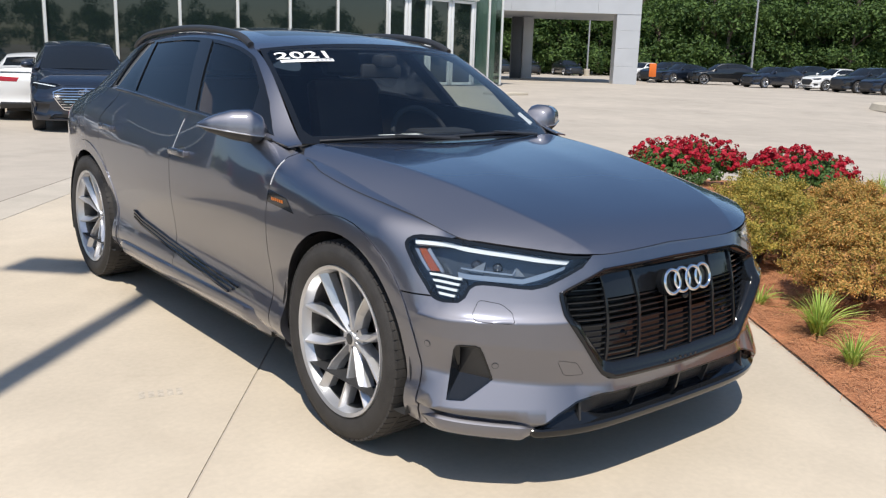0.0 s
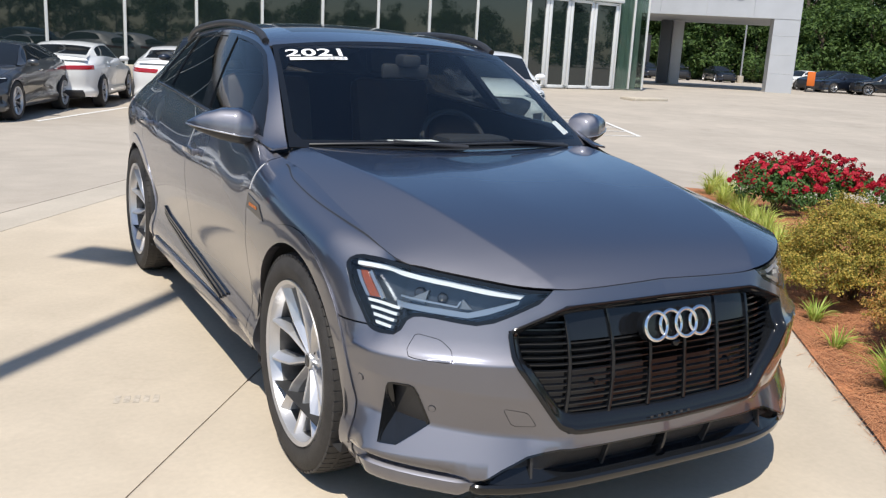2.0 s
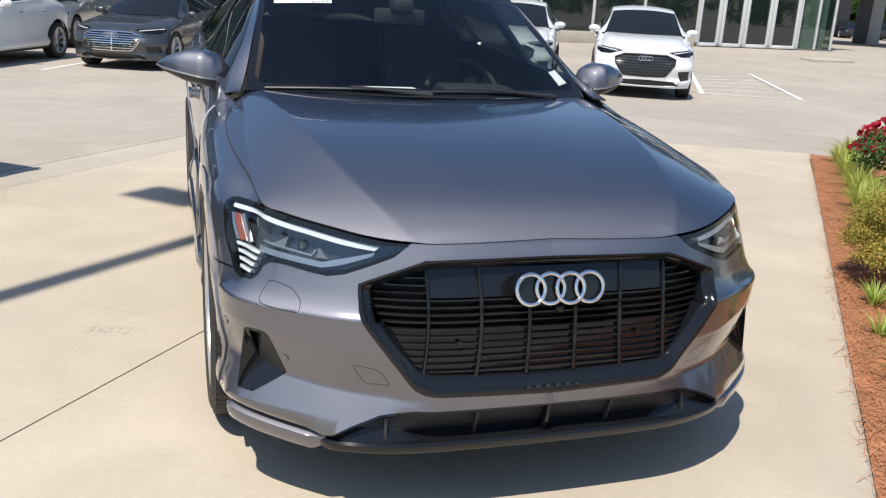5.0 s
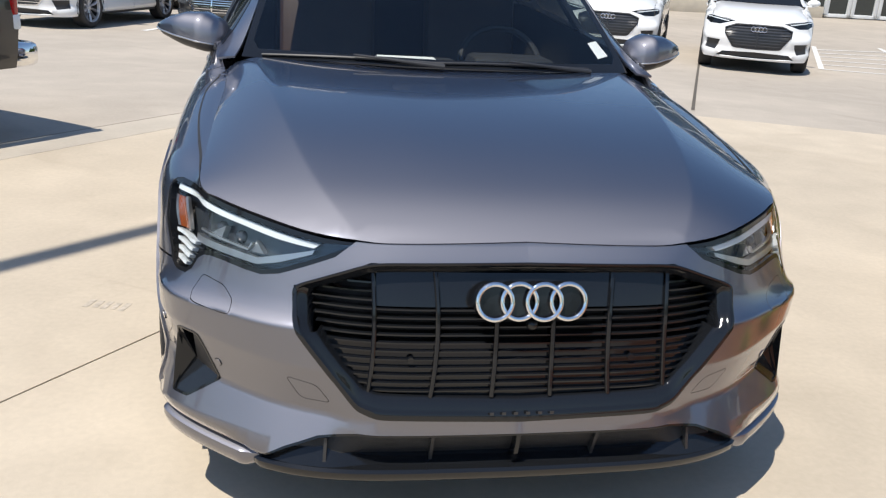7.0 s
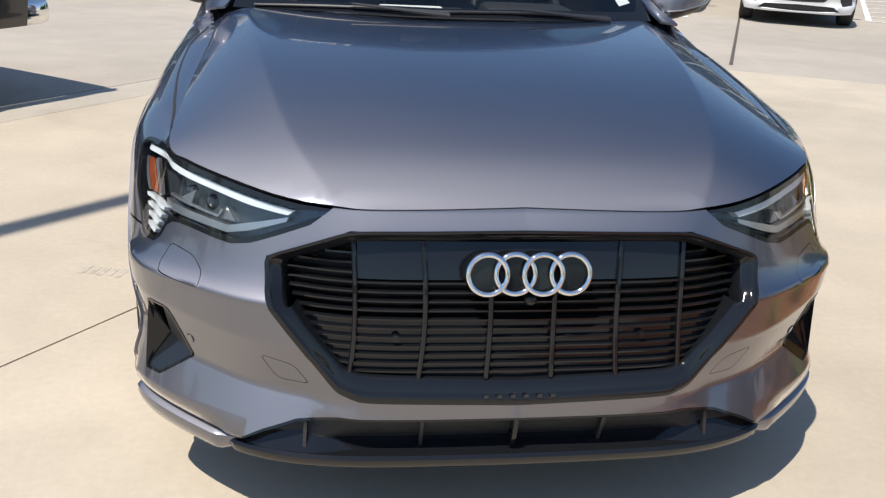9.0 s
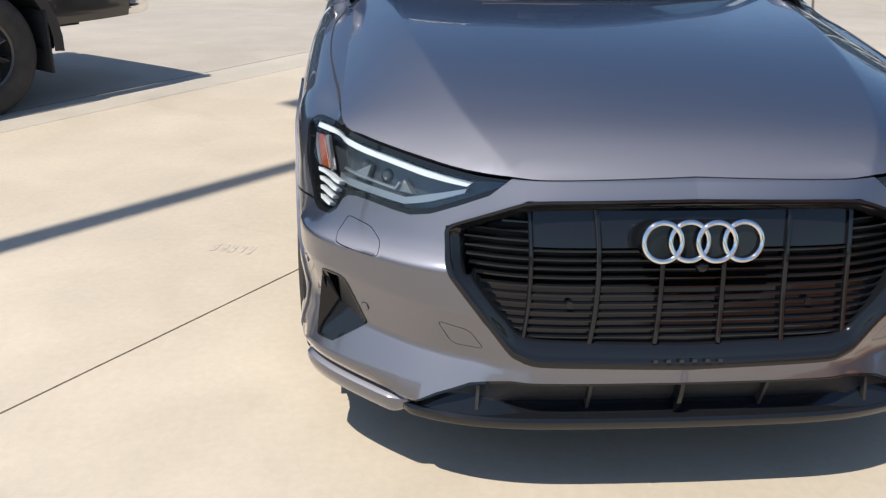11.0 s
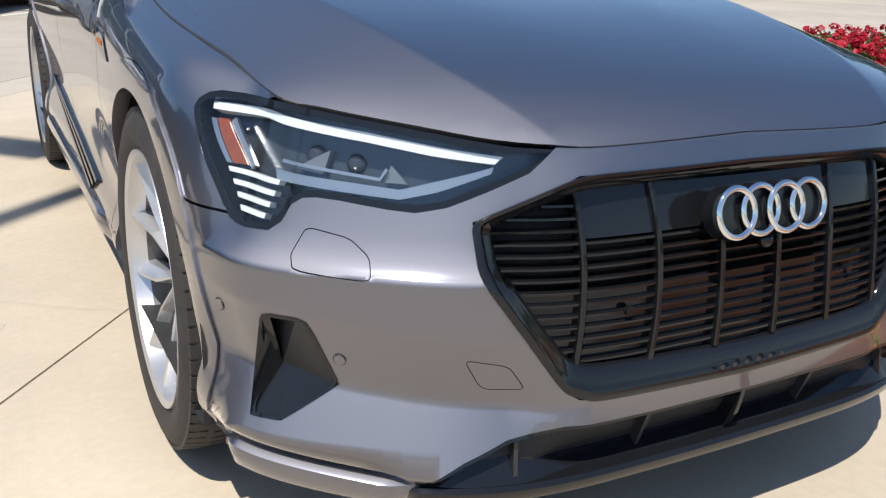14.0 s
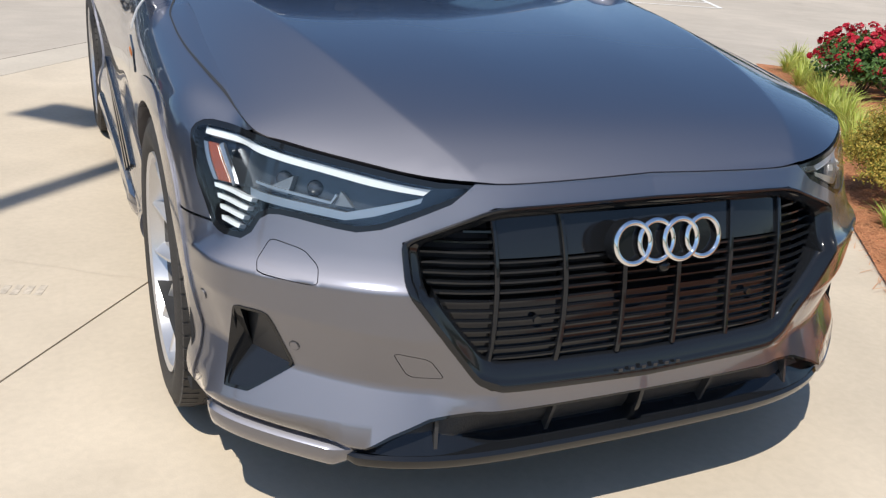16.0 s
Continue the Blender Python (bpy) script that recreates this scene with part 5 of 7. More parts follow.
    for k in range(4):
        q = chart(shield, [(0, 0), (1, 0), (1, 1), (0, 1)], [("p", [(0.535 + 0.032 * k, 0.782), (0.558 + 0.032 * k, 0.783), (0.558 + 0.032 * k, 0.803), (0.535 + 0.032 * k, 0.802)])], 0.05, 0.02)["p"]
        part("print_bar", sheet(shield, q, 0.004, 0, both=False, sides=(-1,)), BAR_GREY, car)
    q = chart(shield, [(0, 0), (1, 0), (1, 1), (0, 1)], [("p", [(0.855, 0.10), (0.93, 0.125), (0.90, 0.235), (0.835, 0.215)])], 0.06, 0.03)["p"]
    part("inspection_sticker", sheet(shield, q, -0.003, 0, both=False, sides=(1,)), DECAL, car, "pale paper sticker")
    # year figures on the glass
    fc = bpy.data.curves.new("figures", "FONT")
    fc.body = "2021"
    fc.size, fc.extrude, fc.space_character, fc.offset = 0.100, 0.0, 1.05, 0.002
    tmp = new("tmp", fc)
    dg = bpy.context.evaluated_depsgraph_get()
    dg.update()
    me = bpy.data.meshes.new_from_object(tmp.evaluated_get(dg))
    bpy.data.objects.remove(tmp)
    xs = [v.co.x for v in me.vertices]
    x0, x1 = min(xs), max(xs)
    for v in me.vertices:
        u, h = (v.co.x - x0) / (x1 - x0), v.co.y / 0.073
        a = -0.925 + 0.385 * u
        b = 0.838 + 0.085 * h - 0.016 * u
        p = shield(a, b)
        d = np.cross(shield(a + 1e-3, b) - shield(a - 1e-3, b), shield(a, b + 1e-3) - shield(a, b - 1e-3))
        d /= np.linalg.norm(d)
        p = p + d * (0.003 if d[1] < 0 else -0.003)
        v.co = tuple(p)
    part("year_decal", me, DECAL, car, "white figures reading 2021")
    return car


grey_suv()


# -- ground --
PAD_D, PAD_N = Vector((0.612, 0.791, 0)), Vector((0.791, -0.612, 0))


def dip(x, y):
    """The lot sinks gently behind the pad and rises again to the building."""
    r = math.hypot(x - 0.0, y + 1.5)
    t = min(max((r - 7.0) / 8.0, 0), 1)
    u = min(max((r - 22.0) / 18.0, 0), 1)
    return -0.006 - 0.21 * (t * t * (3 - 2 * t)) * (1 - u * u * (3 - 2 * u))


def ground():
    n = 70
    ax = [math.copysign(abs(k)**2.4 * 600, k) for k in np.linspace(-1, 1, 2 * n + 1)]
    ax = sorted(set(ax) | set(np.arange(-12, 40, 0.8)))
    v = [(x, y, dip(x, y)) for y in ax for x in ax]
    m = len(ax)
    f = [(j * m + i, j * m + i + 1, (j + 1) * m + i + 1, (j + 1) * m + i) for j in range(m - 1) for i in range(m - 1)]
    tagged(part("ground", (v, f), LOT_CONCRETE), "greyish concrete car park surface", "ground", kind="structure")


def slab(name, pts, z0, z1, material, label, cat="pavement"):
    bm = bmesh.new()
    lo = [bm.verts.new((x, y, z0)) for x, y in pts]
    hi = [bm.verts.new((x, y, z1)) for x, y in pts]
    bm.faces.new(hi)
    for i in range(len(pts)):
        j = (i + 1) % len(pts)
        bm.faces.new((lo[i], lo[j], hi[j], hi[i]))
    bmesh.ops.recalc_face_normals(bm, faces=bm.faces)
    return tagged(part(name, bm, material, smooth=False), label, cat, kind="structure")


def pad_at(a, b):
    """Along the pad, across it, from the bed's near edge point."""
    p = Vector((0.93, -0.29, 0)) + PAD_D * a + PAD_N * b
    return (p.x, p.y)


ground()
# strips of the pad between joints that run along it
J1, EDGE, g = -2.63, -5.37, 0.005


def end(b):
    return 7.84 + 0.25 * b


slab("pad_1", [pad_at(-9, J1 + g), pad_at(-9, 0), pad_at(end(0), 0), pad_at(end(J1), J1 + g)], -0.25, 0.0, PAD_CONCRETE, "pale beige concrete display pad")
slab("pad_2", [pad_at(-9, EDGE), pad_at(-9, J1 - g), pad_at(end(J1), J1 - g), pad_at(end(EDGE), EDGE)], -0.25, -0.0005, PAD_CONCRETE, "pale beige concrete display pad")
slab("joint", [pad_at(-9, J1 - g), pad_at(-9, J1 + g), pad_at(end(J1) - 0.01, J1 + g), pad_at(end(J1) - 0.01, J1 - g)], -0.25, -0.007, JOINT, "dark sealed slab joint")
slab("gutter", [pad_at(-9, EDGE - 0.42), pad_at(-9, EDGE - 0.014), pad_at(end(EDGE), EDGE - 0.014), pad_at(end(EDGE) - 0.1, EDGE - 0.42)], -0.25, -0.003, GUTTER, "concrete gutter strip beside the pad")
slab("joint_edge", [pad_at(-9, EDGE - 0.014), pad_at(-9, EDGE), pad_at(end(EDGE), EDGE), pad_at(end(EDGE), EDGE - 0.014)], -0.25, -0.010, JOINT, "dark joint along the gutter")
slab("joint_gutter", [pad_at(-9, EDGE - 0.436), pad_at(-9, EDGE - 0.42), pad_at(end(EDGE) - 0.1, EDGE - 0.42), pad_at(end(EDGE) - 0.1, EDGE - 0.436)], -0.25, -0.004, JOINT, "dark joint between gutter and car park")
# hairline crack and worn stencil on the pad
bm = bmesh.new()
random.seed(5)
q = Vector((-1.95, 2.34))
for k in range(26):
    n2 = q + Vector((0.050, -0.031 + random.uniform(-0.010, 0.010)))
    w = Vector((0.0, 0.0007))
    a = [bm.verts.new((*p, 0.0012)) for p in (q - w, n2 - w, n2 + w, q + w)]
    bm.faces.new(a)
    q = n2
tagged(part("crack", bm, STENCIL, smooth=False), "hairline crack in the concrete", "crack", kind="structure")
st = thing("worn_stencil", pose(-1.29, 1.715, 0.0004, 0, 0, -17), "faded grey stencil marks on the concrete pad", "marking")
for k in range(5):
    part("print_bar", boxes((-0.076 + 0.038 * k, 0.0, 0.0, 0.024, 0.080 - 0.012 * (k % 2), 0.0008)), STENCIL, st, smooth=False)
# no-parking hatching
hz = -0.205
A, B, C_, D_ = (Vector(p) for p in ((9.68, 14.02), (11.64, 13.34), (14.86, 19.6), (12.76, 19.3)))
hm = thing("parking_hatch", pose(0, 0, 0), "white painted hatching on the car park", "marking")


def painted(p, q, w=0.11):
    d = (q - p).normalized()
    o = Vector((-d.y, d.x)) * w / 2
    pts = [p - o, q - o, q + o, p + o]
    bm = bmesh.new()
    bm.faces.new([bm.verts.new((a.x, a.y, dip(a.x, a.y) + 0.006)) for a in pts])
    part("painted_line", bm, LINE_WHITE, hm, smooth=False)


painted(A, B), painted(B, C_), painted(A, D_)
for k in range(1, 6):
    t = k / 6
    painted(A.lerp(D_, t), B.lerp(C_, t))
painted(Vector((5.9, 13.6)), Vector((7.4, 19.0)))
painted(Vector((-0.6, 15.9)), Vector((1.6, 19.5)))
painted(Vector((-3.2, 15.2)), Vector((-1.6, 20.0)))
# dark joint across the lot
bm = bmesh.new()
p, q = Vector((4.0, 7.6)), Vector((7.1, 14.0))
m = 12
for k in range(m):
    a, b = p.lerp(q, k / m), p.lerp(q, (k + 1) / m)
    o = Vector((0.9, -0.43)) * 0.02
    bm.faces.new([bm.verts.new((c.x, c.y, dip(c.x, c.y) + 0.005)) for c in (a - o, a + o, b + o, b - o)])
tagged(part("lot_joint", bm, JOINT, smooth=False), "dark joint in the car park", "joint", kind="structure")


# -- planting bed --
MULCH = mat("pine_straw", (0.36, 0.15, 0.068), 0.95, vary=0.35, scale=5, fine=0.45, bump=0.9, bump_scale=70)
STRAW = mat("straw_needles", (0.50, 0.23, 0.11), 0.85)


def leaf_mat(name, c1, c2, rough=0.55, thru=0.25):
    """Leaves: colour by island, a little light through them."""
    m = bpy.data.materials.new(name)
    m.use_nodes = True
    nt = m.node_tree
    b = nt.nodes["Principled BSDF"]
    N, L = nt.nodes.new, nt.links.new
    g = N("ShaderNodeNewGeometry")
    r = N("ShaderNodeValToRGB")
    r.color_ramp.elements[0].color, r.color_ramp.elements[1].color = (*c1, 1), (*c2, 1)
    L(g.outputs["Random Per Island"], r.inputs[0])
    L(r.outputs[0], b.inputs["Base Color"])
    b.inputs["Roughness"].default_value = rough
    b.inputs["Specular IOR Level"].default_value = 0.3
    t, x = N("ShaderNodeBsdfTranslucent"), N("ShaderNodeMixShader")
    L(r.outputs[0], t.inputs[0])
    x.inputs[0].default_value = thru
    L(b.outputs[0], x.inputs[1]), L(t.outputs[0], x.inputs[2])
    L(x.outputs[0], nt.nodes["Material Output"].inputs[0])
    m.diffuse_color = (*c1, 1)
    return m


LEAF_GOLD = leaf_mat("leaf_gold_green", (0.15, 0.19, 0.032), (0.62, 0.44, 0.10))
LEAF_ORANGE = leaf_mat("leaf_orange_green", (0.19, 0.20, 0.038), (0.78, 0.42, 0.14))
LEAF_ROSE = leaf_mat("leaf_rose", (0.045, 0.10, 0.024), (0.10, 0.19, 0.045))
PETAL = leaf_mat("petal_red", (0.36, 0.008, 0.020), (0.62, 0.030, 0.060), 0.5, 0.3)
BLADE = leaf_mat("grass_blade", (0.26, 0.40, 0.05), (0.52, 0.62, 0.17), 0.5, 0.35)
BLADE_YELLOW = leaf_mat("grass_blade_yellow", (0.34, 0.42, 0.06), (0.62, 0.66, 0.20), 0.5, 0.35)
TWIG = mat("twig", (0.10, 0.06, 0.035), 0.9, vary=0.3, scale=20)


def quads(rng, P, Nn, size, aspect=0.6):
    """Small leaf-shaped quads at P, roughly facing Nn."""
    n = len(P)
    d = rng.normal(size=(n, 3))
    u = np.cross(Nn, d)
    u /= np.maximum(np.linalg.norm(u, axis=1, keepdims=True), 1e-9)
    w = np.cross(Nn, u)
    s = size * rng.uniform(0.6, 1.3, (n, 1))
    v = np.stack([P - u * s, P - w * s * aspect * 0.9 + Nn * s * 0.2, P + u * s, P + w * s * aspect * 0.9 + Nn * s * 0.2], 1).reshape(-1, 3)
    f = np.arange(4 * n).reshape(n, 4)
    return v, f


def crown(seed, n, rx, ry, rz, size, clumps=26, rough=0.35, flat=0.0):
    """Leaf spots in many small clumps over a lumpy mass, with gaps; inner leaves too."""
    rng = np.random.default_rng(seed)
    c = rng.normal(size=(clumps, 3))
    c /= np.linalg.norm(c, axis=1, keepdims=True)
    c[:, 2] = np.abs(c[:, 2]) * 1.0 - 0.25
    c *= rng.uniform(0.55, 1.0, (clumps, 1))
    k = rng.integers(0, clumps, n)
    o = rng.normal(size=(n, 3))
    o /= np.linalg.norm(o, axis=1, keepdims=True)
    r = rough * rng.uniform(0.6, 1.4, clumps)[k] * rng.uniform(0.35, 1.0, n)**0.5
    p = c[k] + o * r[:, None]
    nn = o * 0.6 + p * 0.6 + np.array([0, 0, 0.5]) + rng.normal(size=(n, 3)) * 0.5
    nn /= np.linalg.norm(nn, axis=1, keepdims=True)
    P = p * np.array([rx, ry, rz])
    P[:, 2] = np.maximum(P[:, 2], -rz * 0.62)
    return quads(rng, P, nn, size)


def sprays(seed, n, rx, ry, rz, size, tips):
    """Leaf spots along many short upswept sprays on a rounded mass, with dark hollows between."""
    rng = np.random.default_rng(seed)
    d = rng.normal(size=(tips, 3))
    d /= np.linalg.norm(d, axis=1, keepdims=True)
    d[:, 2] = np.abs(d[:, 2]) * 1.15 - 0.30
    lump = np.array([1 + 0.22 * noise.noise((3.1 * q[0] + seed, 3.1 * q[1], 3.1 * q[2])) for q in d])
    tip = d * (lump * rng.uniform(0.86, 1.04, tips))[:, None]
    root = tip * 0.70 - np.array([0, 0, 0.06])
    k = rng.integers(0, tips, n)
    t = rng.uniform(0, 1, n)**0.7
    p = root[k] + (tip[k] - root[k]) * t[:, None] + rng.normal(size=(n, 3)) * (0.075 * (1.15 - 0.75 * t))[:, None]
    nn = d[k] * 0.5 + np.array([0, 0, 0.6]) + rng.normal(size=(n, 3)) * 0.55
    nn /= np.linalg.norm(nn, axis=1, keepdims=True)
    P = p * np.array([rx, ry, rz])
    P[:, 2] = np.maximum(P[:, 2], -rz * 0.62)
    return quads(rng, P, nn, size)


def shrub(x, y, z, rx, ry, rz, seed, material, label, n=9000, size=0.016, clumps=40):
    t = thing("shrub", pose(x, y, z), label, "shrub", "shrubs in the bed")
    v, f = sprays(seed, n, rx, ry, rz, size, clumps)
    v[:, 2] += rz * 0.66
    part("foliage", mesh(v, f, False), material, t)
    rng = np.random.default_rng(seed + 1)
    gs = []
    for k in range(9):
        a, b = rng.uniform(0, 6.28), rng.uniform(0.3, 0.8)
        e = (rx * b * math.cos(a), ry * b * math.sin(a), rz * rng.uniform(0.7, 1.2))
        gs.append(tube([(0.03 * math.cos(a), 0.03 * math.sin(a), -0.02), (e[0] * 0.4, e[1] * 0.4, e[2] * 0.5), e], [0.010, 0.007, 0.003], 5))
    part("stem", merge(*gs), TWIG, t)
    return t


def rose(x, y, z, r, h, seed, blooms):
    t = thing("rose_bush", pose(x, y, z), "rose bush covered in red blossoms, in pine straw", "rose bush", "rose bushes")
    v, f = crown(seed, 5200, r, r, h * 0.55, 0.022, 30, 0.34)
    v[:, 2] += h * 0.45
    part("foliage", mesh(v, f, False), LEAF_ROSE, t)
    rng = np.random.default_rng(seed + 7)
    gs = []
    for k in range(10):
        a, b = rng.uniform(0, 6.28), rng.uniform(0.2, 0.8)
        gs.append(tube([(0, 0, -0.02), (r * b * 0.5 * math.cos(a), r * b * 0.5 * math.sin(a), h * 0.5), (r * b * math.cos(a), r * b * math.sin(a), h * rng.uniform(0.8, 1.08))], [0.009, 0.006, 0.003], 5))
    part("stem", merge(*gs), TWIG, t)
    V, F = [], []
    o = 0
    for k in range(blooms):
        d = rng.normal(size=3)
        d[2] = abs(d[2]) * 0.9 + 0.05
        d /= np.linalg.norm(d)
        c = d * np.array([r, r, h * 0.62]) * rng.uniform(0.82, 1.12) + np.array([0, 0, h * 0.45])
        q = rng.normal(size=(16, 3))
        q /= np.linalg.norm(q, axis=1, keepdims=True)
        pv, pf = quads(rng, c + q * 0.022, q * 0.7 + d * 0.6, 0.019, 0.95)
        V.append(pv)
        F.append(pf + o)
        o += len(pv)
    part("blossom", mesh(np.concatenate(V), np.concatenate(F), False), PETAL, t, "red blossoms")


def tuft(x, y, z, h, n, seed, material=BLADE):
    t = thing("grass_tuft", pose(x, y, z), "bright green tuft of strap-leaved grass in pine straw", "grass tuft", "grass tufts")
    rng = np.random.default_rng(seed)
    v, f = [], []
    for k in range(n):
        a, lean, L = rng.uniform(0, 6.283), rng.uniform(0.15, 1.0), h * rng.uniform(0.7, 1.15)
        b0 = np.array([math.cos(a), math.sin(a)]) * rng.uniform(0, 0.035)
        wd = rng.uniform(0.0035, 0.006)
        pv = (-math.sin(a), math.cos(a))
        o = len(v)
        for j in range(6):
            s = j / 5
            r = L * lean * s * (0.35 + 0.65 * s)
            zz = L * (s - 0.45 * lean * s * s * (1 + 0.25 * lean))
            w = wd * (1 - s * s * 0.95)
            c = b0 + np.array([math.cos(a), math.sin(a)]) * r
            v += [(c[0] - pv[0] * w, c[1] - pv[1] * w, zz), (c[0] + pv[0] * w, c[1] + pv[1] * w, zz + 0.001)]
        f += [(o + 2 * j, o + 2 * j + 1, o + 2 * j + 3, o + 2 * j + 2) for j in range(5)]
    part("foliage", (v, f), material, t)


def bed_z(a, b):
    """Mounded bed: a along the pad, b away from it."""
    k = min(max(b / 1.6, 0), 1)
    e = min(max((7.5 - a) / 1.5, 0), 1)
    return 0.004 + (0.13 * (k * k * (3 - 2 * k)) + 0.012 * abs(noise.noise((a * 1.7, b * 1.7, 0.3)))) * e


def bed_end(b):
    return 7.80 - 0.10 * b


vv, ff = [], []
na, nb = 90, 34
for i in range(na):
    for j in range(nb):
        b = 0.012 + 6.0 * (j / (nb - 1))**1.4
        a = -1.1 + (bed_end(b) + 1.1) * i / (na - 1)
        p = pad_at(a, b)
        vv.append((p[0], p[1], bed_z(a, b)))
ff = [(i * nb + j, (i + 1) * nb + j, (i + 1) * nb + j + 1, i * nb + j + 1) for i in range(na - 1) for j in range(nb - 1)]
tagged(part("bed_soil", (vv, [q[::-1] for q in ff]), MULCH), "rust-brown pine straw mulch of the planting bed", "ground", kind="structure")
# loose needles
rng = np.random.default_rng(11)
n = 26000
ta = rng.uniform(-1.2, 7.6, n)
tb = np.abs(rng.normal(0, 1.1, n)) + rng.uniform(-0.03, 0.05, n)
V, F = [], []
ang, ln = rng.uniform(0, math.pi, n), rng.uniform(0.04, 0.11, n)
for k in range(n):
    p = pad_at(ta[k], tb[k])
    z = bed_z(ta[k], max(tb[k], 0)) + rng.uniform(0.002, 0.018)
    if tb[k] < 0.0:
        z = 0.004
    c, s = math.cos(ang[k]) * ln[k], math.sin(ang[k]) * ln[k]
    w = 0.0016
    dz = rng.uniform(-0.012, 0.012) if tb[k] > 0 else 0.0
    o = len(V)
    V += [(p[0] - c - s * w / ln[k], p[1] - s + c * w / ln[k], z - dz), (p[0] - c + s * w / ln[k], p[1] - s - c * w / ln[k], z - dz), (p[0] + c, p[1] + s, z + dz + 0.002)]
    F.append((o, o + 1, o + 2))
tagged(part("pine_straw", mesh(V, F, False), STRAW), "loose rust-coloured pine needles on the bed", "pine straw", kind="stuff")

for k, (a, b, r, h, mt) in enumerate(((2.84, 0.50, 0.49, 0.44, LEAF_GOLD), (1.78, 0.80, 0.52, 0.37, LEAF_ORANGE), (3.2, 1.35, 0.42, 0.33, LEAF_ORANGE), (0.45, 1.25, 0.45, 0.34, LEAF_GOLD), (2.2, 1.75, 0.42, 0.30, LEAF_ORANGE))):
    p = pad_at(a, b)
    shrub(p[0], p[1], bed_z(a, b) - 0.01, r, r * 0.95, h, 20 + k, mt, "rounded golden-green shrub growing in pine straw" if mt is LEAF_GOLD else "rounded orange-tipped shrub growing in pine straw", 60000, 0.0078, 330)
for k, (a, b, r, h, nb_) in enumerate(((6.0, 0.70, 0.42, 0.54, 190), (6.75, 1.30, 0.46, 0.50, 200), (5.80, 2.05, 0.52, 0.43, 240))):
    p = pad_at(a, b)
    rose(p[0], p[1], bed_z(a, b), r, h, 60 + k, nb_)
for k, (a, b, h, n_) in enumerate(((1.22, 0.26, 0.27, 150), (0.74, 0.22, 0.20, 80), (1.84, 0.17, 0.15, 40), (2.32, 0.18, 0.18, 50), (0.15, 0.25, 0.10, 24), (-0.25, 0.36, 0.12, 30), (5.5, 2.75, 0.3, 110), (5.0, 3.2, 0.26, 90), (6.75, 0.95, 0.42, 60))):
    p = pad_at(a, b)
    tuft(p[0], p[1], bed_z(a, b) - 0.005, h, n_, 90 + k)
for k in range(15):
    a, b = 3.35 + 0.31 * k + 0.08 * math.sin(k * 5.1), 0.34 + 0.07 * math.sin(k * 2.3)
    p = pad_at(a, b)
    tuft(p[0], p[1], bed_z(a, b) - 0.005, 0.29 + 0.03 * math.sin(k * 3.7), 130, 110 + k, BLADE_YELLOW)


# -- other vehicles --
CAR_GLASS = mat("car_glass", (0.012, 0.014, 0.016), 0.03, spec=0.6)
PLATE = mat("plate_pale", (0.65, 0.66, 0.68), 0.5)
SEDAN_CANT = curve((1.30, .79, 1.03), (1.50, .742, 1.072), (1.80, .672, 1.255), (2.12, .612, 1.425), (2.6, .598, 1.475), (3.1, .600, 1.462), (3.6, .615, 1.375), (4.0, .65, 1.262), (4.35, .69, 1.185), (4.62, .70, 1.14))
SEDAN_ROOF = curve((1.95, 1.445), (2.12, 1.478), (2.6, 1.522), (3.1, 1.510), (3.6, 1.415), (4.0, 1.285), (4.30, 1.215), (4.45, 1.19))


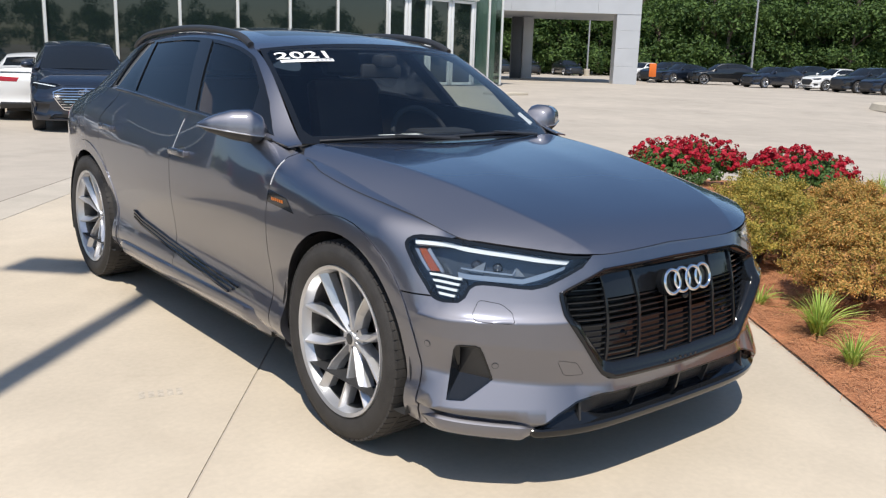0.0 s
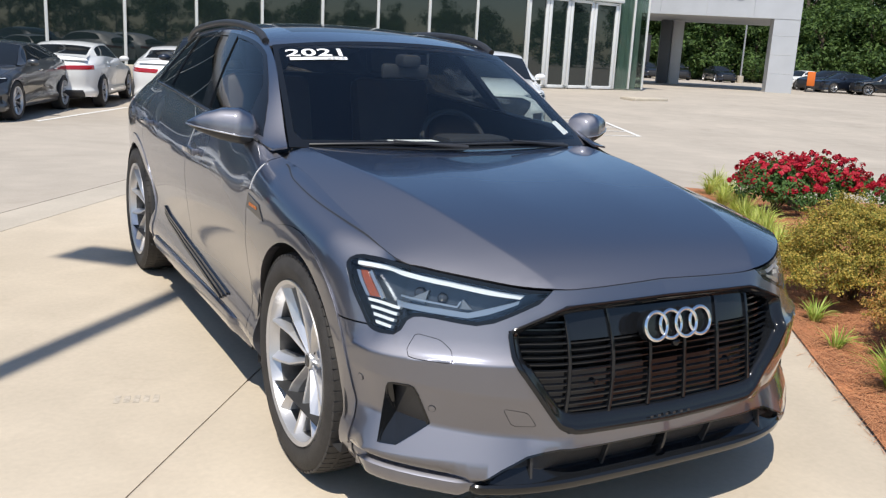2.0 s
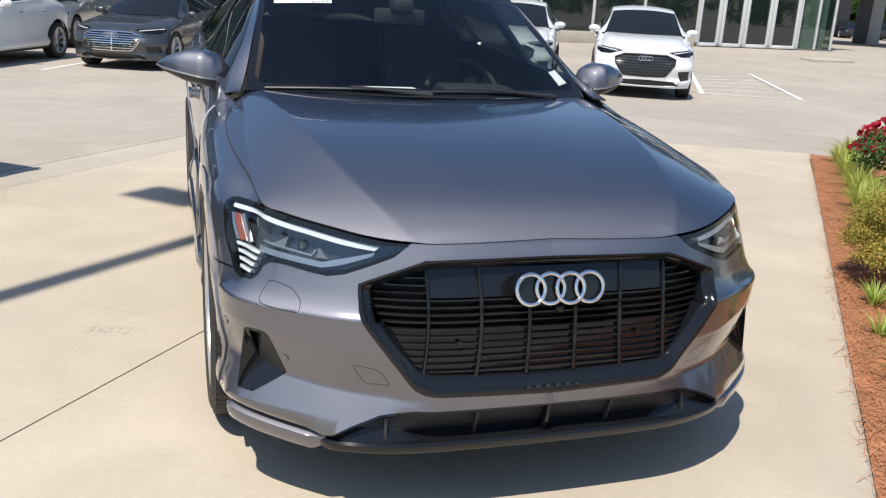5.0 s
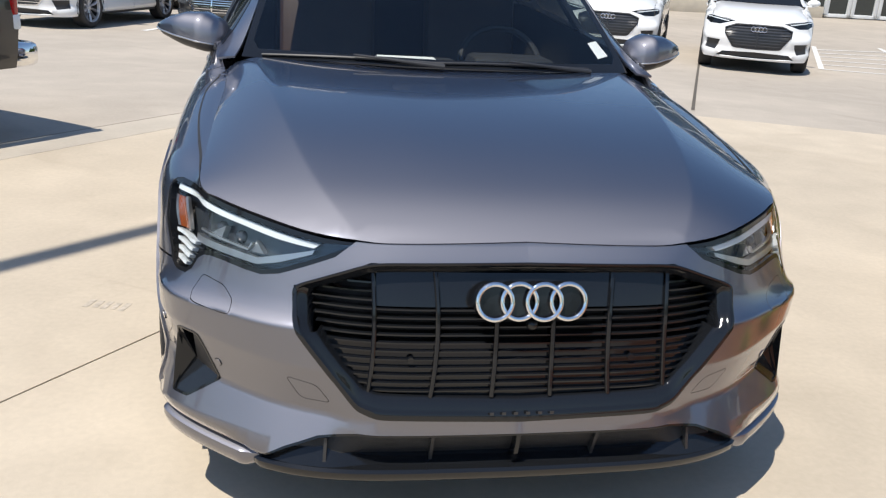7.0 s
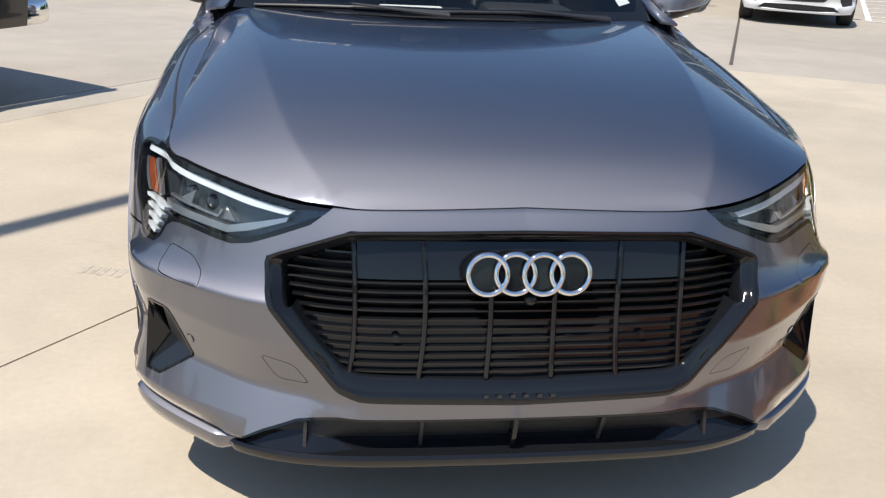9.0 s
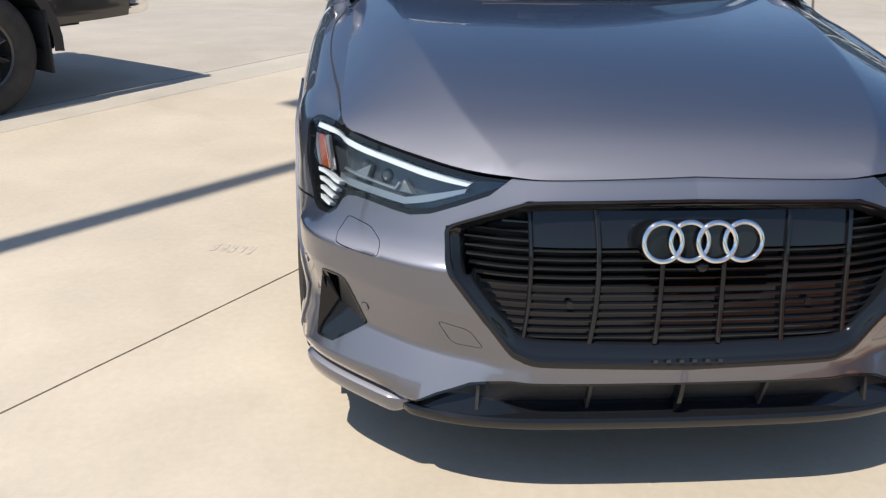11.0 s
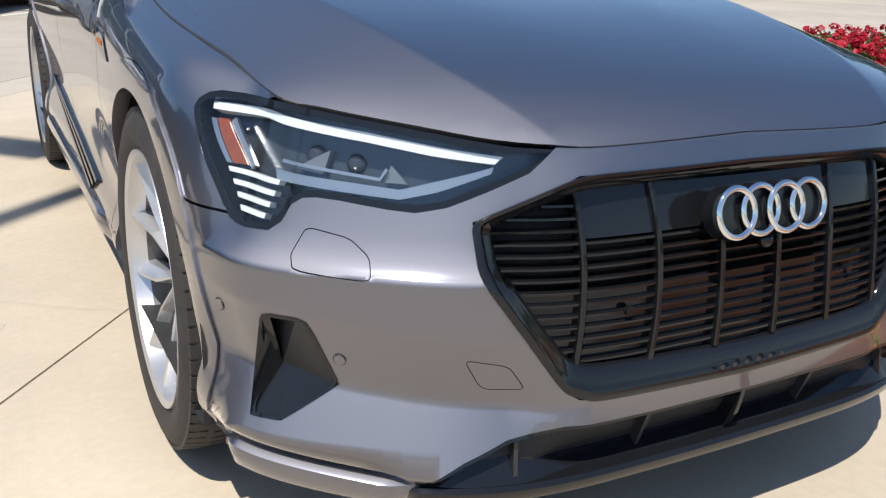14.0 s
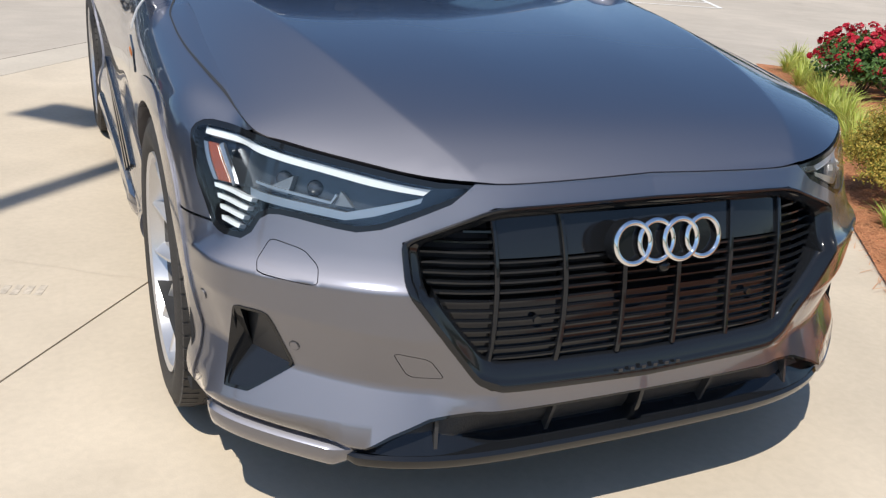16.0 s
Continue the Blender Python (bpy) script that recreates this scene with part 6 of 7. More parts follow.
def parked(name, label, category, place, turn, colour, sedan=False, sx=1.0, sy=1.0, sz=1.0, chrome=True, rim=RIM_SILVER, fine=True, group="parked cars"):
    """A parked car: painted body, glasshouse, lamps, grille, mirrors, wheels."""
    car = thing(name, Matrix.Translation(place) @ pose(0, 0, 0, 0, 0, turn), label, category, group)
    k3 = np.array([sx, sy, sz])
    cant, roofz = (SEDAN_CANT, SEDAN_ROOF) if sedan else (CANT, ROOF_Z)

    def fb(s, z):
        return body(s, z) * k3

    def fh(x, y):
        return hood(x, y) * k3

    def fs(a, b):
        return shield(a, b) * k3

    def ff_(y, w):
        b, c = BELT(y), cant(y)
        q = b + (c - b) * np.asarray(w)[..., None]
        h = np.clip(c[..., 1] - b[..., 1], 0, 1)
        return np.stack([q[..., 0] + .03 * h * np.sin(np.pi * np.clip(w, 0, 1)), y, q[..., 1]], -1) * k3

    def fr(a, y):
        c = cant(y)
        z = c[..., 1] + (1 - np.abs(a)**2.4) * (roofz(y) - c[..., 1])
        return np.stack([a * c[..., 0], y, z], -1) * k3
    st, ed = (0.09, 0.05) if fine else (0.20, 0.12)
    dom = [(s, float(ZBOT(s))) for s in np.arange(0.0, SMAX, 0.15)] + [(SMAX, float(ZBOT(SMAX)))] + [(s, float(ZTOP(s))) for s in np.arange(SMAX, 0, -0.1)] + [(0.0, float(ZTOP(0)))]
    low_in = [(0.62, 0.49), (0.93, 0.50), (0.95, 0.36), (0.70, 0.33)]
    regs = [("lamp", LAMP[:14] + [(0.96, 0.735), (0.70, 0.73)]), ("grille", GRILLE_OUT), ("intake", low_in), ("lower", [(-0.01, 0.335), (0.55, 0.32), (0.66, 0.24), (-0.01, 0.225)]),
            ("tail", [(SMAX - 0.98, 0.90), (SMAX - 0.30, 0.88), (SMAX - 0.25, 0.98), (SMAX - 0.98, 1.00)]), ("bumper_low", [(SMAX - 0.75, 0.20), (SMAX + 0.01, 0.20), (SMAX + 0.01, 0.42), (SMAX - 0.65, 0.42)]),
            ("sill", [(s_at(1.3), 0.15), (s_at(3.5), 0.15), (s_at(3.5), 0.275), (s_at(1.3), 0.265)]),
            ("open", arch(S_FA, 0.42)), ("open", arch(S_RA, 0.42))]
    if fine:
        for y in (1.48, 2.52, 3.36):
            regs.insert(0, ("gap", strip([(s_at(y), 0.2), (s_at(y), 1.15)], 0.007)))
    c = chart(fb, dom, regs, st, ed)
    part("body_shell", sheet(fb, c["base"], 0, 0.02), colour, car)
    if "gap" in c:
        part("panel_gap", sheet(fb, c["gap"], -0.01, 0), MATT_BLACK, car)
    for sd in (1, -1):
        one = dict(both=False, sides=(sd,))
        h = new("headlamp")
        h.parent = car
        part("lens", sheet(fb, c["lamp"], 0.001, 0.02, **one), GLOSS_BLACK, h)
        if fine:
            q = chart(fb, [(0.3, 0.6), (1.3, 0.6), (1.3, 0.9), (0.3, 0.9)], [("p", LAMP_DRL)], 0.08, 0.04)["p"]
            part("light_guide", sheet(fb, q, 0.003, 0.01, **one), DRL_WHITE, h)
        part("side_intake", sheet(fb, c["intake"], -0.02, 0.02, **one), SATIN_BLACK, car)
        part("tail_lamp", sheet(fb, c["tail"], 0.002, 0.02, **one), RED_LENS, car)
    part("grille_panel", sheet(fb, c["grille"], -0.02, 0.02), SATIN_BLACK, car)
    part("lower_intake", sheet(fb, c["lower"], -0.03, 0.03), SATIN_BLACK, car)
    part("sill_trim", sheet(fb, c["sill"], 0.004, 0.02), SATIN_BLACK, car)
    part("rear_valance", sheet(fb, c["bumper_low"], 0.004, 0.02), SATIN_BLACK, car)
    gd = [(0.0, 0.30), (0.66, 0.30), (0.66, 0.80), (0.0, 0.80)]
    if fine:
        q = chart(fb, gd, [("p", GRILLE_OUT), ("open", shrunk(GRILLE_OUT, 0.016))], 0.08, 0.03)["p"]
        part("grille_frame", sheet(fb, q, 0.006, 0.03), CHROME if chrome else SATIN_BLACK, car)
        for j in range(7):
            z = 0.44 + j * 0.045
            e = float(np.interp(z, [0.40, 0.62, 0.69, 0.76], [0.39, 0.55, 0.56, 0.37])) - 0.02
            ln_ = np.linspace(-e, e, 17)
            rows = []
            for dz in (-0.006, 0.006):
                r = on(fb, [(abs(s), z + dz) for s in ln_], -0.004)
                r[:, 0] *= np.where(ln_ < 0, -1, 1)
                rows.append(r)
            part("grille_bar", (np.concatenate(rows), [(i, i + 1, 18 + i, 17 + i) for i in range(16)]), CHROME if chrome else RIM_DARK, car)
        for j in range(4):
            x = (-0.0885 + 0.059 * j) * sx
            part("badge_ring", moved(tube([(0.042 * math.cos(a), 0, 0.042 * math.sin(a)) for a in np.linspace(0, 2 * math.pi, 21)[:-1]], 0.006, 6, True), Matrix.Translation((x, 0.055 * sy, 0.69 * sz))), CHROME, car)
    hd = [(0.0, 0.148), (0.405, 0.152), (0.5, 0.2), (0.645, 0.28), (0.75, 0.369), (0.775, 0.48), (0.776, 1.0), (0.770, 1.40), (0.74, 1.455), (0.40, 1.39), (0.0, 1.36)]
    part("bonnet", sheet(fh, chart(fh, hd, [], st, ed)["base"], 0, 0.02), colour, car)
    part("windscreen", sheet(fs, chart(fs, [(0, 0), (1, 0), (1, 1), (0, 1)], [], 0.2, 0.1)["base"], 0, 0), CAR_GLASS, car)
    part("cowl", sheet(fh, chart(fh, [(0.0, 1.33), (0.45, 1.36), (0.79, 1.42), (0.80, 1.54), (0.0, 1.46)], [], 0.15, 0.1)["base"], -0.015, 0), SATIN_BLACK, car)
    yr = 3.55 if sedan else 4.40
    part("roof", sheet(fr, chart(fr, [(0, 2.012), (0.6, 2.058), (0.998, 2.14), (0.998, yr), (0, yr)], [], 0.15, 0.1)["base"], 0, 0.01), colour, car)
    if sedan:
        part("rear_window", sheet(fr, chart(fr, [(0, 3.55), (0.94, 3.55), (0.90, 4.20), (0, 4.24)], [], 0.15, 0.1)["base"], 0.001, 0), CAR_GLASS, car)
        part("boot_lid", sheet(fr, chart(fr, [(0, 3.55), (0.998, 3.55), (0.998, 4.62), (0, 4.62)], [("open", [(-0.01, 3.55), (0.94, 3.55), (0.90, 4.20), (-0.01, 4.24)])], 0.15, 0.08)["base"], 0, 0), colour, car)
        v = []
        nn = 15
        for i in range(nn):
            a = -1 + 2 * i / (nn - 1)
            v.append(fr(np.array(a * 0.998), np.array(4.62)))
        for i in range(nn):
            a = -1 + 2 * i / (nn - 1)
            v.append(np.array([a * 0.74, 4.735 - 0.12 * abs(a)**4, 1.105]) * k3)
        part("boot_edge", (v, [(i, i + 1, nn + i + 1, nn + i) for i in range(nn - 1)]), colour, car)
    else:
        rows, nn = [], 15
        for t in (0, 0.33, 0.66, 1.0):
            for i in range(nn):
                a = -1 + 2 * i / (nn - 1)
                p = fr(np.array(a * 0.998), np.array(4.40))
                q = np.array([a * 0.74, 4.735 - 0.12 * abs(a)**4, 1.105]) * k3
                b = p + (q - p) * t
                b[1] += 0.08 * math.sin(math.pi * t)
                rows.append(b)
        part("rear_window", (rows, [(r * nn + i + 1, r * nn + i, (r + 1) * nn + i, (r + 1) * nn + i + 1) for r in range(3) for i in range(nn - 1)]), CAR_GLASS, car)
    top_y = 3.9 if sedan else 4.0
    dl = [(1.72, 0.05), (2.2, 0.05), (3.0, 0.05), (top_y - 0.25, 0.06), (top_y, 0.12), (top_y - 0.15, 0.6), (3.60, 0.88), (3.0, 0.90), (2.5, 0.90), (2.1, 0.88), (1.9, 0.84), (1.80, 0.70)]
    fl_ = chart(ff_, [(1.46, 0), (4.60, 0), (4.60, 1), (1.46, 1)], [("glass", dl), ("pillar", [(2.50, 0.05), (2.60, 0.05), (2.64, 0.90), (2.56, 0.90)])], 0.15, 0.06)
    for sd in (1, -1):
        one = dict(both=False, sides=(sd,))
        part("side_frame", sheet(ff_, fl_["base"], 0, 0.01, **one), colour, car)
        part("side_window", sheet(ff_, fl_["glass"], -0.004, 0, **one), CAR_GLASS, car)
        part("door_pillar", sheet(ff_, fl_["pillar"], 0, 0, **one), GLOSS_BLACK, car)
        bm = bmesh.new()
        bmesh.ops.create_uvsphere(bm, u_segments=12, v_segments=8, radius=1, matrix=Matrix.Translation((sd * 0.95 * sx, 1.73 * sy, 1.11 * sz)) @ Matrix.Diagonal((0.12, 0.07, 0.07, 1)))
        box(bm, sd * 0.85 * sx, 1.70 * sy, 1.06 * sz, 0.14, 0.05, 0.03)
        part("wing_mirror", bm, colour, car)
        if fine:
            for y in (2.34, 3.28):
                cpos = on(fb, [(s_at(y), 0.94)], 0.012, sd)[0]
                part("door_handle", boxes((cpos[0], cpos[1], cpos[2], 0.025, 0.18, 0.03), bev=0.008), CHROME if chrome else colour, car)
    part("underbody", boxes((0, 2.45 * sy, 0.26 * sz, 1.1 * sx, 4.3 * sy, 0.10), (0, 2.4 * sy, 0.42, 1.72 * sx, 1.7, 0.4), (0, 0.6, 0.4, 1.0, 0.5, 0.3), (0, 4.3 * sy, 0.45, 1.2, 0.5, 0.3), bev=0.02), MATT_BLACK, car)
    part("cabin", boxes((0, 2.9 * sy, 0.95 * sz, 1.4 * sx, 2.6, 0.3)), CABIN, car)
    R = 0.36
    for x, y in ((-0.80 * sx, FRONT_AXLE * sy), (0.80 * sx, FRONT_AXLE * sy), (-0.80 * sx, REAR_AXLE * sy), (0.80 * sx, REAR_AXLE * sy)):
        wh = new("wheel")
        wh.parent = car
        wh.matrix_basis = Matrix.Translation((x, y, R))
        wheel("wheel", wh, (0, 0, 0), -1 if x < 0 else 1, rim, R, 0.255, 0.118, 0)
    for y in (FRONT_AXLE * sy, REAR_AXLE * sy):
        for sd in (1, -1):
            g = lathe([(0.0, 0.50 * sx), (0.43, 0.50 * sx), (0.43, 0.90 * sx)], 24)
            part("wheel_arch_liner", ([(sd * p[0], p[1] + y, max(p[2], -0.12) + 0.37) for p in g[0]], g[1]), MATT_BLACK, car)
    return car


def at(x, y):
    return (x, y, dip(x, y) - 0.0)


white_a = parked("white_suv", "white SUV with dark grille parked on the lot", "car", at(7.52, 12.75), -26, PAINT_WHITE, sx=1.04, sy=1.02, sz=1.10, chrome=False, rim=RIM_DARK)
copy_thing(white_a, Matrix.Translation(at(5.30, 14.35)) @ pose(0, 0, 0, 0, 0, -26))
parked("grey_sedan", "dark grey sedan with chrome grille bars on the lot", "car", at(-2.05, 15.6), -22, PAINT_DAYTONA, True, sx=1.0, sy=0.97, sz=0.93)
white_s = parked("white_sedan", "white fastback sedan seen from behind", "car", at(1.55, 23.4), 160, PAINT_WHITE, True, sx=1.0, sy=0.97, sz=0.93)
copy_thing(white_s, Matrix.Translation(at(3.8, 22.9)) @ pose(0, 0, 0, 0, 0, 162))
parked("dark_suv", "black SUV with chrome grille frame on the lot", "car", at(2.55, 15.4), -14, PAINT_DARKBLUE, sx=1.05, sy=1.02, sz=1.10)
parked("pale_suv", "white compact SUV parked at an angle on the lot", "car", at(-5.25, 14.8), -20, PAINT_WHITE, sx=1.0, sy=0.94, sz=1.0)
parked("silver_suv", "silver SUV parked behind a white one", "car", at(-4.2, 20.5), -16, PAINT_SILVER, sx=1.0, sy=0.94, sz=1.0)


def pickup():
    """A dark pickup beside the pad, its tail towards the building."""
    t = thing("pickup_truck", Matrix.Translation((-3.10, 3.86, -0.004)) @ pose(0, 0, 0, 0, 0, -37.7) @ Matrix.Translation((-0.93, -4.20, 0)), "dark bronze pickup truck with black alloy wheels", "pickup truck", "parked cars")
    rear, front = 4.20, 0.95
    # flank sheet with wheel openings, in (y, z)

    def side(y, z):
        y, z = np.asarray(y, float), np.asarray(z, float)
        x = 0.945 - 0.05 * np.clip((z - 0.85) / 0.35, 0, 1)**2 - 0.05 * np.clip((0.62 - z) / 0.2, 0, 1)**2 - 0.10 * np.clip((0.5 - y) / 0.5, 0, 1)**2 - 0.03 * np.clip((y - 5.0) / 0.4, 0, 1)**2
        return np.stack([x, y, z], -1)
    dom = [(0.02, 0.45), (5.32, 0.52), (5.36, 0.80), (5.36, 1.25), (3.55, 1.25), (3.45, 1.17), (1.55, 1.15), (0.9, 1.10), (0.1, 1.02), (0.0, 0.8)]
    c = chart(side, dom, [("gap", strip([(3.50, 0.3), (3.50, 1.3)], 0.02)), ("gap", strip([(2.45, 0.5), (2.45, 1.3)], 0.008)), ("open", arc((front, 0.40), 0.50, -40, 220, 30)), ("open", arc((rear, 0.40), 0.50, -40, 220, 30))], 0.12, 0.05)
    for sd in (1, -1):
        part("side_panel", sheet(side, c["base"], 0, 0.03, both=False, sides=(sd,)), PAINT_BRONZE, t)
        for y in (front, rear):
            v = [(sd * (0.93 + (0.035 if r > 0.5 else 0.02)), y + r * math.cos(radians(a)), 0.40 + r * math.sin(radians(a))) for r in (0.50, 0.56) for a in range(-5, 186, 10)]
            m = 20
            part("arch_flare", (v, [(i, i + 1, m + i + 1, m + i) for i in range(m - 1)]), SATIN_BLACK, t)
            g = lathe([(0.0, 0.45), (0.52, 0.45), (0.52, 0.93)], 28)
            part("wheel_arch_liner", ([(sd * p[0], p[1] + y, max(p[2], -0.05) + 0.42) for p in g[0]], g[1]), MATT_BLACK, t)
            wh = new("wheel")
            wh.parent = t
            wh["label"] = "dark alloy wheel with off-road tyre"
            wh.matrix_basis = Matrix.Translation((sd * 0.81, y, 0.395))
            wheel("wheel", wh, (0, 0, 0), sd, RIM_DARK, 0.395, 0.225, 0.128, 1)
        part("mud_flap", boxes((sd * 0.84, rear + 0.46, 0.42, 0.25, 0.02, 0.40), bev=0.006), MATT_BLACK, t)
        tl = boxes((sd * 0.84, 5.335, 0.985, 0.17, 0.075, 0.40), bev=0.02)
        lamp = part("tail_lamp", tl, RED_LENS, t, "red tail lamp with clear lower lens")
        part("reversing_lens", boxes((sd * 0.845, 5.345, 0.83, 0.165, 0.07, 0.11), bev=0.015), DRL_WHITE, lamp)
    part("load_bed", boxes((0, 4.42, 0.78, 1.66, 1.78, 0.10), (0.86, 4.42, 1.22, 0.10, 1.80, 0.06), (-0.86, 4.42, 1.22, 0.10, 1.80, 0.06), bev=0.02), MATT_BLACK, t)
    part("tailgate", boxes((0, 5.33, 0.97, 1.52, 0.07, 0.56), bev=0.02), PAINT_BRONZE, t)
    bp = boxes((0, 5.46, 0.60, 1.78, 0.16, 0.17), (0.80, 5.40, 0.60, 0.22, 0.22, 0.17), (-0.80, 5.40, 0.60, 0.22, 0.22, 0.17), bev=0.045)
    part("rear_bumper", bp, CHROME, t, "chrome rear bumper")
    part("frame_rails", boxes((0.45, 2.7, 0.50, 0.12, 5.0, 0.14), (-0.45, 2.7, 0.50, 0.12, 5.0, 0.14), (0, rear, 0.40, 1.4, 0.10, 0.10), (0, front, 0.40, 1.4, 0.10, 0.10)), MATT_BLACK, t)
    # cab
    bm = bmesh.new()
    prof = [(1.52, 1.15), (2.25, 1.70), (2.75, 1.76), (3.30, 1.72), (3.50, 1.20)]
    L = [bm.verts.new((0.90 - 0.28 * (z - 1.15), y, z)) for y, z in prof]
    Rr = [bm.verts.new((-(0.90 - 0.28 * (z - 1.15)), y, z)) for y, z in prof]
    for i in range(4):
        bm.faces.new((L[i], L[i + 1], Rr[i + 1], Rr[i]))
    bm.faces.new(L[::-1])
    bm.faces.new(Rr)
    bmesh.ops.recalc_face_normals(bm, faces=bm.faces)
    bmesh.ops.bevel(bm, geom=bm.edges[:], offset=0.05, segments=3, affect="EDGES")
    part("cab", bm, PAINT_BRONZE, t)
    for sd in (1, -1):
        for poly in (((1.80, 1.20), (2.44, 1.20), (2.44, 1.62), (2.28, 1.60)), ((2.52, 1.20), (3.34, 1.22), (3.22, 1.60), (2.52, 1.64))):
            v = [(sd * (0.912 - 0.28 * (z - 1.15)), y, z) for y, z in poly]
            part("side_window", (v, [(0, 1, 2, 3) if sd > 0 else (3, 2, 1, 0)]), CAR_GLASS, t, smooth=False)
        part("wing_mirror", boxes((sd * 1.02, 1.85, 1.22, 0.20, 0.08, 0.16), bev=0.03), PAINT_BRONZE, t)
    part("windscreen", ([(0.80, 1.58, 1.22), (-0.80, 1.58, 1.22), (-0.70, 2.18, 1.67), (0.70, 2.18, 1.67)], [(0, 1, 2, 3)]), CAR_GLASS, t, smooth=False)
    part("bonnet", boxes((0, 0.80, 1.02, 1.72, 1.55, 0.22), (0, 0.10, 0.80, 1.70, 0.20, 0.55), bev=0.06), PAINT_BRONZE, t)
    part("front_bumper", boxes((0, 0.05, 0.55, 1.8, 0.22, 0.25), bev=0.05), SATIN_BLACK, t)


pickup()


# -- dealership building --
FACADE_GLASS = mat("facade_glass", (0.012, 0.020, 0.020), 0.02, spec=0.9)
MULLION = mat("mullion_white", (0.72, 0.73, 0.72), 0.45, vary=0.04, scale=3)
PANEL = mat("panel_grey", (0.52, 0.53, 0.55), 0.45, 0.2, vary=0.05, scale=0.8)
SOFFIT = mat("soffit_grey", (0.40, 0.41, 0.42), 0.7, vary=0.05, scale=1.5)
PIER_DARK = mat("column_dark", (0.085, 0.09, 0.10), 0.5, 0.2, vary=0.08, scale=2)
LEDGE = mat("ledge_stone", (0.50, 0.44, 0.35), 0.85, vary=0.1, scale=2)
CURTAIN = mat("curtain_pale", (0.42, 0.50, 0.47), 0.7, vary=0.10, scale=4)
SIGN_INK = mat("sign_dark", (0.05, 0.05, 0.055), 0.5)
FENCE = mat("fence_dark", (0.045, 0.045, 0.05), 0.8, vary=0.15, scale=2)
ORANGE_SIGN = mat("sign_orange", (0.70, 0.16, 0.02), 0.6)
POLE_GREY = mat("pole_galvanised", (0.42, 0.42, 0.42), 0.5, 0.6, vary=0.1, scale=5)

bld = thing("dealership_building", Matrix.Translation((0, 29.5, 0)) @ pose(0, 0, 0, 0, 0, 5.71), "glass-fronted dealership building with white mullions", "building", kind="structure")
X0, X1 = -13.0, 28.55
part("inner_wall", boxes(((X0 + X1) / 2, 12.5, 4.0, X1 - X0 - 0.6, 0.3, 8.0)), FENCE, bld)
part("roof", boxes(((X0 + X1) / 2, 6.4, 8.2, X1 - X0 + 1.5, 14, 0.5), bev=0.05), PANEL, bld)
part("end_wall", boxes((X0 - 0.1, 6.5, 4.0, 0.2, 13.0, 8.0)), PANEL, bld)
part("plinth", boxes(((X0 + 20.5) / 2, -0.16, 0.12, 20.5 - X0, 0.36, 0.60), bev=0.03), LEDGE, bld)
part("floor_slab", boxes(((X0 + X1) / 2, 6.4, -0.10, X1 - X0, 12.6, 0.28)), LEDGE, bld)
xs = [5.72 + 2.45 * k for k in range(-7, 6)] + [20.75]
for a, b in zip(xs, xs[1:]):
    for z0, z1 in ((0.35, 4.05), (4.15, 7.9)):
        part("window_pane", boxes(((a + b) / 2, 0.0, (z0 + z1) / 2, b - a - 0.05, 0.03, z1 - z0)), FACADE_GLASS, bld, smooth=False)
for a in xs:
    part("mullion", boxes((a, -0.03, 4.1, 0.085, 0.16, 7.9), bev=0.01), MULLION, bld)
part("transom", boxes(((xs[0] + xs[-1]) / 2, -0.025, 4.10, xs[-1] - xs[0], 0.14, 0.09)), MULLION, bld)
dx = [20.75, 22.0, 23.3, 24.8, 26.4]
for a, b in zip(dx, dx[1:]):
    dr = new("door")
    dr.parent = bld
    dr["label"] = "tall glazed door in a white frame"
    part("door_pane", boxes(((a + b) / 2, 0.0, 2.05, b - a - 0.30, 0.03, 3.8)), FACADE_GLASS, dr, smooth=False)
    part("door_frame", boxes((a + 0.10, -0.03, 2.03, 0.16, 0.12, 4.0), (b - 0.10, -0.03, 2.03, 0.16, 0.12, 4.0), ((a + b) / 2, -0.03, 4.0, b - a - 0.04, 0.12, 0.12), ((a + b) / 2, -0.03, 0.10, b - a - 0.04, 0.12, 0.14), bev=0.01), MULLION, dr)
part("door_head", boxes((23.6, -0.06, 4.18, 6.0, 0.30, 0.16), bev=0.02), MULLION, bld)
part("window_pane", boxes((23.6, 0.0, 6.1, 5.6, 0.03, 3.6)), FACADE_GLASS, bld, smooth=False)
for a, b in ((26.5, 27.5), (27.55, 28.5)):
    part("window_pane", boxes(((a + b) / 2, 0.0, 4.0, b - a, 0.03, 7.8)), SIDE_GLASS, bld, smooth=False)
part("window_pane", boxes((28.5, 3.0, 4.0, 0.03, 6.0, 7.8)), SIDE_GLASS, bld, smooth=False)
for a in (26.45, 27.52):
    part("mullion", boxes((a, -0.03, 4.0, 0.07, 0.14, 7.9), bev=0.01), MULLION, bld)
part("mullion", boxes((28.52, -0.02, 4.0, 0.10, 0.10, 7.9), bev=0.01), MULLION, bld)
v, f = [], []
for k in range(61):
    x = 26.5 + 2.0 * k / 60
    y = 0.45 + 0.07 * math.sin(k * 1.15)
    v += [(x, y, 0.05), (x, y, 7.8)]
f = [(2 * k, 2 * k + 2, 2 * k + 3, 2 * k + 1) for k in range(60)]
part("curtain", (v, f), CURTAIN, bld, "pale hanging curtain behind the corner glass")
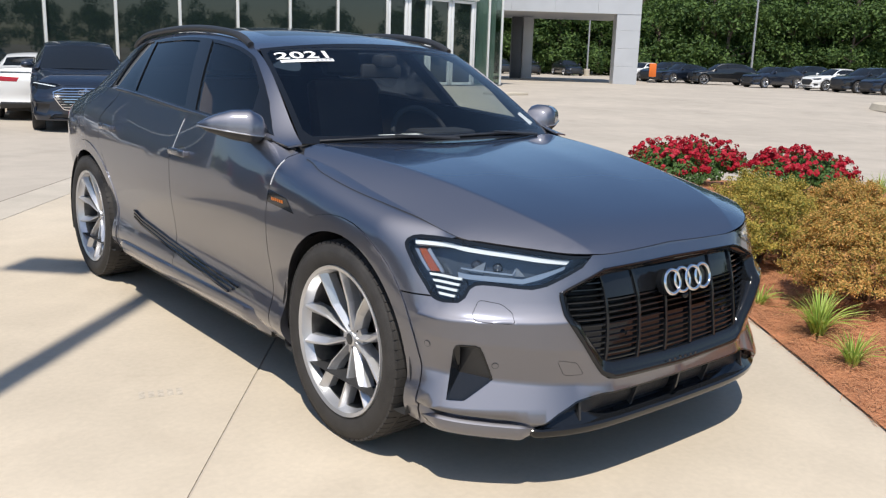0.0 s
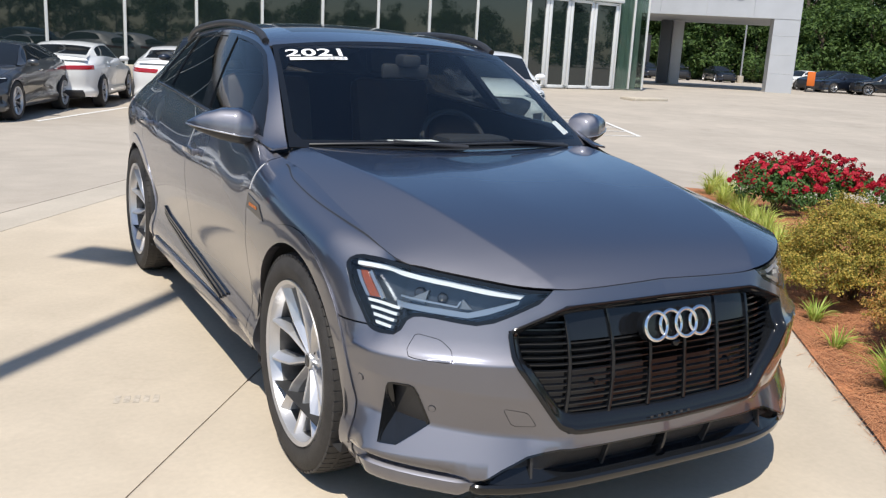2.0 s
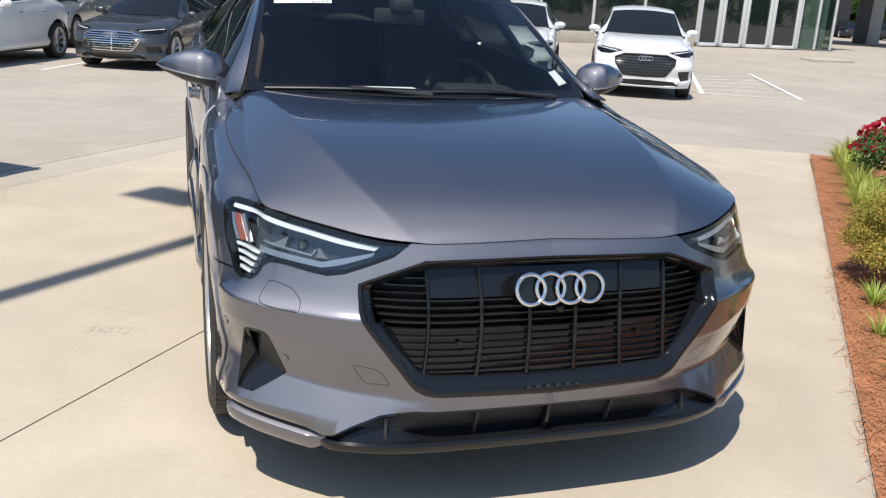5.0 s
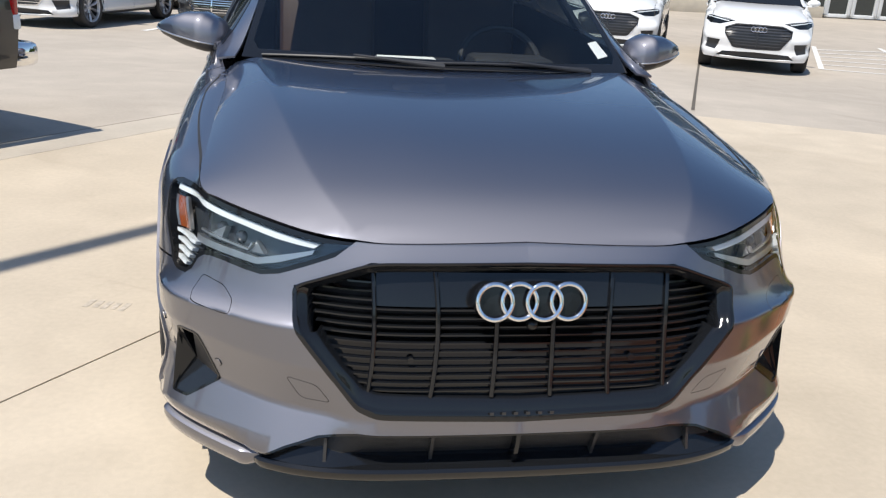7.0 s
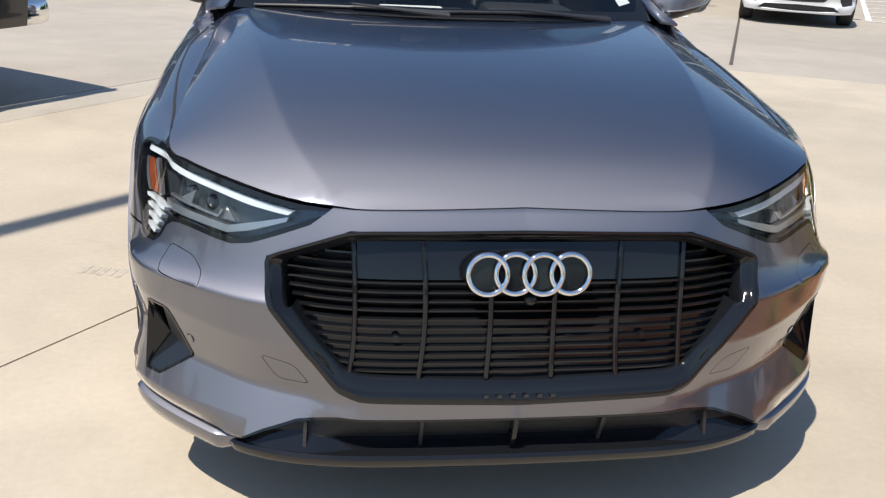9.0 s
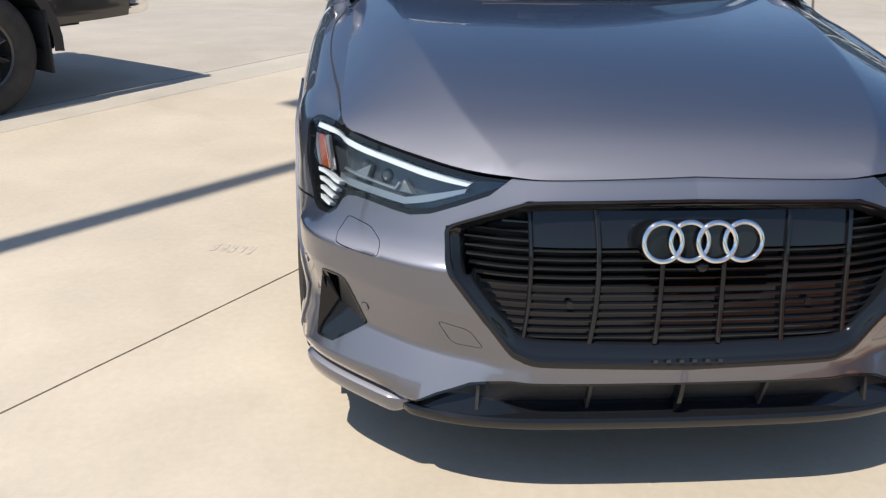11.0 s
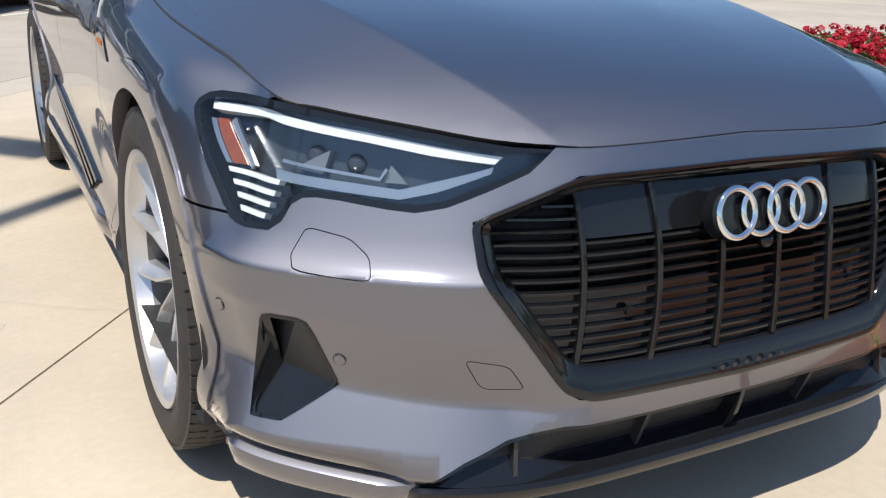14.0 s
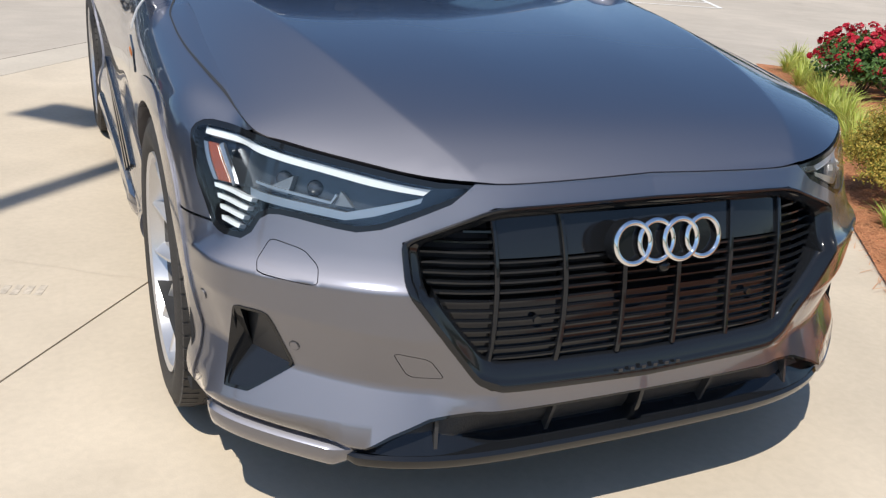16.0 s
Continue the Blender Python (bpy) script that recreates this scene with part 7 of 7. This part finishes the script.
for x0, x1 in ((1.2, 3.2), (-0.9, 0.4)):
    v = []
    for k in range(41):
        x = x0 + (x1 - x0) * k / 40
        v += [(x, 0.35 + 0.06 * math.sin(k * 1.3), 0.4), (x, 0.35 + 0.06 * math.sin(k * 1.3), 4.0)]
    part("curtain", (v, [(2 * k, 2 * k + 2, 2 * k + 3, 2 * k + 1) for k in range(40)]), CURTAIN, bld)
tagged(part("door_step", boxes((22.0, 24.9, -0.02, 1.7, 0.9, 0.12), bev=0.02), LEDGE), "low concrete step before the doors", "step", kind="structure")

# service canopy
cp = thing("service_canopy", Matrix.Translation((42.54, 35.24, 0)) @ pose(0, 0, 0, 0, 0, -38.5), "grey metal service drive canopy on a broad pier", "canopy", kind="structure")
for k in range(6):
    part("fascia_panel", boxes((-1.12 - 2.75 * k, 0.0, 6.0, 2.742, 0.25, 3.3), bev=0.005), PANEL, cp, smooth=False)
part("soffit", boxes((-8.15, 5.0, 4.42, 16.7, 9.8, 0.14)), SOFFIT, cp, smooth=False)
for k in range(4):
    part("pier_panel", boxes((-0.50, 0.5, 0.55 + 1.12 * k, 1.52, 1.2, 1.112), bev=0.005), PANEL, cp, smooth=False)
part("canopy_top", boxes((-8.15, 5.0, 6.2, 16.7, 9.7, 2.9)), PANEL, cp, smooth=False)
part("column", boxes((-6.9, 8.2, 2.2, 0.75, 0.9, 4.5), bev=0.01), PIER_DARK, cp)
part("column", boxes((-6.1, 8.3, 2.2, 0.75, 0.9, 4.5), bev=0.01), PANEL, cp)
fc = bpy.data.curves.new("sign_text", "FONT")
fc.body = "Service Drive"
fc.size, fc.extrude, fc.space_character, fc.offset = 1.02, 0.03, 1.02, 0.012
tmp = new("tmp", fc)
dg = bpy.context.evaluated_depsgraph_get()
dg.update()
me = bpy.data.meshes.new_from_object(tmp.evaluated_get(dg))
bpy.data.objects.remove(tmp)
for vtx in me.vertices:
    x, y, z = vtx.co
    vtx.co = (-8.85 + x, -0.16 - z, 5.42 + y)
part("sign_letters", me, SIGN_INK, cp, "dark raised letters reading Service Drive", smooth=False)
part("brand_bar", boxes((-10.45, -0.15, 5.72, 2.3, 0.05, 0.60), bev=0.01), SIGN_INK, cp)

# fence, far cars, poles, woods
fw = thing("boundary_fence", pose(0, 0, 0), "dark boundary fence before the woods", "fence", kind="structure")
part("fence_panel", boxes((62.0, 72.0, 1.4, 34, 0.2, 2.8, ), bev=0.0), FENCE, fw, smooth=False)
part("shed_wall", boxes((50.5, 62.0, 1.9, 7.0, 3.0, 3.8)), FENCE, fw, smooth=False)


def lamp_pole(x, y, h, label):
    p = thing("street_lamp", pose(x, y, dip(x, y)), label, "street lamp", "lamp poles")
    part("pole", tube([(0, 0, 0), (0, 0, h)], [0.085, 0.07], 12), POLE_GREY, p)
    part("base", lathe([(0.28, 0), (0.28, 0.6), (0.24, 0.64), (0.0, 0.64)], 24, "z"), LEDGE, p)
    part("arm", tube([(0, 0, h - 0.1), (-0.5, 0.5, h)], 0.03, 8), POLE_GREY, p)
    m = Matrix.Translation((-0.62, 0.62, h)) @ pose(0, 0, 0, 0, 0, 45)
    bm = bmesh.new()
    box(bm, 0, 0, 0, 0.34, 0.60, 0.12, 0.02, m)
    part("lamp_head", bm, POLE_GREY, p)


lamp_pole(-4.35, -0.35, 10.95, "grey steel car park lamp pole near the pad")
lamp_pole(58.0, 36.5, 11.0, "slim grey lamp pole before the woods")
lamp_pole(60.0, 55.0, 11.0, "slim grey lamp pole before the woods")

far_b = parked("black_suv", "black SUV in the far row of cars", "car", at(69, 46), -60, PAINT_BLACK, fine=False, group="far row of cars")
far_w = parked("white_sedan", "white sedan in the far row of cars", "car", at(67.0, 33.0), -70, PAINT_WHITE, True, 0.97, 0.97, 0.93, fine=False, group="far row of cars")
far_d = parked("dark_sedan", "dark sedan in the far row of cars", "car", at(68.6, 30.2), -70, PAINT_DARKBLUE, True, 0.97, 0.97, 0.93, fine=False, group="far row of cars")
far_b.matrix_basis = Matrix.Translation(at(46.5, 60.0)) @ pose(0, 0, 0, 0, 0, -20)
far_w.matrix_basis = Matrix.Translation(at(50.0, 60.5)) @ pose(0, 0, 0, 0, 0, -25)
far_d.matrix_basis = Matrix.Translation(at(52.5, 58.0)) @ pose(0, 0, 0, 0, 0, -25)
for ob, x, y, r in ((far_w, 51.3, 43.3, -91), (far_b, 50.8, 41.0, -98),
                    (far_d, 49.9, 39.1, -104), (far_b, 51.1, 37.2, -128), (far_d, 50.0, 31.8, -104), (far_b, 52.7, 31.3, -106), (far_w, 50.2, 27.7, -111), (far_b, 49.2, 25.2, -109), (far_d, 48.1, 22.9, -111), (far_b, 47.9, 21.0, -113),
                    (far_b, 54.5, 56.5, -25), (far_d, 57.5, 54.0, -25)):
    copy_thing(ob, Matrix.Translation(at(x, y)) @ pose(0, 0, 0, 0, 0, r))
sg = thing("orange_sign", pose(49.1, 38.8, 0, 0, 0, -45), "small orange sign on the lot", "sign")
part("sign_board", boxes((0, 0, 0.88, 0.50, 0.05, 0.95), bev=0.02), ORANGE_SIGN, sg)
part("sign_foot", boxes((-0.27, 0, 0.22, 0.05, 0.05, 0.44), (0.27, 0, 0.22, 0.05, 0.05, 0.44), (0, 0, 0.03, 0.7, 0.4, 0.05)), FENCE, sg)
bm = bmesh.new()
bmesh.ops.create_cone(bm, cap_ends=True, segments=48, radius1=4.6, radius2=4.5, depth=0.22, matrix=Matrix.Translation((33.3, 10.3, 0.06)))
tagged(part("kerb_island", bm, LEDGE), "round concrete kerb island on the lot", "kerb", kind="structure")

LEAF_WOOD = leaf_mat("leaf_wood", (0.024, 0.056, 0.014), (0.135, 0.215, 0.055), 0.6, 0.35)
LEAF_PINE = leaf_mat("leaf_pine", (0.018, 0.042, 0.013), (0.075, 0.125, 0.035), 0.6, 0.25)
BARK = mat("bark", (0.11, 0.085, 0.065), 0.95, vary=0.3, scale=3, fine=0.3)


def tree(seed, h, r, material, label):
    t = thing("tree", pose(0, 0, 0), label, "tree", "woods")
    rng = np.random.default_rng(seed)
    tr = [tube([(0, 0, -0.3), (0.15, 0.1, h * 0.4), (0.0, 0.2, h * 0.9)], [0.24, 0.17, 0.05], 7)]
    V, F, o = [], [], 0
    for k in range(15):
        a, z = rng.uniform(0, 6.283), h * rng.uniform(0.10, 0.96)
        rr = r * rng.uniform(0.3, 0.95) * (1.0 - 0.5 * (z / h)**2)
        e = np.array([rr * math.cos(a), rr * math.sin(a), z])
        tr.append(tube([(0.05, 0.1, z * 0.75), tuple(e * np.array([0.5, 0.5, 0.92])), tuple(e)], [0.07, 0.045, 0.015], 5))
        v, f = crown(seed * 31 + k, 330, r * rng.uniform(0.32, 0.5), r * rng.uniform(0.32, 0.5), r * rng.uniform(0.28, 0.45), 0.17, 9, 0.45)
        V.append(v + e)
        F.append(f + o)
        o += len(v)
    part("trunk", merge(*tr), BARK, t)
    part("crown", mesh(np.concatenate(V), np.concatenate(F), False), material, t)
    return t


kinds = [tree(1, 15, 4.2, LEAF_WOOD, "tall leafy tree in the woods"), tree(2, 18, 3.6, LEAF_PINE, "tall dark pine in the woods"), tree(3, 13, 4.6, LEAF_WOOD, "broad leafy tree in the woods"), tree(4, 10, 4.0, LEAF_WOOD, "low leafy tree at the woods' edge"), tree(5, 6, 4.2, LEAF_WOOD, "low thicket at the woods' edge")]
rng = np.random.default_rng(4)
spots = []
for k in range(60):
    a = radians(22 + k * 0.9)
    spots.append((a, 97 + rng.uniform(-6, 6), -1))
    spots.append((a + 0.006, 109 + rng.uniform(-5, 5), -1))
    spots.append((a + 0.003, 90 + rng.uniform(-3, 3), 4))
for k in range(62):
    a = radians(92 + k * 4.5)
    spots.append((a, 112 + rng.uniform(-8, 8), 3))
    spots.append((a + 0.04, 104 + rng.uniform(-8, 8), 4))
first = set()
for k, (a, r, i) in enumerate(spots):
    i = int(rng.integers(0, 4)) if i < 0 else i
    m = Matrix.Translation((r * math.sin(a), r * math.cos(a), 0)) @ pose(0, 0, 0, 0, 0, float(rng.uniform(0, 360)))
    if i not in first:
        first.add(i)
        kinds[i].matrix_basis = m
    else:
        ob = copy_thing(kinds[i], m)
        s = float(rng.uniform(0.85, 1.2))
        ob.scale = (s, s, s)
